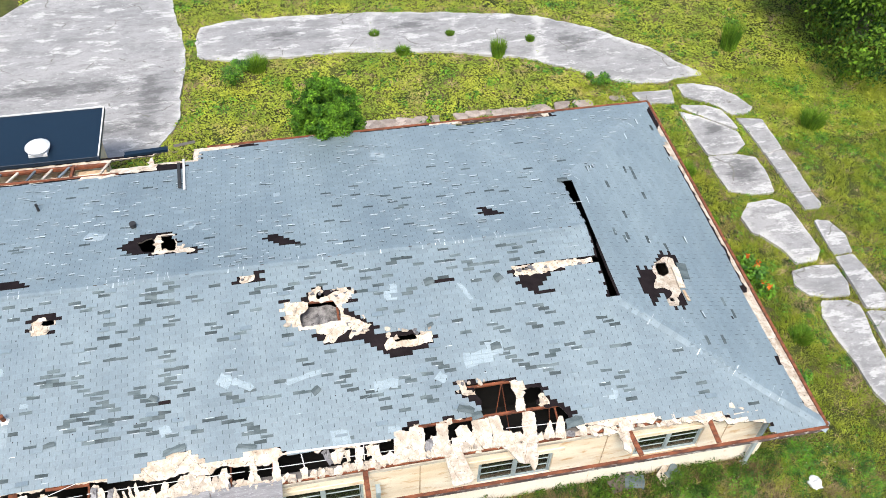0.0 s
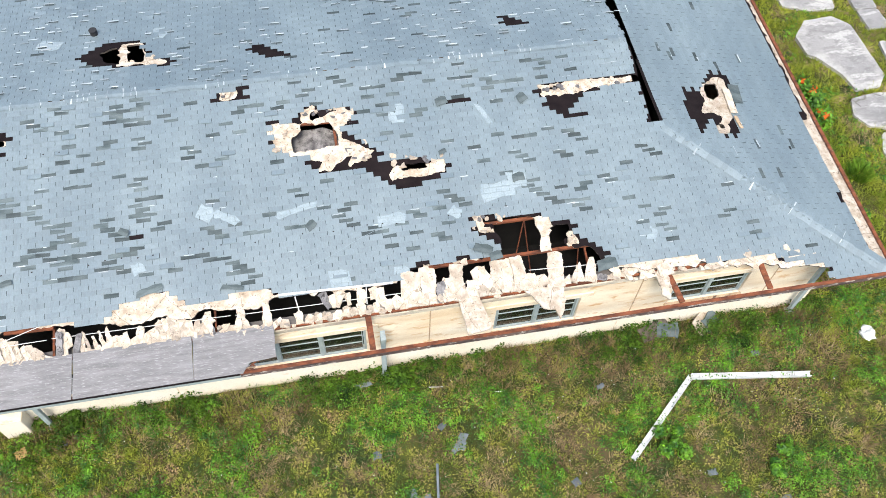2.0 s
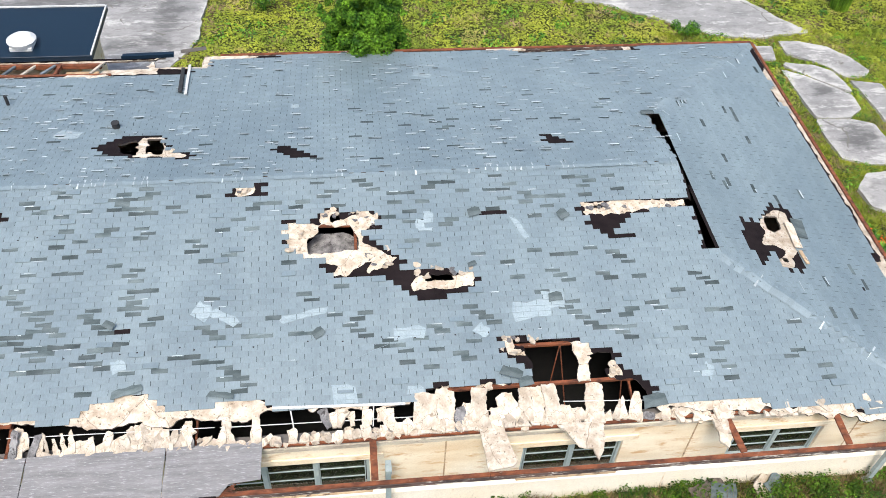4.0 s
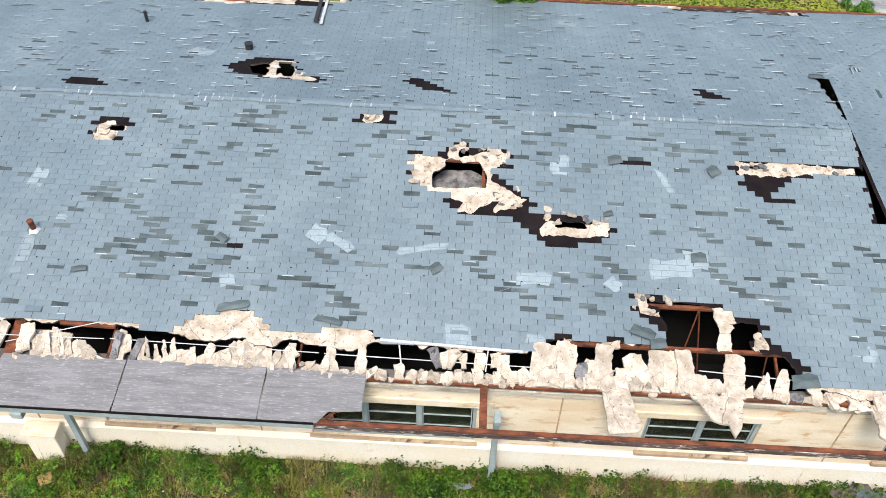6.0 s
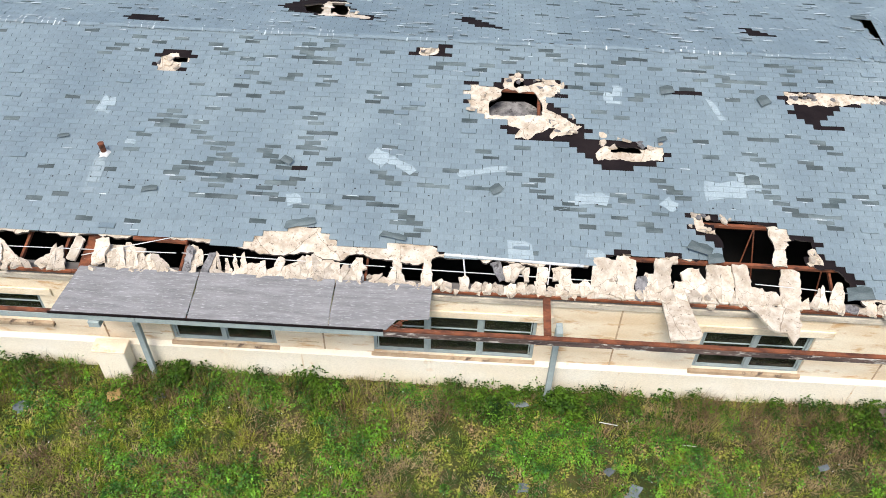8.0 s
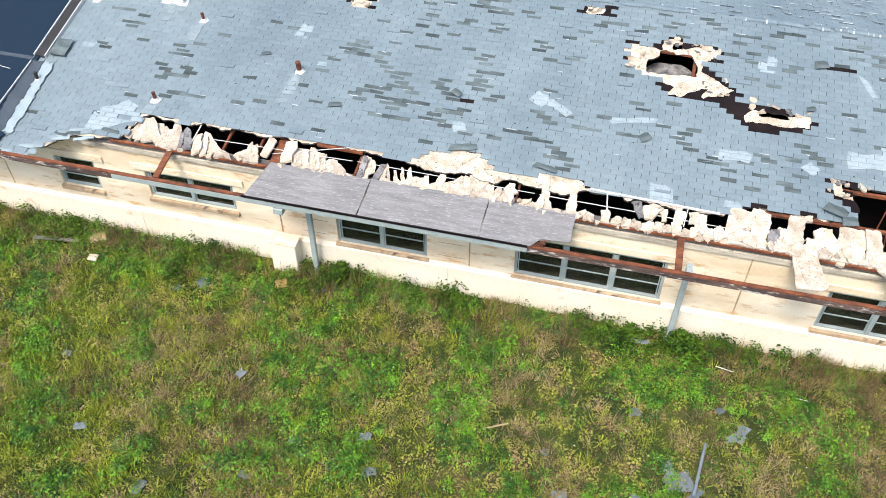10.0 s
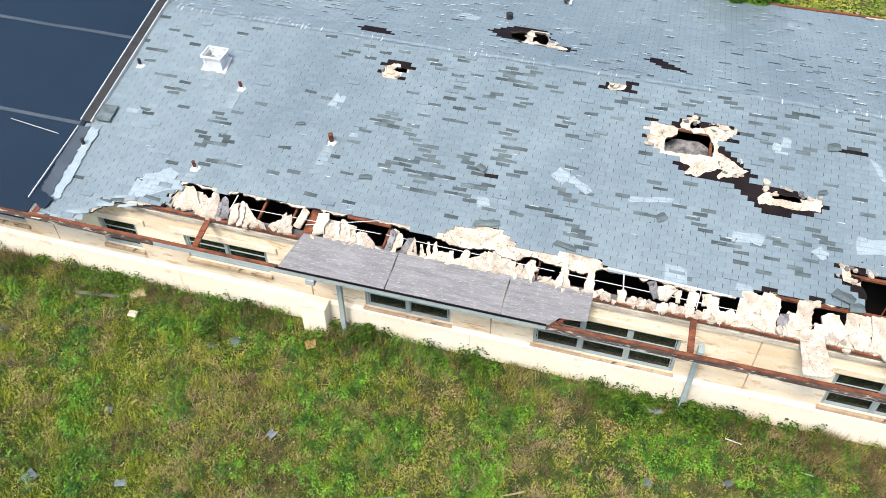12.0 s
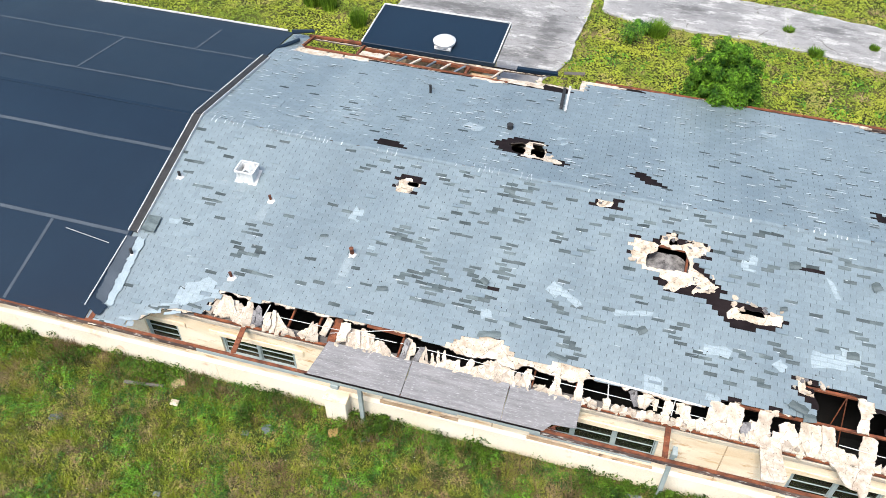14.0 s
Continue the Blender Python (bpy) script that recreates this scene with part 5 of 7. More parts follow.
def blades(name, area, per_m2, tall, wide, material, label, seed, want=None, bend=0.5, leafy=False, short=False):
    """Grass or weed blades on the lawn as one mesh: each blade a bent strip."""
    rng = np.random.RandomState(seed)
    x0, x1, y0, y1 = area
    n = int((x1 - x0) * (y1 - y0) * per_m2)
    x, y = rng.uniform(x0, x1, n), rng.uniform(y0, y1, n)
    keep = ~hard_ground(x, y)
    if want is not None:
        keep &= rng.uniform(0, 1, n) < want(x, y)
    x, y = x[keep], y[keep]
    n = len(x)
    z = lawn_height(x, y) - 0.06
    h = tall * rng.uniform(0.5, 1.25, n) * np.clip(0.75 + 1.0 * ragged(x, y, 0.4, seed + 7), 0.2, 2.0)
    w = wide * rng.uniform(0.6, 1.3, n)
    turn, lean = rng.uniform(0, 2 * np.pi, n), h * bend * rng.uniform(0.2, 1.6, n)
    dx, dy = np.cos(turn), np.sin(turn)
    tilt = rng.uniform(0, 2 * np.pi, n)
    sx, sy = np.cos(tilt) * w / 2, np.sin(tilt) * w / 2
    lift = 0.55 * h
    if leafy:
        z = z + h * rng.uniform(0.2, 1.0, n)
        rise = w * rng.uniform(-0.25, 0.5, n)
        P = [(x - sx, y - sy, z), (x + dx * w * 0.5 + 0 * sx, y + dy * w * 0.5, z + rise * 0.4), (x + sx, y + sy, z + rise), (x - dx * w * 0.5, y - dy * w * 0.5, z + rise * 0.6)]
        verts = np.stack([np.stack(p, -1) for p in P], 1).reshape(-1, 3)
        base = np.arange(n)[:, None] * 4
        faces = (base + np.array([[0, 1, 2, 3]])).tolist()
    elif short:
        P = [(x - sx, y - sy, z), (x + sx, y + sy, z), (x + dx * lean, y + dy * lean, z + h)]
        verts = np.stack([np.stack(p, -1) for p in P], 1).reshape(-1, 3)
        faces = (np.arange(n)[:, None] * 3 + np.array([[0, 1, 2]])).tolist()
    else:
        P = [(x - sx, y - sy, z), (x + sx, y + sy, z), (x + sx * 0.7 + dx * lean * 0.4, y + sy * 0.7 + dy * lean * 0.4, z + lift), (x - sx * 0.7 + dx * lean * 0.4, y - sy * 0.7 + dy * lean * 0.4, z + lift), (x + dx * lean, y + dy * lean, z + h * 0.92)]
        verts = np.stack([np.stack(p, -1) for p in P], 1).reshape(-1, 3)
        base = np.arange(n) * 5
        faces = [f for b in base.tolist() for f in ((b, b + 1, b + 2, b + 3), (b + 3, b + 2, b + 4))]
    ob = mesh_part(name, mesh_of(name, verts.tolist(), faces, material))
    return tagged(ob, label, "grass", kind="stuff")


def tufts(name, area, per_m2, each, tall, wide, spread, material, label, seed, want=None, leafy=False):
    """Tufts of blades, or low domes of small leaves, strewn over the lawn as one mesh."""
    rng = np.random.RandomState(seed)
    x0, x1, y0, y1 = area
    n = int((x1 - x0) * (y1 - y0) * per_m2)
    cx, cy = rng.uniform(x0, x1, n), rng.uniform(y0, y1, n)
    keep = ~hard_ground(cx, cy)
    if want is not None:
        keep &= rng.uniform(0, 1, n) < want(cx, cy)
    cx, cy = cx[keep], cy[keep]
    size = rng.uniform(0.5, 1.45, len(cx))
    pick = np.repeat(np.arange(len(cx)), each)
    size = size[pick]
    n = len(pick)
    turn, out = rng.uniform(0, 2 * np.pi, n), np.sqrt(rng.uniform(0, 1, n))
    dx, dy = np.cos(turn), np.sin(turn)
    reach = spread * size * out
    x, y = cx[pick] + dx * reach * (1.0 if leafy else 0.45), cy[pick] + dy * reach * (1.0 if leafy else 0.45)
    keep = ~hard_ground(x, y)
    x, y, dx, dy, out, size, reach = (a[keep] for a in (x, y, dx, dy, out, size, reach))
    n = len(x)
    z = lawn_height(x, y) - 0.06
    tilt, w = rng.uniform(0, 2 * np.pi, n), wide * rng.uniform(0.6, 1.4, n)
    sx, sy = np.cos(tilt) * w / 2, np.sin(tilt) * w / 2
    if leafy:
        z = z + tall * size * np.sqrt(1.02 - out**2) * rng.uniform(0.35, 1.1, n)
        fall = w * 0.5 * out
        P = [(x - sx, y - sy, z), (x + dx * w * 0.6, y + dy * w * 0.6, z - fall), (x + sx, y + sy, z + rng.uniform(-0.2, 0.3, n) * w), (x - dx * w * 0.5, y - dy * w * 0.5, z + fall * 0.6)]
    else:
        h = tall * size * rng.uniform(0.55, 1.15, n)
        P = [(x - sx, y - sy, z), (x + sx, y + sy, z), (x + dx * reach * 0.8, y + dy * reach * 0.8, z + h)]
    k = len(P)
    verts = np.stack([np.stack(p, -1) for p in P], 1).reshape(-1, 3)
    faces = (np.arange(n)[:, None] * k + np.arange(k)).tolist()
    return tagged(mesh_part(name, mesh_of(name, verts.tolist(), faces, material)), label, "grass", kind="stuff")


def weedy(x, y):
    return np.clip(ragged(x, y, 1.0, 51) * 9.0 - 0.9 + 0.4 * np.exp(-((y - 9.8) / 0.5) ** 2), 0.04, 1)


def dryish(x, y):
    return np.clip(ragged(x, y, 0.9, 52) * 3.0 + 0.2, 0.06, 1)


def clumpy(x, y):
    return np.clip(0.62 + 0.7 * ragged(x, y, 0.45, 53), 0.1, 1)


def patchy(x, y):
    return np.clip(0.75 + 0.9 * ragged(x, y, 1.8, 54), 0.45, 1)


def by_slabs(x, y):
    """Near 1 beside the rims of the slabs, where the grass has died back."""
    best = np.full(np.shape(x), 9.0)
    for _, pts in SLABS:
        best = np.minimum(best, np.abs(edge_distance(pts, x, y)))
    return np.clip(1.2 - best / 0.7, 0, 1)


def by_eave(x, y):
    """Near 1 under the hip eave, fading outwards."""
    return np.clip(1.5 - (x - 12.4) / 1.6, 0.12, 1) * dryish(x, y)


FRONT_LAWN, RIGHT_LAWN, BACK_LAWN, FAR_LAWN = (-19, 15, 2.5, 10.4), (11.6, 26, 7.5, 28), (-12, 27, 23.2, 41), (-32, -12, 24, 34)
blades("ground_cover", FRONT_LAWN, 1120, 0.12, 0.044, M_COVER, "low green clover leaves", 82, patchy, leafy=True)
tufts("weed_leaves", FRONT_LAWN, 28, 66, 0.26, 0.036, 0.19, M_WEED, "bright green broad-leaved weeds", 73, weedy, True)
tufts("lawn_grass", FRONT_LAWN, 34, 30, 0.17, 0.013, 0.16, M_GRASS, "rough yellow-green lawn grass", 71, lambda x, y: clumpy(x, y) * np.clip(0.75 - (x + 6) * 0.05, 0.55, 1.2))
tufts("dry_grass", FRONT_LAWN, 30, 34, 0.16, 0.013, 0.2, M_DRY, "dry straw-brown grass", 72, dryish)
tufts("brown_grass", FRONT_LAWN, 20, 34, 0.18, 0.013, 0.2, M_BROWN, "dead brown grass tufts", 92, lambda x, y: np.clip(ragged(x, y, 1.3, 58) * 2.4 - 0.2 + 0.35 * np.exp(-((y - 8.8) / 1.2) ** 2), 0.03, 1) * np.clip((x + 13) / 8, 0.15, 1))
tufts("lawn_grass", RIGHT_LAWN, 12, 36, 0.17, 0.018, 0.22, M_GRASS, "long green grass between the broken slabs", 74, clumpy)
tufts("weed_leaves", RIGHT_LAWN, 7, 50, 0.2, 0.05, 0.26, M_WEED, "bright green broad-leaved weeds", 76, weedy, True)
tufts("dry_grass", RIGHT_LAWN, 12, 34, 0.15, 0.018, 0.24, M_DRY, "dry straw-brown grass", 75, by_eave)
blades("ground_cover", (-19, 0, 2.5, 9.8), 1150, 0.13, 0.032, M_MEADOW, "short yellow-green meadow grass", 94, lambda x, y: np.clip((-1 - x) / 9 + (6.5 - y) / 9, 0, 1) * patchy(x, y), 0.7, short=True)
blades("ground_cover", RIGHT_LAWN, 950, 0.11, 0.035, M_MEADOW, "short yellow-green meadow grass", 84, None, 0.7, short=True)
for area, seed in ((BACK_LAWN, 77), (FAR_LAWN, 89)):
    tufts("lawn_grass", area, 5, 34, 0.12, 0.026, 0.3, M_GRASS, "rough yellow-green lawn grass", seed, clumpy)
    blades("ground_cover", area, 310, 0.09, 0.096, M_MEADOW, "short yellow-green meadow grass", seed + 20, None, 0.7, leafy=True)
tufts("weed_leaves", BACK_LAWN, 1.6, 36, 0.2, 0.09, 0.35, M_WEED, "bright green broad-leaved weeds", 85, weedy, True)
tufts("dry_grass", BACK_LAWN, 2.2, 28, 0.12, 0.045, 0.35, M_DRY, "dry straw-brown grass", 78, dryish)
tufts("dry_grass", (11.6, 21, 10.5, 29), 26, 26, 0.06, 0.03, 0.22, M_DRY, "dead brown grass along the slab rims", 86, by_slabs)
tufts("dry_grass", (-6, 18, 26, 36), 16, 26, 0.06, 0.035, 0.22, M_DRY, "dead brown grass along the slab rims", 87, by_slabs)

WALL_FOOT = (-19, 12.2, 9.2, 10.42)
tufts("wall_weeds", WALL_FOOT, 12, 26, 0.34, 0.014, 0.2, M_GRASS, "tall weeds along the wall foot", 79, lambda x, y: np.clip((y - 9.4) * 0.7 + 0.5 * ragged(x, y, 0.8, 55), 0, 1))
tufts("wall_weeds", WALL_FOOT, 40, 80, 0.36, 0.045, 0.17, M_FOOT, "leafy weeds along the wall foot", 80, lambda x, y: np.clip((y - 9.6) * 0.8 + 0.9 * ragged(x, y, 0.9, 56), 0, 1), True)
tufts("dry_stalks", WALL_FOOT, 60, 26, 0.38, 0.011, 0.24, M_BROWN, "dry brown seed stalks along the wall foot", 81, lambda x, y: np.clip(ragged(x, y, 1.0, 57) * 1.4 + 0.45, 0.05, 1) * np.clip((y - 9.2) * 1.2, 0.1, 1))

blades("clover_flowers", FRONT_LAWN, 5, 0.2, 0.028, M_WHITE, "tiny white clover flowers in the grass", 88, leafy=True)

# ---- broken deck along the front eave ----


def shards(x0, x1, y0, y1, count, seed, tall=1.0):
    """Breaks a rectangle into angular pieces that fit one another; tall above 1 makes them narrow."""
    r = random.Random(seed)
    sites = [(r.uniform(x0, x1), r.uniform(y0, y1)) for _ in range(count)]
    pieces = []
    for sx, sy in sites:
        poly = [(x0, y0), (x1, y0), (x1, y1), (x0, y1)]
        for tx, ty in sites:
            if (tx, ty) == (sx, sy) or not poly:
                continue
            nx, ny = (tx - sx) * tall * tall, ty - sy
            c = nx * (sx + tx) / 2 + ny * (sy + ty) / 2
            cut = []
            for p, q in zip(poly, poly[1:] + poly[:1]):
                dp, dq = nx * p[0] + ny * p[1] - c, nx * q[0] + ny * q[1] - c
                if dp <= 0:
                    cut.append(p)
                if dp * dq < 0:
                    f = dp / (dp - dq)
                    cut.append((p[0] + (q[0] - p[0]) * f, p[1] + (q[1] - p[1]) * f))
            poly = cut
        if len(poly) > 2:
            pieces.append(poly)
    return pieces


def place_shard(poly, z, thick, pitch, roll, yaw, seed, label, material=None, jag=0.011):
    cx, cy = sum(p[0] for p in poly) / len(poly), sum(p[1] for p in poly) / len(poly)
    grow = random.Random(seed).uniform(0.88, 1.03)
    local = [((p[0] - cx) * grow, (p[1] - cy) * grow) for p in poly]
    bm = slab_from_outline(local, thick, jag, seed, 0.07)
    for w in bm.verts:
        w.co.z += 0.02 * noise.noise((w.co.x * 5 + seed, w.co.y * 5, 0.3))
    ob = part("deck_chunk", bm, material or M_CHUNK, m=pose(cx, cy, z, pitch, roll, yaw))
    return tagged(ob, label, "broken slab", "broken roof deck")


def chunk(name, w, l, thick, seed, material=None, jag=0.016):
    """An irregular broken slab, w along x and l along y from y = 0."""
    r = random.Random(seed)
    if r.random() < 0.3:
        pts = [(-w / 2, 0), (w / 2, 0), (w * r.uniform(0.1, 0.4), l * 0.6), (w * r.uniform(-0.2, 0.2), l * 1.1), (-w * r.uniform(0.2, 0.5), l * 0.5)]
    else:
        count = r.choice((7, 8, 9))
        pts = [(w * 0.56 * r.uniform(0.65, 1.1) * math.cos(2 * math.pi * (k + r.uniform(-0.3, 0.3)) / count), l * (0.5 + 0.56 * r.uniform(0.65, 1.1) * math.sin(2 * math.pi * (k + r.uniform(-0.3, 0.3)) / count))) for k in range(count)]
    return bm_mesh(name, slab_from_outline(pts, thick, jag, seed, 0.06), material or M_CHUNK)


def place_chunk(x, y, z, w, l, pitch, yaw, roll, seed, label):
    ob = mesh_part("deck_chunk", chunk("deck_chunk", w, l, 0.06, seed), m=pose(x, y, z, pitch, roll, yaw))
    return tagged(ob, label, "broken slab", "broken roof deck")


def sliver(x0, y0, x1, y1, w0, w1, seed, lean=1.0):
    """One jagged splinter of deck from its foot on the wall top to its tip up the slope."""
    r = random.Random(seed)
    ahead = Vector((x1 - x0, y1 - y0))
    side = Vector((ahead.y, -ahead.x)).normalized() if abs(ahead.x) < ahead.y else Vector((1, 0))
    steps = 3 if ahead.length > 0.25 else 2
    left, right = [], []
    for k in range(steps + 1):
        half = (w0 + (w1 - w0) * k / steps) / 2
        p = Vector((x0, y0)) + ahead * (k / steps)
        left.append(p - side * half * r.uniform(0.75, 1.2))
        right.append(p + side * half * r.uniform(0.75, 1.2))
    peak = Vector((x1, y1)) + side * w1 * r.uniform(-0.4, 0.4) + ahead.normalized() * r.uniform(0, 0.07)
    tilt, rise = r.uniform(-0.35, 0.35) * lean, r.uniform(-0.1, 0.2) * lean
    bm = slab_from_outline([(p.x - x0, p.y - y0) for p in (*right, peak, *left[::-1])], r.uniform(0.035, 0.06), 0.018, seed, 0.05)
    for w in bm.verts:
        w.co.z += (SLOPE + rise) * w.co.y + tilt * w.co.x + 0.02 * noise.noise((w.co.x * 7 + seed, w.co.y * 7, 0.3))
    label = "narrow jagged cream gypsum shard at the torn eave" if ahead.length > 0.25 else "short broken cream gypsum stub on the wall top"
    tagged(part("deck_chunk", bm, M_GREYSLAB if r.random() < 0.05 else M_CHUNK, m=pose(x0, y0, Z0 + SLOPE * (y0 - E0) - 0.03 + r.uniform(-0.015, 0.015))), label, "broken slab", "broken roof deck")


def deck_piece(x0, y0, x1, y1, w0, w1, seed):
    """A slab of deck cracked into splinters that stand side by side."""
    r = random.Random(seed)
    wide = max(w0, w1)
    count = max(1, round(wide / 0.19))
    cuts = [0.0] + sorted((k + r.uniform(-0.3, 0.3)) / count for k in range(1, count)) + [1.0]
    for n, (a, b) in enumerate(zip(cuts, cuts[1:])):
        f, share = (a + b) / 2 - 0.5, b - a
        long = r.uniform(0.72, 1.06) if count > 1 else 1.0
        foot = 1.12 * w0 * share
        sliver(x0 + f * w0 * 1.1, y0, x0 + (x1 - x0) * long + f * w1 * 1.1, y0 + (y1 - y0) * long, foot, 1.12 * w1 * share, seed * 10 + n)


# Slabs between the wall top and the torn deck: foot x and y, tip x and y, width at the foot and at the tip.
PIECES = []
PIECES += [(-10.76, 10.55, -10.85, 11.16, 0.84, 0.29), (-10.31, 10.59, -10.37, 11.00, 0.36, 0.29), (-10.05, 10.45, -10.18, 11.09, 0.24, 0.14), (-9.79, 10.51, -9.94, 10.94, 0.31, 0.17), (-9.45, 10.43, -9.56, 10.97, 0.35, 0.24), (-9.08, 10.47, -9.45, 10.93, 0.30, 0.14), (-8.88, 10.45, -9.02, 10.63, 0.35, 0.23), (-8.45, 10.49, -8.34, 10.90, 0.46, 0.14)]
PIECES += [(-8.27, 10.44, -8.36, 10.88, 0.29, 0.17), (-8.08, 10.67, -8.00, 11.10, 0.12, 0.15), (-7.56, 10.60, -7.56, 11.05, 0.24, 0.27), (-7.09, 10.51, -7.25, 11.00, 0.57, 0.43), (-6.96, 10.70, -7.12, 11.06, 0.11, 0.10), (-6.52, 10.55, -6.72, 10.87, 0.52, 0.38), (-6.16, 10.49, -6.34, 10.58, 0.38, 0.19), (-5.93, 10.51, -5.94, 10.98, 0.11, 0.11), (-5.81, 10.52, -5.94, 11.09, 0.11, 0.13), (-5.72, 10.68, -5.81, 10.98, 0.15, 0.11), (-5.45, 10.54, -5.55, 10.96, 0.11, 0.13), (-5.35, 10.60, -5.44, 10.91, 0.07, 0.05), (-5.19, 10.59, -5.27, 10.85, 0.08, 0.04), (-5.03, 10.60, -5.14, 10.93, 0.09, 0.06)]
PIECES += [(-5.15, 10.52, -5.17, 10.60, 0.57, 0.47), (-4.92, 10.56, -4.99, 11.00, 0.15, 0.05), (-4.72, 10.51, -4.77, 10.75, 0.28, 0.28), (-4.57, 10.48, -4.59, 10.79, 0.19, 0.09), (-4.33, 10.52, -4.26, 10.86, 0.17, 0.15), (-3.99, 10.49, -3.99, 10.73, 0.28, 0.15), (-3.68, 10.49, -3.80, 11.03, 0.34, 0.38), (-3.37, 10.51, -3.40, 10.95, 0.38, 0.28), (-2.94, 10.47, -3.05, 10.88, 0.42, 0.24), (-2.83, 10.71, -2.95, 10.88, 0.28, 0.14), (-2.46, 10.50, -2.39, 10.64, 0.56, 0.19), (-2.18, 10.49, -2.18, 10.89, 0.38, 0.09), (-2.18, 10.76, -2.19, 10.99, 0.15, 0.13), (-1.80, 10.48, -1.81, 10.58, 0.47, 0.42), (-1.63, 10.51, -1.64, 11.03, 0.19, 0.13)]
PIECES += [(-1.42, 10.48, -1.48, 10.61, 0.28, 0.19), (-1.27, 10.44, -1.28, 10.57, 0.22, 0.15), (-0.96, 10.46, -0.98, 10.68, 0.17, 0.15), (-0.66, 10.46, -0.67, 10.60, 0.37, 0.34), (-0.24, 10.46, -0.24, 10.59, 0.47, 0.37), (0.14, 10.46, 0.13, 10.62, 0.32, 0.24), (-0.20, 10.70, -0.22, 11.03, 0.24, 0.57), (-0.02, 10.89, -0.03, 11.06, 0.19, 0.23), (0.15, 10.72, 0.12, 10.97, 0.08, 0.13), (0.39, 10.46, 0.37, 10.70, 0.24, 0.15), (0.41, 10.71, 0.43, 10.99, 0.15, 0.19), (0.70, 10.76, 0.69, 11.01, 0.15, 0.19), (0.73, 10.48, 0.70, 10.66, 0.17, 0.11), (0.86, 10.64, 0.82, 10.97, 0.19, 0.21), (1.08, 10.51, 1.03, 10.69, 0.47, 0.37)]
PIECES += [(5.23, 10.48, 5.33, 10.84, 0.31, 0.07), (5.54, 10.44, 5.65, 10.94, 0.28, 0.11), (5.82, 10.44, 5.84, 10.56, 0.55, 0.46), (6.22, 10.44, 6.27, 10.67, 0.37, 0.33)]
for n, piece in enumerate(PIECES):
    deck_piece(*piece, 700 + n)
tagged(part("deck_chunk", slab_from_outline([(-0.07, 0), (0.07, 0.02), (0.16, 0.46), (0.02, 0.44)], 0.04, 0.012, 798, 0.08), M_GREYSLAB, m=pose(-5.62, 10.5, 2.8, 14, 0, 0)), "grey broken slab leaning at the torn eave", "broken slab", "broken roof deck")
rng = random.Random(5)
seed = 100
# cracked plates still in their bed on the wall top: from, to, pieces, and how high they reach, by x
PLATES = [(-10.95, -9.9, 11, [(-10.95, 10.75), (-10.85, 11.05), (-10.3, 10.95), (-10.1, 10.7), (-9.9, 10.62)]),
          (-7.5, -6.3, 14, [(-7.5, 10.9), (-7.2, 11.0), (-6.95, 10.95), (-6.85, 10.8), (-6.3, 10.75)]),
          (-4.9, -2.8, 24, [(-4.9, 10.68), (-3.95, 10.72), (-3.88, 11.0), (-3.5, 10.98), (-3.2, 10.86), (-2.8, 10.8)]),
          (1.2, 5.1, 34, [(1.2, 10.68), (2.0, 10.66), (2.5, 10.7), (3.0, 10.64), (3.6, 10.7), (4.4, 10.62), (5.1, 10.66)])]
for a, b, count, reach in PLATES:
    rx, ry = zip(*reach)
    for poly in shards(a, b, 10.45, max(ry) + 0.02, count, seed, 1.25):
        seed += 1
        mx, my = sum(p[0] for p in poly) / len(poly), sum(p[1] for p in poly) / len(poly)
        if my < np.interp(mx, rx, ry) - 0.03 and rng.random() < 0.97:
            place_shard(poly, Z0 + SLOPE * (my - E0) - 0.03 + rng.uniform(-0.02, 0.012), rng.uniform(0.045, 0.06), rng.uniform(6, 19), rng.uniform(-8, 8), rng.uniform(-4, 4), seed, "cracked cream gypsum plate on the wall top", jag=0.012)
# large plates that stand on the wall top, cracked apart: foot, tip, width at the foot and at the tip
STANDING = [(1.50, 10.53, 1.59, 11.19, 0.44, 0.46), (1.86, 10.48, 1.94, 11.24, 0.38, 0.34), (1.94, 11.24, 1.95, 11.42, 0.16, 0.14), (2.17, 10.47, 2.21, 10.88, 0.28, 0.22), (2.40, 10.60, 2.31, 10.96, 0.26, 0.18), (2.55, 10.46, 2.57, 11.20, 0.36, 0.32), (2.68, 11.22, 2.66, 11.45, 0.45, 0.33), (2.88, 10.5, 2.86, 10.85, 0.36, 0.24), (3.16, 10.56, 3.07, 11.10, 0.44, 0.34), (3.45, 10.56, 3.46, 11.20, 0.28, 0.28), (3.68, 10.5, 3.71, 11.2, 0.28, 0.26), (3.98, 10.48, 3.94, 11.23, 0.46, 0.26), (4.22, 10.47, 4.22, 10.81, 0.24, 0.22), (4.45, 10.5, 4.44, 10.74, 0.28, 0.24), (4.72, 10.44, 4.86, 11.23, 0.44, 0.36)]
for n, piece in enumerate(STANDING):
    sliver(*piece[:4], piece[4] * 0.94, piece[5] * 0.94, 2700 + n, 0.6)
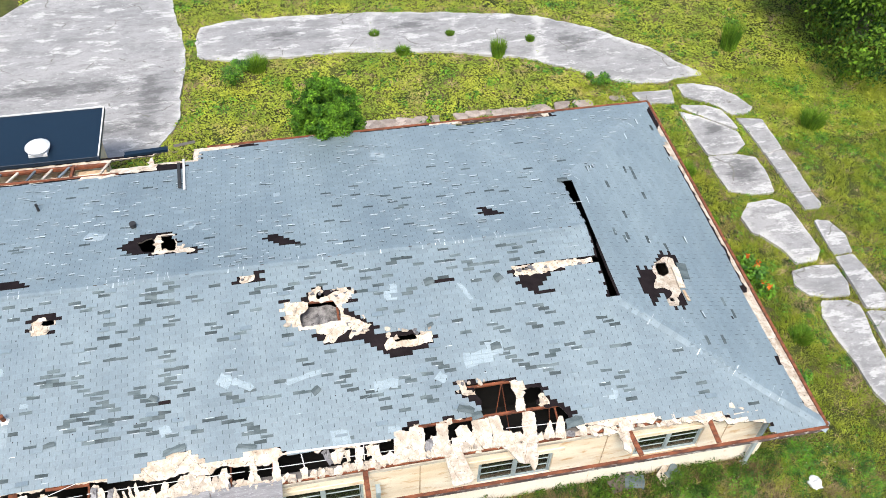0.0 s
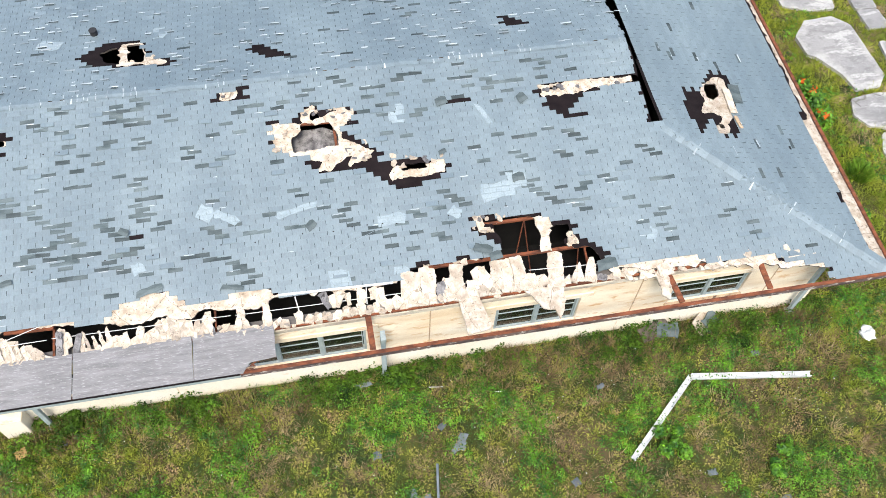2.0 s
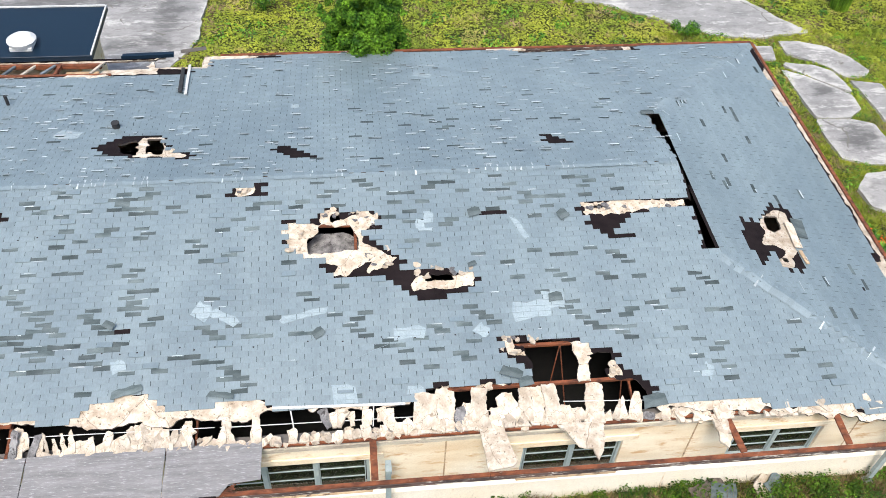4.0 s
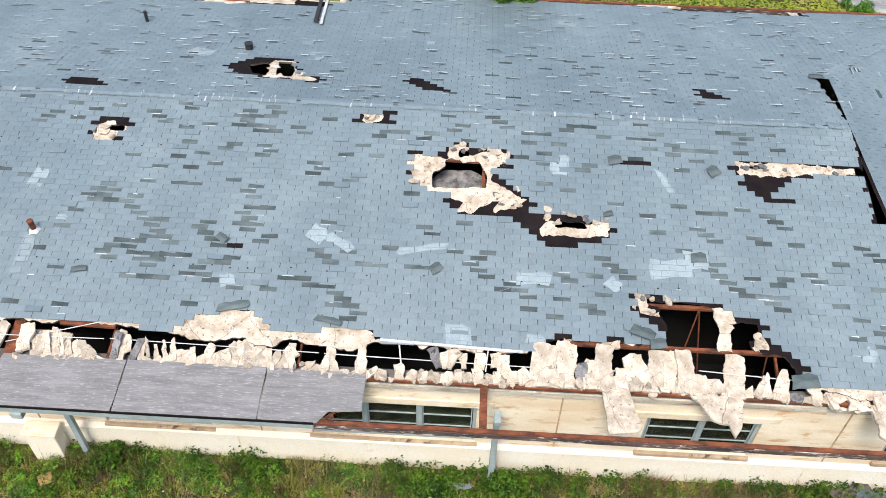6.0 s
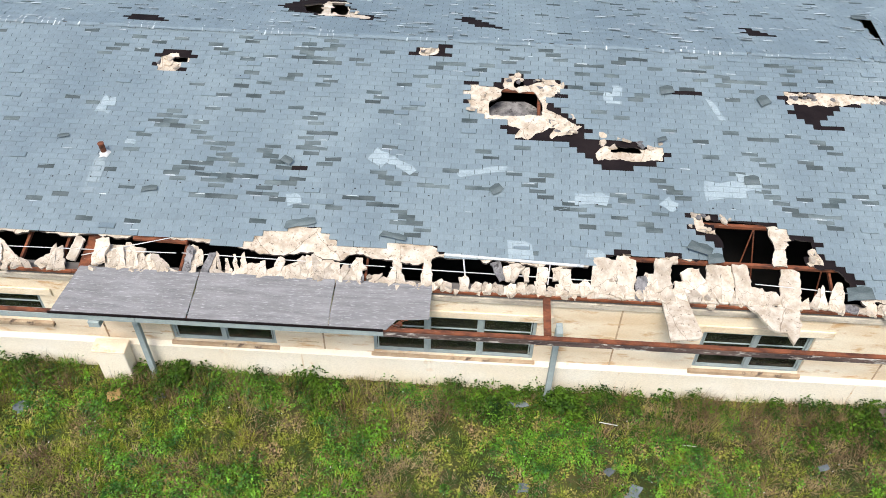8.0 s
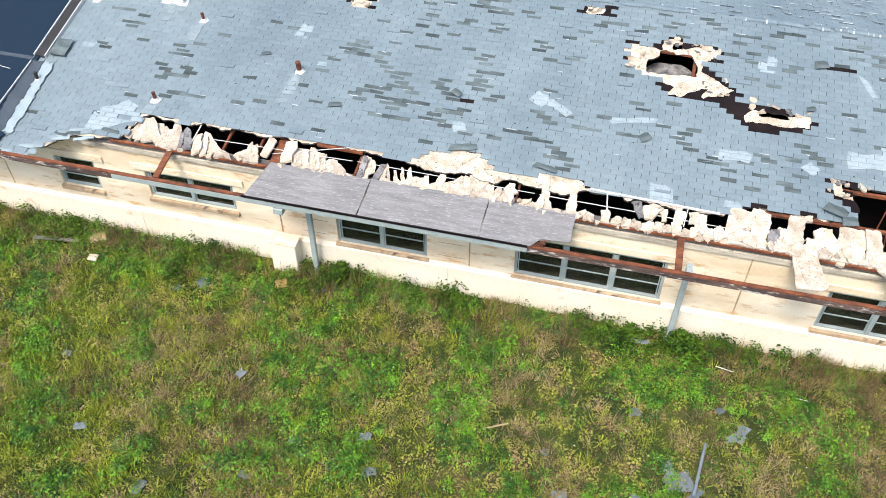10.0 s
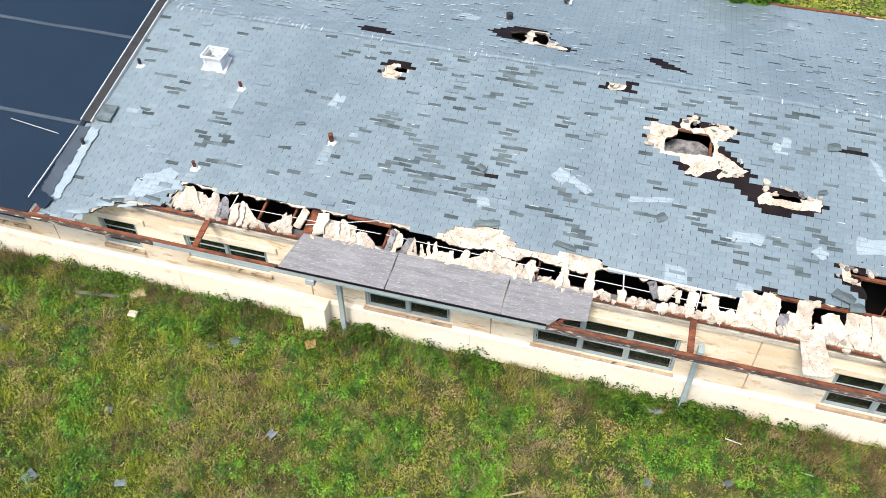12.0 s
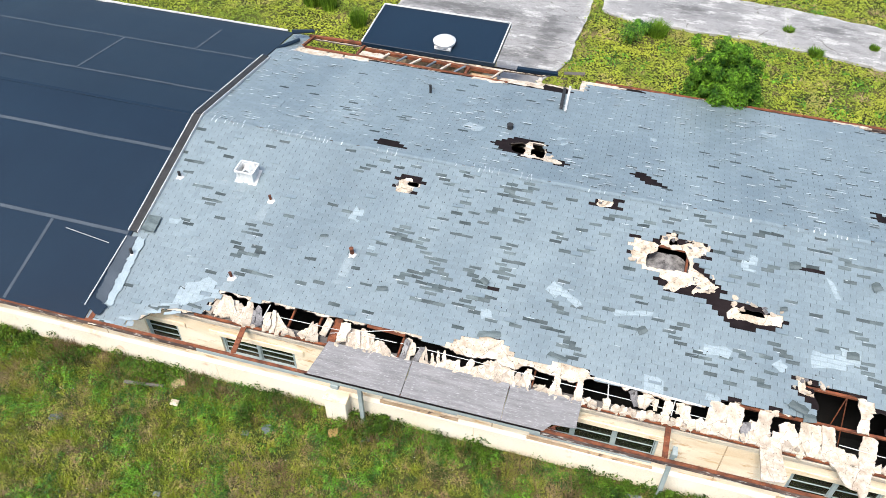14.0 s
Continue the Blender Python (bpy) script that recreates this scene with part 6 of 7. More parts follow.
# rubble lying on the wall plate
for n in range(130):
    x = rng.choice((rng.uniform(-11.2, 6.2), rng.uniform(-2.9, 1.3), rng.uniform(6.3, 10.9)))
    s = rng.uniform(0.05, 0.12)
    y = rng.uniform(10.45, 10.62) if x < 6.2 else rng.uniform(10.34, 10.56)
    place_chunk(x, y, 2.77 + (y - 10.46) * 0.15 + rng.uniform(0, 0.03), s * 1.4, s * 1.3, rng.uniform(-20, 40), rng.uniform(0, 180), rng.uniform(-25, 25), seed, "small cream gypsum lump on the wall top")
    seed += 1
# pieces across the open overhang
for x, w, l, yaw, s in ((7.15, 0.3, -0.6, 5, 435), (7.2, 0.22, -0.85, -4, 436)):
    place_chunk(x, 10.55, 2.80, w, l, 2.5, yaw, 0, s, "long cream deck slab fallen across the eave rails")
bm = slab_from_outline([(4.0, 10.46), (4.9, 10.46), (4.86, 10.1), (4.76, 9.84), (4.64, 9.65), (4.58, 9.9), (4.32, 9.97), (4.24, 10.13)], 0.05, 0.03, 437, 0.1)
tagged(part("deck_chunk", bm, M_DECK, m=pose(0, 0, 2.80)), "ragged cream deck slab fallen across the eave rails", "broken slab", "broken roof deck")
bm = slab_from_outline([(2.51, 10.5), (2.98, 10.5), (3.04, 10.1), (3.12, 9.75), (3.05, 9.66), (2.56, 9.58), (2.53, 10.08)], 0.05, 0.012, 431, 0.12)
tagged(part("deck_chunk", bm, M_DECK, m=pose(0, 0, 2.80)), "long cream deck slab fallen across the eave rails", "broken slab", "broken roof deck")
# pieces along the wall top
for a, b, count in ((6.3, 7.5, 14), (8.1, 9.4, 14), (9.4, 10.9, 10)):
    for poly in shards(a, b, 10.3, 10.62, count, seed, 1.0):
        seed += 1
        if rng.random() < 0.8:
            place_shard(poly, 2.81 + rng.uniform(-0.02, 0.03), 0.06, rng.uniform(0, 18), rng.uniform(-9, 9), rng.uniform(-9, 9), seed, "crumbled cream deck piece on the wall top")
# steel under the deck


def roof_steel(a, b, wide, high, label="rusted steel purlin under the broken deck"):
    return tagged(part("steel_purlin", bar(bmesh.new(), a, b, wide, high), M_RUST), label, "steel purlin", "roof steel")


for a, b, w, h in (((3.1, 12.12, 3.10), (4.9, 12.12, 3.10), 0.07, 0.06), ((1.95, 11.3, 2.93), (6.25, 11.3, 2.93), 0.07, 0.06), ((-0.5, 15.16, 3.74), (0.36, 15.14, 3.74), 0.1, 0.05), ((-7.05, 11.19, 2.93), (-6.05, 11.16, 2.93), 0.12, 0.05), ((0.36, 14.3, 3.48), (0.36, 15.0, 3.62), 0.06, 0.14)):
    roof_steel(a, b, w, h)
for x, wide in ((-9.05, 0.05), (-8.3, 0.05), (-7.85, 0.2), (-6.1, 0.05), (-2.75, 0.04), (-1.72, 0.05), (2.0, 0.05), (5.6, 0.04)):
    roof_steel((x, 10.6, 2.66), (x + 0.04, 12.4, 3.02), wide, 0.07, "rusted steel rafter below the opening")
for a, b in (((4.35, 12.12, 3.1), (4.62, 11.5, 1.2)), ((4.35, 12.12, 3.1), (4.1, 11.6, 1.4)), ((5.45, 11.3, 2.93), (5.6, 11.2, 1.6))):
    tagged(part("steel_rod", tube(bmesh.new(), a, b, 0.014, 0.014, 6), M_RUST), "thin rusted steel hanger rod", "steel rod", "hanger rods")
for a, b, r in (((-9.6, 10.86, 2.87), (-6.2, 10.9, 2.88), 0.012), ((-6.1, 10.92, 2.87), (-2.4, 10.86, 2.86), 0.012), ((-2.3, 10.85, 2.86), (1.9, 10.8, 2.84), 0.013), ((1.9, 10.9, 2.86), (3.6, 10.75, 2.83), 0.01), ((4.2, 10.9, 2.88), (6.3, 10.8, 2.84), 0.013), ((-7.9, 10.75, 2.85), (-6.3, 11.2, 2.98), 0.012),
                ((0.52, 10.7, 2.78), (0.55, 11.0, 3.0), 0.016), ((-0.95, 10.75, 2.8), (-1.0, 11.02, 3.0), 0.02), ((-9.75, 10.6, 2.76), (-9.6, 11.05, 3.05), 0.018)):
    tagged(part("pale_rod", tube(bmesh.new(), a, b, r * 0.75, r * 0.75, 6), M_FLASH), "thin pale rod across the torn eave", "rod", "pale rods")
tagged(part("drip_edge", bar(bmesh.new(), (-1.35, 11.12, 2.985), (1.15, 11.03, 2.97), 0.05, 0.02), M_WHITE), "white metal drip edge along the torn shingles", "drip edge")

# grey slab fallen below the large opening
bm = slab_from_outline([(-0.75, 14.35), (0.45, 14.3), (0.5, 15.1), (0.1, 15.3), (-0.5, 15.25), (-0.8, 14.95)], 0.1, 0.03, 90, 0.12)
for v in bm.verts:
    v.co.z += 0.12 * math.cos((v.co.x + 0.15) * 2.2) + 0.10 * (v.co.y - 14.7)
tagged(part("fallen_slab", bm, M_GREYSLAB, m=pose(0, 0, 3.2)), "grey sagging insulation slab below the hole", "fallen slab")

# rubble round the holes
for n, (x, y, dx, dy, count) in enumerate(((0.55, 15.25, 0.3, 0.2, 12), (-0.2, 15.42, 0.25, 0.1, 6), (0.85, 14.25, 0.35, 0.2, 12), (-0.9, 14.8, 0.2, 0.35, 6), (2.1, 13.86, 0.6, 0.1, 12), (6.5, 15.25, 1.0, 0.12, 16), (3.32, 12.1, 0.18, 0.25, 8), (5.38, 11.55, 0.08, 0.16, 6), (3.7, 12.22, 0.2, 0.05, 3), (-7.4, 15.5, 0.25, 0.25, 7), (-4.0, 17.75, 0.3, 0.08, 3), (-1.97, 16.1, 0.2, 0.1, 4))):
    for k in range(count):
        px, py, s = x + rng.uniform(-dx, dx), y + rng.uniform(-dy, dy), rng.uniform(0.05, 0.15)
        z = Z0 + SLOPE * min(py - E0, E1 - py) + rng.uniform(0.0, 0.03)
        ob = mesh_part("gypsum_lump", chunk("gypsum_lump", s * 1.3, s, 0.04, 1500 + 20 * n + k, rng.choice((M_DECK, M_DECK, M_DECK, M_GREYSLAB)), 0.012), m=pose(px, py, z, rng.uniform(-20, 35), rng.uniform(-20, 20), rng.uniform(0, 360)))
        tagged(ob, "crumbled gypsum lump at the rim of a roof hole", "rubble", "rubble round the holes")

# ---- loose things on the shingles ----


def front_pose(x, y, h=0.0, turn=0.0, back=False):
    z = Z0 + SLOPE * ((E1 - y) if back else (y - E0)) + wobble(x, y) + h
    tip = math.degrees(math.atan(SLOPE))
    return pose(x, y, z, -tip if back else tip, 0, 0) @ pose(0, 0, 0, 0, 0, turn)


PATCHES = [(-2.75, 13.22, 0.34, 0.36, -30), (-2.3, 13.06, 0.55, 0.22, -28), (-0.75, 13.02, 0.85, 0.15, 12), (0.0, 11.3, 0.42, 0.42, 10), (1.33, 12.5, 0.62, 0.28, 3), (2.8, 12.46, 0.28, 0.26, -40), (3.85, 12.85, 0.8, 0.42, 8), (4.35, 13.05, 0.42, 0.4, 5),
           (1.85, 15.0, 0.36, 0.3, 0), (1.95, 15.2, 0.2, 0.3, 0), (3.92, 14.8, 0.12, 0.6, 24), (-8.37, 14.2, 0.3, 0.42, -12), (-4.25, 12.15, 0.26, 0.26, 20), (1.36, 11.3, 0.3, 0.16, 0), (-7.65, 13.3, 0.2, 0.12, 0), (7.2, 11.3, 0.2, 0.35, -30), (-11.55, 11.05, 0.85, 0.7, 30), (-11.95, 10.75, 0.4, 0.5, 0), (-13.2, 12.9, 0.3, 0.25, 0)]


def clip_to(poly, x0, x1, y0, y1):
    """The part of a polygon inside a rectangle."""
    for axis, limit, sign in ((0, x0, -1), (0, x1, 1), (1, y0, -1), (1, y1, 1)):
        cut = []
        for p, q in zip(poly, poly[1:] + poly[:1]):
            dp, dq = (p[axis] - limit) * sign, (q[axis] - limit) * sign
            if dp <= 0:
                cut.append(p)
            if dp * dq < 0:
                f = dp / (dp - dq)
                cut.append((p[0] + (q[0] - p[0]) * f, p[1] + (q[1] - p[1]) * f))
        poly = cut
        if not poly:
            break
    return poly


def pale_patch(at, x, y, w, l, turn, seed, label, material=M_PATCH):
    """Unweathered shingle where a scrap has slid off: pale, in the pattern of the tabs."""
    r = random.Random(seed)
    c, s = math.cos(radians(turn)), math.sin(radians(turn))
    v = y - E0 if at is on_front else E1 - y
    outline = [(-w / 2, -l / 2), (w * 0.1, -l * 0.42), (w / 2, -l * 0.5), (w * 0.55, l * 0.2), (w * 0.3, l / 2), (-w * 0.1, l * 0.42), (-w * 0.45, l * 0.55), (-w * 0.52, l * 0.1)]
    outline = [(px + r.uniform(-0.06, 0.06) * w, py + r.uniform(-0.06, 0.06) * l) for px, py in outline]
    poly = [(x + px * c - py * s, v + px * s + py * c) for px, py in outline]
    low, high = min(p[1] for p in poly), max(p[1] for p in poly)
    patch = thing("pale_patch", label, "shingle patch", group="pale patches")
    for row in range(int(low / COURSE) - 1, int(high / COURSE) + 1):
        for n in range(int((min(p[0] for p in poly) - XM) / TAB) - 1, int((max(p[0] for p in poly) - XM) / TAB) + 2):
            a = XM + n * TAB + (row % 2) * TAB / 2
            piece = clip_to(poly, a + 0.005, a + TAB - 0.005, row * COURSE - 0.008, (row + 1) * COURSE - 0.013)
            if len(piece) > 2 and r.random() < 0.93:
                verts = [at(pu, pv, 0.0205) for pu, pv in piece] + [at(pu, pv, 0.013) for pu, pv in piece]
                k = len(piece)
                faces = [list(range(k))] + [(m, m + k, (m + 1) % k + k, (m + 1) % k) for m in range(k)]
                mesh_part("tab", mesh_of("tab", verts, faces, material), patch)


for n, row in enumerate(PATCHES):
    pale_patch(on_front, *row, 500 + n, "pale unweathered shingle patch on the roof")
for n, (x, y, l) in enumerate(((-8.13, 12.5, 0.9), (-10.97, 11.35, 0.4), (-10.9, 13.7, 0.7), (-11.8, 14.2, 0.6))):
    pale_patch(on_front, x, y, 0.24, l, -3, 560 + n, "faint pale run-off streak below a roof pipe", M_STREAK)
for n, row in enumerate(((-6.29, 18.73, 0.55, 0.4, 20), (-3.62, 18.8, 0.34, 0.5, 0), (2.4, 21.6, 0.45, 0.3, 30), (-1.0, 19.9, 0.2, 0.2, 0))):
    pale_patch(on_back, *row, 530 + n, "pale unweathered shingle patch on the rear slope")
for n, (x, y, w, l, turn, lift) in enumerate(((-4.05, 11.62, 0.6, 0.16, 14, 2), (-0.47, 12.6, 0.26, 0.2, 40, 2), (-2.3, 11.42, 0.5, 0.12, -10, 5), (3.25, 11.5, 0.45, 0.2, -20, 8), (3.5, 11.3, 0.3, 0.2, 10, 6), (5.95, 10.75, 0.5, 0.28, 8, 5), (2.95, 15.26, 0.3, 0.22, 15, 3), (4.9, 15.1, 0.25, 0.25, 30, 3),
                                               (-4.5, 13.0, 0.25, 0.16, -30, 6), (4.4, 13.1, 0.3, 0.22, 6, 2), (2.75, 13.95, 0.2, 0.1, 20, 5), (-9.0, 13.35, 0.24, 0.08, 12, 2), (-7.0, 12.2, 0.3, 0.12, 14, 3), (7.9, 18.85, 0.35, 0.2, 0, 3))):
    bm = slab_from_outline([(-w / 2, -l / 2), (w / 2, -l / 2), (w * 0.5, l * 0.3), (w * 0.2, l / 2), (-w * 0.4, l * 0.4)], 0.006, 0.015, 550 + n, 0.12)
    m = front_pose(x, y, 0.03, turn, y > RIDGE_Y) @ pose(0, 0, 0.012 * lift, lift, 0, 0)
    tagged(part("loose_shingle", bm, M_UNDER, m=m), "dark torn shingle mat lying loose on the roof", "loose shingle", "loose shingles")
# torn shingles slipped down to the left end of the eave
slip_rng = random.Random(41)
for k in range(22):
    x = slip_rng.uniform(-13.9, -11.4)
    y = float(np.interp(x, TX, TS)) + slip_rng.uniform(-0.22, 0.12)
    w, l = slip_rng.uniform(0.15, 0.42), slip_rng.uniform(0.06, 0.14)
    bm = slab_from_outline([(-w / 2, -l / 2), (w / 2, -l / 2), (w * 0.48, l / 2), (-w * 0.45, l * 0.4)], 0.006, 0.012, 580 + k, 0.1)
    m = front_pose(x, max(y, 9.62), 0.03, slip_rng.uniform(-14, 22)) @ pose(0, 0, 0, slip_rng.uniform(-4, 8), 0, 0)
    tagged(part("loose_shingle", bm, slip_rng.choice((M_UNDER, M_PATCH, M_CAP, M_CAP)), m=m), "torn grey shingle strip slipped to the eave", "loose shingle", "loose shingles")
# shingle boards beside the hole of the hip end
for n, (x, y, w, l, turn) in enumerate(((10.33, 14.75, 0.2, 0.8, -4), (10.58, 15.0, 0.3, 0.6, -8), (10.3, 14.05, 0.09, 0.4, 4))):
    bm = slab_from_outline([(-w / 2, -l / 2), (w / 2, -l / 2), (w / 2, l / 2), (-w / 2, l / 2)], 0.02, 0.01, 570 + n, 0.2)
    tagged(part("loose_board", bm, (M_DECK, M_UNDER, M_SILL)[n], m=pose(x, y, Z0 + SLOPE * (XR - x) + 0.05, 0, -math.degrees(math.atan(SLOPE)) * -1, turn)), "torn board standing beside the roof hole", "board", "loose boards")
nails = bmesh.new()
nail_rng = random.Random(31)
for x0, x1, y in ((-9.3, 4.4, 12.42), (-9.8, -5.4, 15.1)):
    for k in range(int((x1 - x0) / 0.36)):
        x, at_y = x0 + 0.36 * k + nail_rng.uniform(-0.06, 0.06), y + nail_rng.uniform(-0.04, 0.04)
        if nail_rng.random() < 0.8 and float(sd(BARE, np.array([x]), np.array([at_y]))[0]) > 0.1:
            p = Vector(on_front(x, at_y - E0, 0.018))
            tube(nails, p, p + Vector((0, 0, 0.007)), 0.02, 0.012, 6)
part("nail_heads", nails, M_RUBBER, roof, "dark nail heads in rows over the shingles")["kind"] = "stuff"
wire = bmesh.new()
for k in range(8):
    f, g = k / 8, (k + 1) / 8
    p, q = [(-1.25 + 2.15 * s, 11.4 + 0.85 * s + 0.02 * math.sin(9 * s)) for s in (f, g)]
    tube(wire, (*p, Z0 + SLOPE * (p[1] - E0) + 0.035 + wobble(*p)), (*q, Z0 + SLOPE * (q[1] - E0) + 0.035 + wobble(*q)), 0.003, 0.003, 5, False)
tagged(part("loose_wire", wire, M_PATCH), "thin pale wire lying over the shingles", "wire")


def vent_pipe(x, y, tall, radius, material, label, back=False, lean=0.0, patch=True):
    p = thing("vent_pipe", label, "vent pipe", front_pose(x, y, 0.0, 0, back).translation, group="roof pipes")
    bm = tube(bmesh.new(), (0, 0, -0.05), (lean, 0, tall), radius, radius, 14)
    tube(bm, (lean, 0, tall - 0.001), (lean, 0, tall + 0.012), radius * 1.12, radius * 1.12, 14)
    part("shaft", bm, material, p, smooth=False)
    if patch:
        tip = math.degrees(math.atan(SLOPE)) * (-1 if back else 1)
        bm = slab_from_outline([(-0.09, -0.12), (0.07, -0.1), (0.13, 0.02), (0.02, 0.1), (-0.08, 0.04)], 0.008, 0.025, int(x * 10) + 800, 0.08)
        base = part("flashing", bm, M_FLASH, p, "white smeared flashing", m=pose(0, 0, 0.03, tip, 0, 0))
        part("collar", tube(bmesh.new(), (0, 0, -0.01), (0, 0, 0.04), radius * 1.9, radius * 1.2, 14), M_FLASH, base, m=pose(0, 0, 0, -tip, 0, 0))
    return p


for x, y, tall, r in ((-8.07, 12.98, 0.25, 0.055), (-10.93, 11.6, 0.2, 0.04), (-10.84, 14.1, 0.19, 0.038)):
    vent_pipe(x, y, tall, r, M_RUST, "rusted steel vent pipe with white flashing", lean=-0.02)
for x, y, tall, r, back in ((-13.84, 11.62, 0.22, 0.04, False), (-13.7, 14.27, 0.2, 0.04, False), (-8.16, 20.49, 0.28, 0.04, True), (-5.23, 19.02, 0.16, 0.09, True)):
    vent_pipe(x, y, tall, r, M_RUBBER, "short black vent pipe on the shingles", back, patch=x < -13)

# white metal roof ventilator, its hood gone
v = thing("roof_ventilator", "white metal roof ventilator box with a bent open top", "roof ventilator", front_pose(-11.78, 14.72, 0.02).translation)
v.matrix_basis = v.matrix_basis @ Matrix.Diagonal((0.82, 0.82, 1.35, 1))
part("base_flange", slab_from_outline([(-0.4, -0.32), (0.4, -0.32), (0.4, 0.3), (-0.4, 0.3)], 0.01, 0.0, 1), M_FLASH, v, m=pose(0, 0, 0.02, math.degrees(math.atan(SLOPE)), 0, 0))
for n, (a, b, c, d) in enumerate(((-0.3, 0.3, -0.25, -0.23), (-0.3, 0.3, 0.23, 0.25), (-0.3, -0.28, -0.229, 0.229), (0.28, 0.3, -0.229, 0.229))):
    part("side_plate", boxed(a, b, c, d, -0.08, 0.22, 0.003), M_WHITE, v)
for a, b in (((-0.33, -0.28, 0.24), (0.33, -0.28, 0.24)), ((-0.33, 0.28, 0.24), (0.33, 0.28, 0.24)), ((-0.33, -0.26, 0.24), (-0.33, 0.26, 0.24)), ((0.33, -0.26, 0.24), (0.33, 0.26, 0.24))):
    part("rim", bar(bmesh.new(), a, b, 0.05, 0.035), M_WHITE, v)
bm = slab_from_outline([(-0.25, -0.2), (0.2, -0.2), (0.26, 0.2), (-0.2, 0.22)], 0.01, 0.03, 3, 0.1)
for w in bm.verts:
    w.co.z += 0.10 * math.sin(w.co.x * 9 + 1) + 0.08 * w.co.y
part("bent_cover", bm, M_WHITE, v, "crumpled white sheet cover", m=pose(0, 0, 0.2, 0, 0, 0))

# ---- where membrane and shingles meet ----
for n, (x, y, w, l, turn, mat, label) in enumerate(((-13.78, 11.1, 0.26, 2.1, 2, M_PATCH, "pale smeared mastic strip beside the membrane"), (-14.05, 11.0, 0.34, 2.3, 3, M_SEAM, "grey rubber flap at the membrane edge"), (-14.1, 10.0, 0.7, 0.3, -20, M_MEMBRANE, "crumpled black rubber flap at the eave"), (-13.75, 12.6, 0.4, 0.5, 0, M_UNDER, "dark torn mat beside the membrane"))):
    bm = slab_from_outline([(-w / 2, -l / 2), (w / 2, -l / 2), (w / 2, l / 2), (-w / 2, l / 2)], 0.012, 0.012 if n == 3 else 0.04, 600 + n, 0.07)
    tagged(part("edge_flap", bm, mat, m=front_pose(x, y, 0.05 + 0.014 * n, turn)), label, "roof flap", "membrane edge pieces")
tagged(part("edge_metal", bar(bmesh.new(), on_front(-14.3, 0.35, 0.1), on_front(-14.22, 2.5, 0.1), 0.022, 0.03), M_FLASH), "white edge metal lying along the membrane", "edge metal")
tagged(part("loose_strip", bar(bmesh.new(), on_front(-16.0, 2.36, 0.075), on_front(-14.6, 2.2, 0.075), 0.012, 0.012), M_FLASH), "thin white strip lying on the membrane", "strip")
for a, b, k in (((-14.0, 22.9), (-13.3, 23.25), 0), ((-14.4, 21.6), (-13.6, 22.6), 1)):
    tagged(part("rolled_flap", tube(bmesh.new(), (*a, 3.0 - 0.1 * k), (*b, 2.95), 0.09, 0.06, 8), M_MEMBRANE), "rolled back black rubber membrane edge", "rubber roll", "rubber rolls")

# ---- broken bay at the rear eave ----
for a, b, w, h in (((-13.5, 23.25, 2.72), (-11.3, 23.3, 2.72), 0.1, 0.08), ((-13.3, 22.35, 2.86), (-6.0, 22.2, 2.86), 0.08, 0.08), ((-11.3, 23.0, 2.7), (-6.4, 22.9, 2.7), 0.1, 0.12), ((-13.4, 22.4, 2.85), (-13.3, 23.3, 2.72), 0.08, 0.08), ((-11.4, 22.35, 2.86), (-11.4, 23.25, 2.7), 0.08, 0.08), ((-7.5, 22.3, 2.84), (-7.5, 23.0, 2.7), 0.08, 0.1)):
    roof_steel(a, b, w, h, "rusted steel frame of the fallen rear eave")
for n, x in enumerate((-10.6, -10.0, -9.5, -8.9, -8.4, -7.9, -6.6)):
    tagged(part("joist", bar(bmesh.new(), (x, 22.4, 2.8), (x + 0.25 + 0.04 * (n % 3), 23.05, 2.72), 0.07, 0.05), M_SHARD if n % 2 else M_FRIEZE), "pale weathered joist across the open rear eave", "joist", "rear joists")
# Added dark panel: stands for the shaded recess behind the joists.
tagged(part("soffit_board", boxed(-10.9, -6.35, 22.4, 23.0, 2.3, 2.33), M_RIM), "dark panel added as the shade below the open rear eave", "board")
tagged(part("inner_board", boxed(-7.4, -6.5, 22.45, 22.9, 2.5, 2.53), M_SILL), "brown board below the open rear eave", "board")
for n, (x, y, w, l) in enumerate(((-12.6, 22.05, 1.9, 0.3), (-11.3, 22.1, 1.0, 0.25), (-10.9, 22.6, 0.9, 0.3), (-6.6, 22.12, 1.2, 0.16), (-2.9, 23.2, 1.1, 0.22), (5.0, 23.25, 1.2, 0.12))):
    bm = slab_from_outline([(-w / 2, -l / 2), (w / 2, -l / 2), (w * 0.4, l / 2), (-w * 0.45, l / 2)], 0.05, 0.06, 620 + n, 0.12)
    tagged(part("deck_chunk", bm, M_DECK, m=front_pose(x, y, 0.02, 0, True)), "crumbled cream deck edge at the rear eave", "broken slab", "broken roof deck")
tagged(part("valley_strip", bar(bmesh.new(), (-3.83, 20.75, 3.23), (-3.95, 22.6, 2.86), 0.07, 0.03), M_FLASH), "white-edged metal valley strip on the rear slope", "flashing strip")
tagged(part("valley_strip", bar(bmesh.new(), (-3.98, 20.85, 3.235), (-4.1, 22.4, 2.9), 0.1, 0.04), M_RUBBER), "black metal valley strip on the rear slope", "flashing strip")
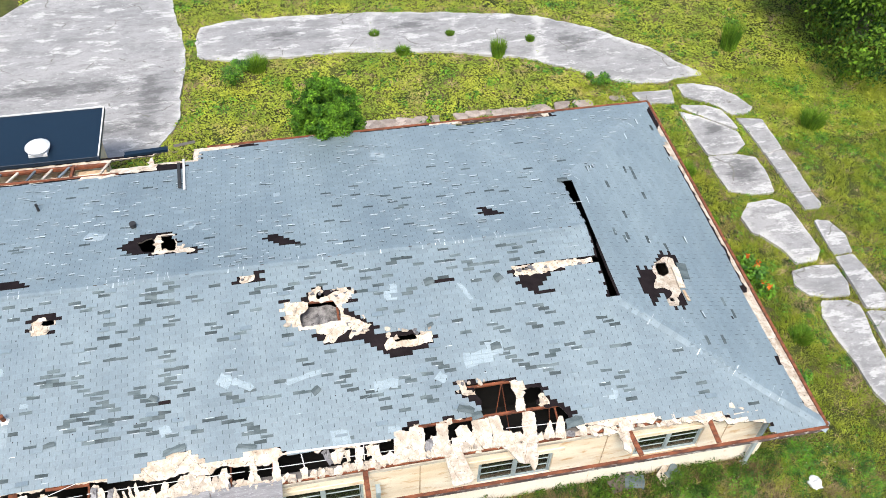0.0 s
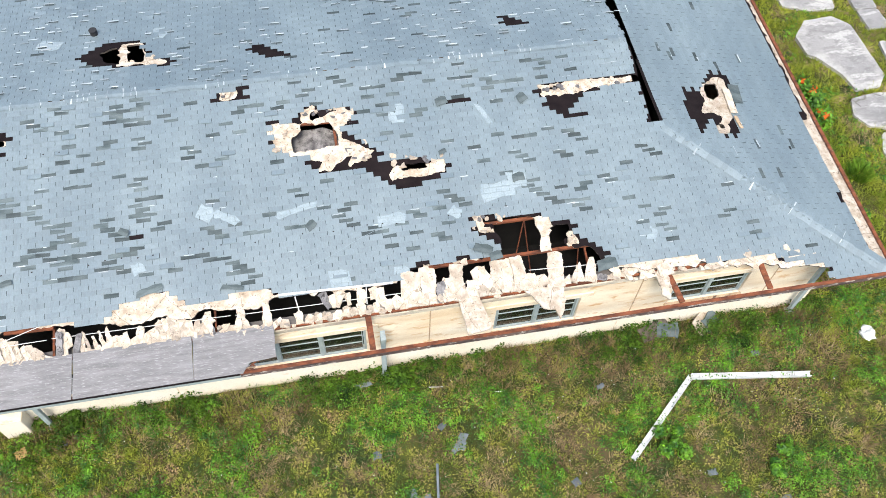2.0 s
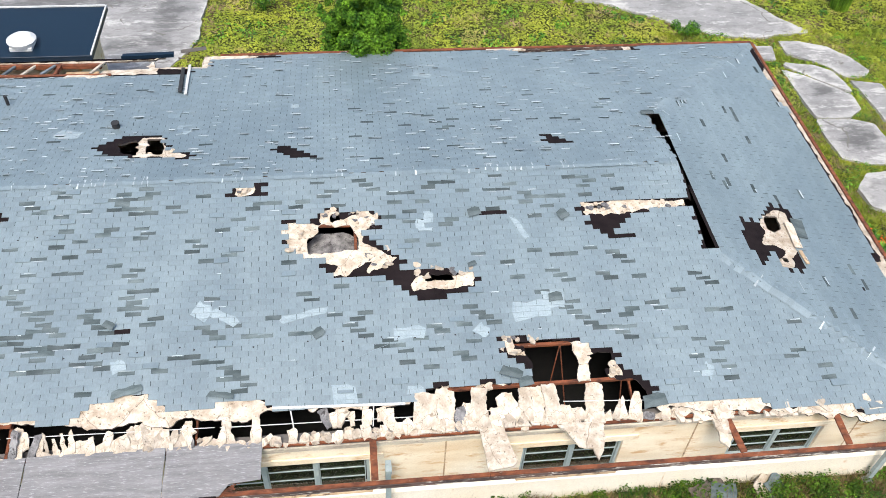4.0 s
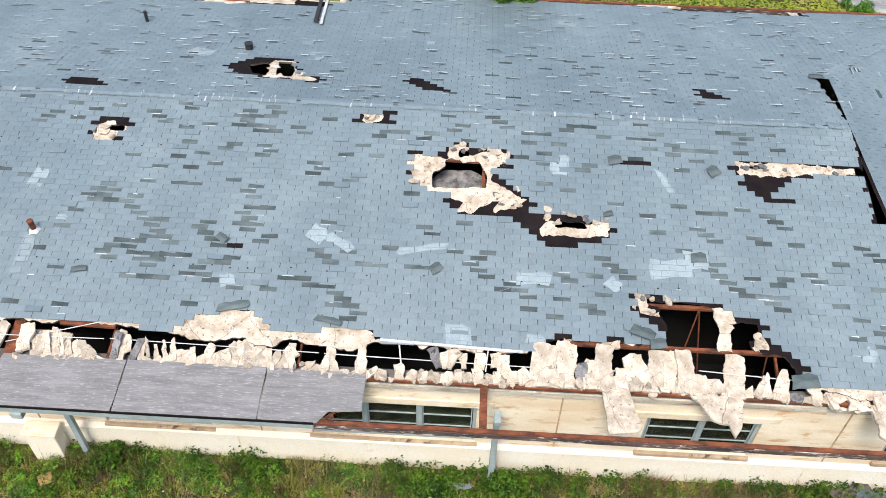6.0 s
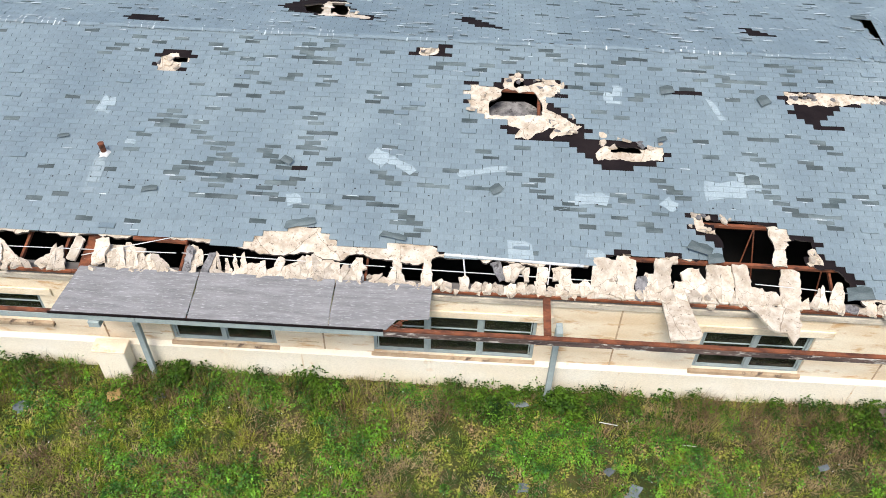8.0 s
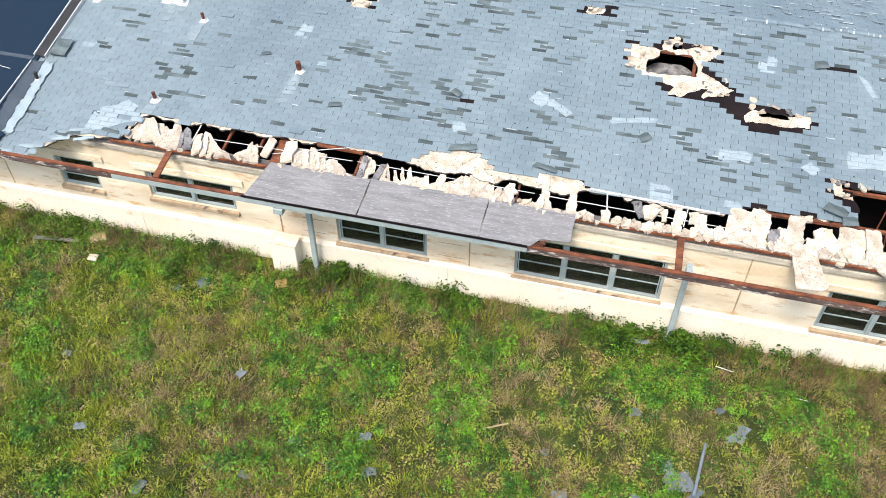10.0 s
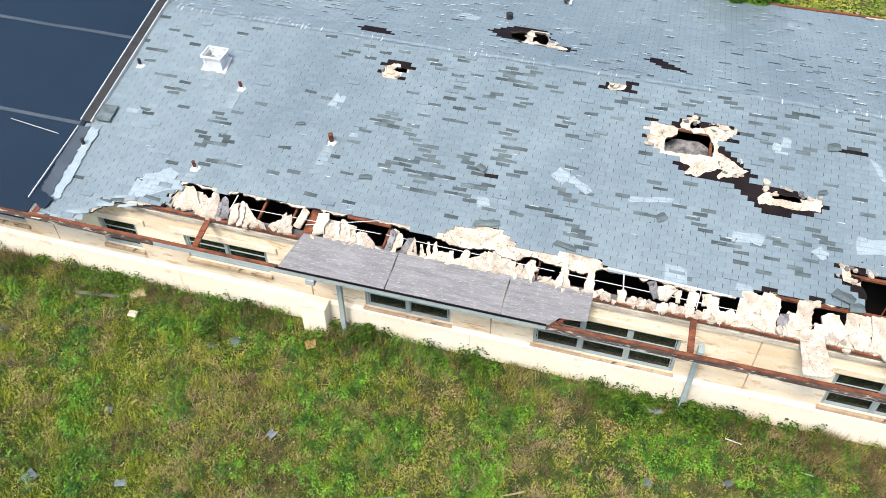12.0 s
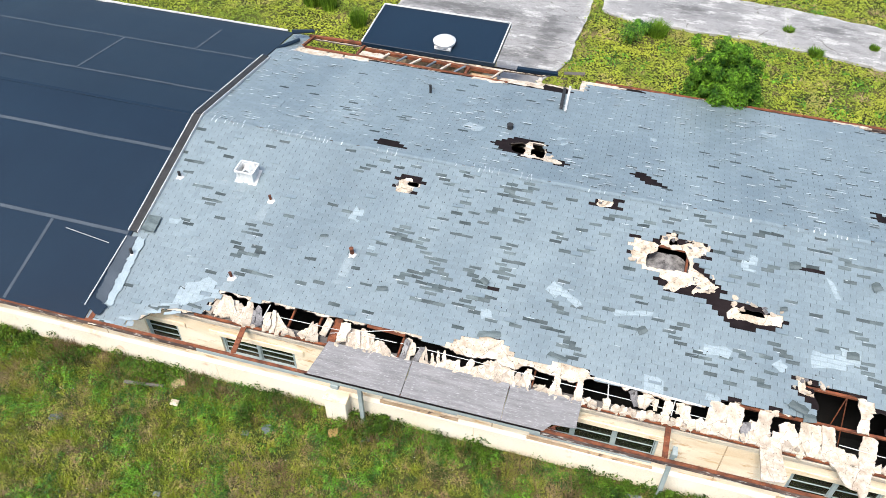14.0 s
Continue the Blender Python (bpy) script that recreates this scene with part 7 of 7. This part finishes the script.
for a, b, w, mat, label in (((-5.9, 23.3, 2.72), (-4.5, 23.42, 2.68), 0.26, M_MEMBRANE, "dark bent gutter length at the rear eave"), ((-4.3, 23.5, 2.7), (-3.6, 23.55, 2.76), 0.1, M_GREYWOOD, "grey gutter end at the rear eave")):
    bm = bar(bmesh.new(), a, b, w, 0.03)
    bar(bm, Vector(a) + Vector((0, -w / 2, 0.05)), Vector(b) + Vector((0, -w / 2, 0.05)), 0.02, 0.1)
    tagged(part("gutter", bm, mat), label, "gutter")

# ---- annex ----
annex = thing("annex", "low annex with a black flat roof and white edge", "annex building", (-9.1, 24.5, 0))
part("wall", boxed(-2.0, 2.0, -1.2, 1.1, -0.1, 2.7, 0.0), M_WALL, annex)
part("roof", boxed(-2.42, 2.42, -1.32, 1.32, 2.704, 2.86, 0.01), M_MEMBRANE, annex, "black membrane flat roof")
for a, b in (((-2.4, -1.3, 2.88), (-2.4, 1.3, 2.88)), ((2.4, -1.3, 2.88), (2.4, 1.3, 2.88)), ((-2.37, 1.3, 2.88), (2.37, 1.3, 2.88))):
    part("edge_trim", bar(bmesh.new(), a, b, 0.045, 0.04), M_FLASH, annex, "white metal edge")
hood = thing("roof_vent", "white round roof vent with a domed hood", "roof vent", (-8.62, 23.75, 2.862))
part("curb", boxed(-0.3, 0.3, -0.3, 0.3, 0, 0.1), M_FLASH, hood)
part("hood", tube(tube(tube(bmesh.new(), (0, 0, 0.1), (0, 0, 0.22), 0.36, 0.4, 24), (0, 0, 0.221), (0, 0, 0.3), 0.4, 0.28, 24), (0, 0, 0.301), (0, 0, 0.33), 0.28, 0.12, 24), M_WHITE, hood)

# ---- on the grass ----
channel = thing("fallen_gutter", "white painted metal gutter bent in two on the grass", "gutter", (8.1, 8.8, 0.1))
for a, b in (((-1.98, -1.72, 0), (0, 0, 0.03)), ((0.02, 0, 0.03), (2.98, -0.42, 0))):
    trough = part("channel", bar(bmesh.new(), a, b, 0.13, 0.015), M_WHITE, channel)
    for s in (-1, 1):
        side = (Vector(b) - Vector(a)).cross(Vector((0, 0, 1))).normalized() * 0.06 * s + Vector((0, 0, 0.045))
        part("gutter_side", bar(bmesh.new(), Vector(a) + side, Vector(b) + side, 0.014, 0.09), M_WHITE, trough)
HOUSE_SCRAPS = [(2.3, 8.2, 0.2, 0.45, -30), (0.2, 10.0, 0.45, 0.16, 5), (4.7, 6.8, 0.22, 0.2, 20), (7.9, 6.5, 0.22, 0.16, 0), (1.9, 8.65, 0.2, 0.14, 40), (1.2, 6.9, 0.5, 0.4, 10), (1.5, 6.7, 0.4, 0.2, 60), (1.0, 7.15, 0.2, 0.3, 20), (2.2, 8.1, 0.4, 0.16, 30), (0.5, 6.3, 0.35, 0.25, -20), (-4.7, 6.4, 0.26, 0.18, 10), (-7.6, 7.2, 0.2, 0.16, 70), (-5.7, 5.8, 0.25, 0.2, 30), (-6.0, 6.0, 0.2, 0.12, 0), (2.4, 6.6, 0.35, 0.2, -25), (-0.9, 6.1, 0.3, 0.15, 5), (-9.4, 9.3, 0.25, 0.25, 40)]
LAWN_SCRAPS = [(-9.9, 9.0, 0.2, 0.15, 0), (-15.0, 8.1, 0.35, 0.25, 20), (-10.1, 5.3, 0.25, 0.2, 20), (0.3, 8.2, 0.2, 0.2, 0), (-4.4, 5.7, 0.3, 0.2, 10), (-12.0, 4.9, 0.3, 0.3, 60), (-11.3, 6.8, 0.2, 0.15, 0), (-1.3, 6.9, 0.15, 0.15, 0), (-6.6, 5.1, 0.25, 0.15, 0), (10.0, 9.2, 0.2, 0.15, 0), (3.0, 5.6, 0.3, 0.2, 50), (-6.8, 9.8, 0.2, 0.4, 10), (5.9, 9.0, 0.2, 0.12, 10), (-3.2, 4.6, 0.3, 0.2, 15), (-8.4, 4.4, 0.3, 0.2, 70), (9.4, 5.6, 0.25, 0.2, 0)]
for n, (x, y, w, l, turn) in enumerate(HOUSE_SCRAPS + LAWN_SCRAPS):
    bm = slab_from_outline([(-w / 2, -l / 2), (w / 2, -l * 0.4), (w * 0.4, l / 2), (-w * 0.5, l * 0.4)], 0.008, 0.035, 640 + n, 0.07)
    tagged(part("shingle_scrap", bm, M_SHARD, m=pose(x, y, 0.012, random.Random(n).uniform(-8, 8), random.Random(n + 50).uniform(-8, 8), turn)), "grey shingle scrap lying in the grass", "shingle scrap", "scraps on the lawn")
for n, (a, b, r, mat, label) in enumerate((((1.62, 7.75, 0.12), (1.45, 6.6, 0.12), 0.03, M_SHARD, "grey pole lying in the grass"), ((1.75, 9.62, 0.14), (2.1, 9.58, 0.12), 0.009, M_FLASH, "thin white stick in the grass"), ((3.3, 9.25, 0.1), (3.55, 9.23, 0.1), 0.008, M_FLASH, "thin white stick in the grass"), ((-2.5, 7.05, 0.14), (-2.1, 7.25, 0.16), 0.02, M_DRY, "pale stick in the grass"))):
    tagged(part("stick", tube(bmesh.new(), a, b, r, r, 8), mat), label, "stick")
bm = boxed(-0.55, 0.55, -0.045, 0.045, 0, 0.04, 0.008)
tagged(part("plank", bm, M_GREYWOOD, m=pose(-13.2, 9.6, 0.12, 0, 3, 10)), "weathered grey plank in the grass", "plank")
for n, (x, y, w, l, tip, turn, mat, label) in enumerate(((7.6, 10.15, 0.8, 0.45, 22, 12, M_RIM, "fallen shingle mat leaning on the wall foot"), (7.9, 10.1, 0.6, 0.4, 20, -15, M_UNDER, "fallen shingle mat leaning on the wall foot"), (8.9, 10.2, 0.6, 0.5, 35, 40, M_DECK, "broken roof piece tipped against the wall foot"), (9.1, 10.15, 0.45, 0.45, 30, 30, M_UNDER, "dark shingle mat tipped against the wall foot"),
                                                          (-12.1, 9.3, 0.22, 0.18, 10, 0, M_DECK, "cream lump in the grass"), (-12.3, 9.9, 0.34, 0.24, 10, 30, M_SILL, "stained cream lump in the grass"), (-7.65, 9.6, 0.3, 0.22, 12, 20, M_OCHRE, "ochre brown board scrap in the weeds"))):
    bm = slab_from_outline([(-w / 2, -l / 2), (w / 2, -l * 0.45), (w * 0.45, l / 2), (0, l * 0.42), (-w * 0.5, l * 0.4)], 0.03, 0.04, 680 + n, 0.09)
    tagged(part("roof_debris", bm, mat, m=pose(x, y, 0.2 if n < 4 else 0.13, tip, 0, turn)), label, "debris")
litter = bmesh.new()
bmesh.ops.create_icosphere(litter, subdivisions=3, radius=0.19)
for w in litter.verts:
    w.co *= 1 + 0.55 * noise.noise(w.co * 9)
    w.co.z *= 0.5
tagged(part("litter", litter, M_WHITE, m=pose(13.0, 9.2, 0.14)), "crumpled white plastic litter in the grass", "litter")
# rubble walk along the rear wall
walk_rng = random.Random(77)
for n, poly in enumerate(shards(2.0, 13.4, 25.9, 26.9, 70, 12, 1.0)):
    if walk_rng.random() < 0.6:
        cx, cy = sum(p[0] for p in poly) / len(poly), sum(p[1] for p in poly) / len(poly)
        me = paving("paving_fragment", [((p[0] - cx) * 0.72, (p[1] - cy) * 0.72) for p in poly], 700 + n, 0.08, 0.15, 0.05)
        me.materials[0] = M_RUBBLE
        tagged(mesh_part("paving_fragment", me, m=pose(cx, cy, 0.03 + walk_rng.uniform(0, 0.03), walk_rng.uniform(-3, 3), walk_rng.uniform(-3, 3), 0)), "broken pale paving fragment behind the house", "paving fragment", "rear paving fragments", "structure")

# ---- shrubs and trees ----


def leaf_cloud(name, blobs, count, size, material, parent, seed, flat=0.5):
    """Leaves scattered over rounded clumps, denser at their skin."""
    r = np.random.RandomState(seed)
    weights = np.array([b[3] ** 2 for b in blobs])
    pick = r.choice(len(blobs), count, p=weights / weights.sum())
    centre = np.array([b[:3] for b in blobs])[pick]
    radius = np.array([b[3] for b in blobs])[pick]
    d = r.normal(size=(count, 3))
    d /= np.linalg.norm(d, axis=1)[:, None]
    at = centre + d * (radius * r.uniform(0.35, 1.08, count) ** 0.6)[:, None]
    n = d + np.array([0, 0, 0.5]) + 0.45 * r.normal(size=(count, 3))
    a = np.cross(n, r.normal(size=(count, 3)))
    a /= np.linalg.norm(a, axis=1)[:, None]
    b = np.cross(n, a)
    b /= np.linalg.norm(b, axis=1)[:, None]
    s = size * r.uniform(0.6, 1.4, count)[:, None]
    verts = np.stack([at - a * s, at + b * s * flat, at + a * s, at - b * s * flat], 1).reshape(-1, 3)
    faces = (np.arange(count)[:, None] * 4 + np.arange(4)).tolist()
    return mesh_part(name, mesh_of(name, verts.tolist(), faces, material), parent)


def tree(name, label, category, x, y, tall, spread, trunk, leaves, leaf, seed, low=0.3, clumps=26):
    t = thing(name, label, category, (x, y, 0))
    r = random.Random(seed)
    bm = tube(bmesh.new(), (0, 0, -0.1), (0.05, 0, tall * 0.45), trunk, trunk * 0.6, 9)
    part("trunk", bm, M_BARK, t)
    blobs = []
    for k in range(clumps):
        h = r.uniform(low, 1.0)
        reach = spread * math.sqrt(max(0.05, 1 - ((h - 0.5) / 0.58) ** 2)) * r.uniform(0.25, 0.95)
        ang = r.uniform(0, 2 * math.pi)
        p = (reach * math.cos(ang), reach * math.sin(ang), tall * h)
        blobs.append((*p, spread * r.uniform(0.2, 0.36)))
        if k % 3 == 0:
            start = Vector((0.03, 0, tall * r.uniform(0.15, 0.42)))
            part("limb", tube(bmesh.new(), start, Vector(p), trunk * 0.45, trunk * 0.12, 6), M_BARK, t)
    leaf_cloud("crown", blobs, leaves, leaf, M_TREE, t, seed)
    return t


def bush(x, y, label, seed):
    """A rounded shrub: several stems, and leaf clumps over a dome."""
    t = thing("bush", label, "bush", (x, y, 0))
    r = random.Random(seed)
    blobs = []
    for k in range(120):
        ang, h = r.uniform(0, 2 * math.pi), r.uniform(-0.95, 1.0)
        out = math.sqrt(1 - h * h * 0.96) * r.uniform(0.62, 1.0)
        out *= 1 - 0.42 * max(0, h)
        p = (1.36 * out * math.cos(ang) + 0.15 * max(0, h), 1.2 * out * math.sin(ang), 2.6 + 1.6 * h * r.uniform(0.85, 1.1))
        blobs.append((*p, r.uniform(0.14, 0.3)))
        if k % 15 == 0:
            part("limb", tube(bmesh.new(), (0.1 * math.cos(ang), 0.1 * math.sin(ang), r.uniform(0.5, 1.2)), p, 0.035, 0.008, 6), M_BARK, t)
    blobs += [(r.uniform(-0.4, 0.4), r.uniform(-0.4, 0.4), 2.5 + r.uniform(-0.7, 0.8), 0.75) for _ in range(7)]
    for k in range(3):
        part("stem", tube(bmesh.new(), (0.12 * math.cos(2.1 * k), 0.12 * math.sin(2.1 * k), -0.1), (0.3 * math.cos(2.1 * k), 0.3 * math.sin(2.1 * k), 2.4), 0.05, 0.03, 8), M_BARK, t)
    blobs += [(r.uniform(-1.2, 1.2), r.uniform(-0.8, 0.8), r.uniform(3.4, 4.35), r.uniform(0.08, 0.16)) for _ in range(40)]
    leaf_cloud("crown", blobs, 62000, 0.045, M_LEAF, t, seed, 0.5)
    return t


bush(0.86, 24.1, "dense green rounded bush growing against the rear eave", 1)
tree("tree", "large broad-leaved tree with a heavy green crown", "tree", 25.7, 29.5, 9.0, 4.9, 0.3, 80000, 0.09, 2, 0.12, 130)


def weed_clump(x, y, tall, spread, label, seed, leaf):
    w = thing("weed_clump", label, "weed clump", (x, y, 0), group="weed clumps")
    r = random.Random(seed)
    blobs = [(r.uniform(-1, 1) * spread * 0.6, r.uniform(-1, 1) * spread * 0.6, tall * r.uniform(0.25, 0.75), tall * r.uniform(0.25, 0.42)) for _ in range(7)]
    leaf_cloud("foliage", blobs, 1100, 0.04, leaf, w, seed)
    bm = bmesh.new()
    for b in blobs:
        tube(bm, (b[0] * 0.3, b[1] * 0.3, -0.05), b[:3], 0.012, 0.006, 5)
    part("stalks", bm, M_WEED, w)
    return w


def clump(x, y, tall, spread, count, label, seed, material, wide=0.03, name="grass_clump"):
    r = np.random.RandomState(seed)
    ang, out = r.uniform(0, 2 * np.pi, count), spread * np.sqrt(r.uniform(0, 1, count)) * 0.6
    h = tall * r.uniform(0.55, 1.1, count)
    lean = spread * r.uniform(0.05, 0.55, count)
    tilt = r.uniform(0, 2 * np.pi, count)
    bx, by = out * np.cos(ang), out * np.sin(ang)
    sx, sy = np.cos(tilt) * wide / 2, np.sin(tilt) * wide / 2
    lx, ly = lean * np.cos(ang), lean * np.sin(ang)
    P = [(bx - sx, by - sy, 0 * h), (bx + sx, by + sy, 0 * h), (bx + sx + lx * 0.3, by + sy + ly * 0.3, h * 0.6), (bx - sx + lx * 0.3, by - sy + ly * 0.3, h * 0.6), (bx + lx, by + ly, h)]
    verts = np.stack([np.stack(p, -1) for p in P], 1).reshape(-1, 3)
    faces = [f for b in range(0, count * 5, 5) for f in ((b, b + 1, b + 2, b + 3), (b + 3, b + 2, b + 4))]
    ob = mesh_part(name, mesh_of(name, verts.tolist(), faces, material), m=pose(x, y, -0.03))
    return tagged(ob, label, "grass clump", "tall grass clumps")


for n, (x, y, tall, spread, mat) in enumerate(((19.3, 29.6, 1.3, 0.6, M_GRASS), (-2.5, 30.3, 1.1, 0.45, M_WEED), (-1.5, 31.2, 0.6, 0.6, M_GRASS), (8.9, 30.6, 0.8, 0.45, M_GRASS), (10.55, 31.4, 0.3, 0.25, M_GRASS), (12.6, 28.0, 0.5, 0.7, M_WEED), (3.75, 32.9, 0.22, 0.3, M_GRASS), (7.1, 32.4, 0.25, 0.25, M_GRASS), (4.8, 31.4, 0.3, 0.4, M_GRASS), (-2.2, 31.3, 0.6, 0.5, M_WEED),
                                              (7.1, 7.3, 0.45, 0.6, M_WEED), (9.6, 6.4, 0.4, 0.6, M_WEED), (-6.5, 10.1, 0.5, 0.35, M_WEED), (1.1, 10.0, 0.5, 0.35, M_WEED), (20.5, 24.0, 0.7, 0.7, M_GRASS), (14.2, 22.0, 0.5, 0.5, M_GRASS), (14.0, 19.2, 0.5, 0.4, M_GRASS), (15.0, 14.0, 0.4, 0.5, M_GRASS), (14.1, 12.4, 0.6, 0.6, M_WEED), (-13.7, 28.4, 0.8, 0.5, M_GRASS), (-16.2, 29.6, 1.0, 0.7, M_GRASS), (-15.4, 29.4, 0.8, 0.5, M_GRASS), (-4.4, 24.3, 0.6, 0.5, M_WEED), (-3.8, 24.9, 0.5, 0.5, M_GRASS))):
    if mat is M_WEED:
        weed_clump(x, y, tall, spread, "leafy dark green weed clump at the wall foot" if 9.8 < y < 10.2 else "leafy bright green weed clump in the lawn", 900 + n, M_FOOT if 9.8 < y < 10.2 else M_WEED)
    else:
        clump(x, y, tall, spread, 600, "tall tuft of green grass in the lawn" if mat is M_GRASS else "dry straw-coloured grass tuft in the lawn", 900 + n, M_TUFT if mat is M_GRASS else mat, 0.02)
flowers = thing("flowering_plant", "low plant with bright orange flowers by the hip eave", "flowering plant", (14.6, 16.7, 0))
leaf_cloud("foliage", [(0, 0, 0.3, 0.4), (0.1, -0.7, 0.25, 0.35), (-0.1, 0.5, 0.3, 0.35)], 900, 0.06, M_WEED, flowers, 5)
for k, (x, y, z, r) in enumerate(((0.0, 0.1, 0.5, 0.11), (0.15, 0.25, 0.46, 0.08), (0.1, -0.75, 0.42, 0.11), (0.0, -0.55, 0.4, 0.07), (-0.1, 0.6, 0.46, 0.09))):
    leaf_cloud("flower_head", [(x, y, z, r)], 40, 0.05, M_ORANGE, flowers, 6 + k, 0.8)

# ---- the nearest shingles, one by one ----
for vs, fs in SINGLE:
    mesh_part("shingle", mesh_of("shingle", vs, fs, M_TAB_ONE), roof)
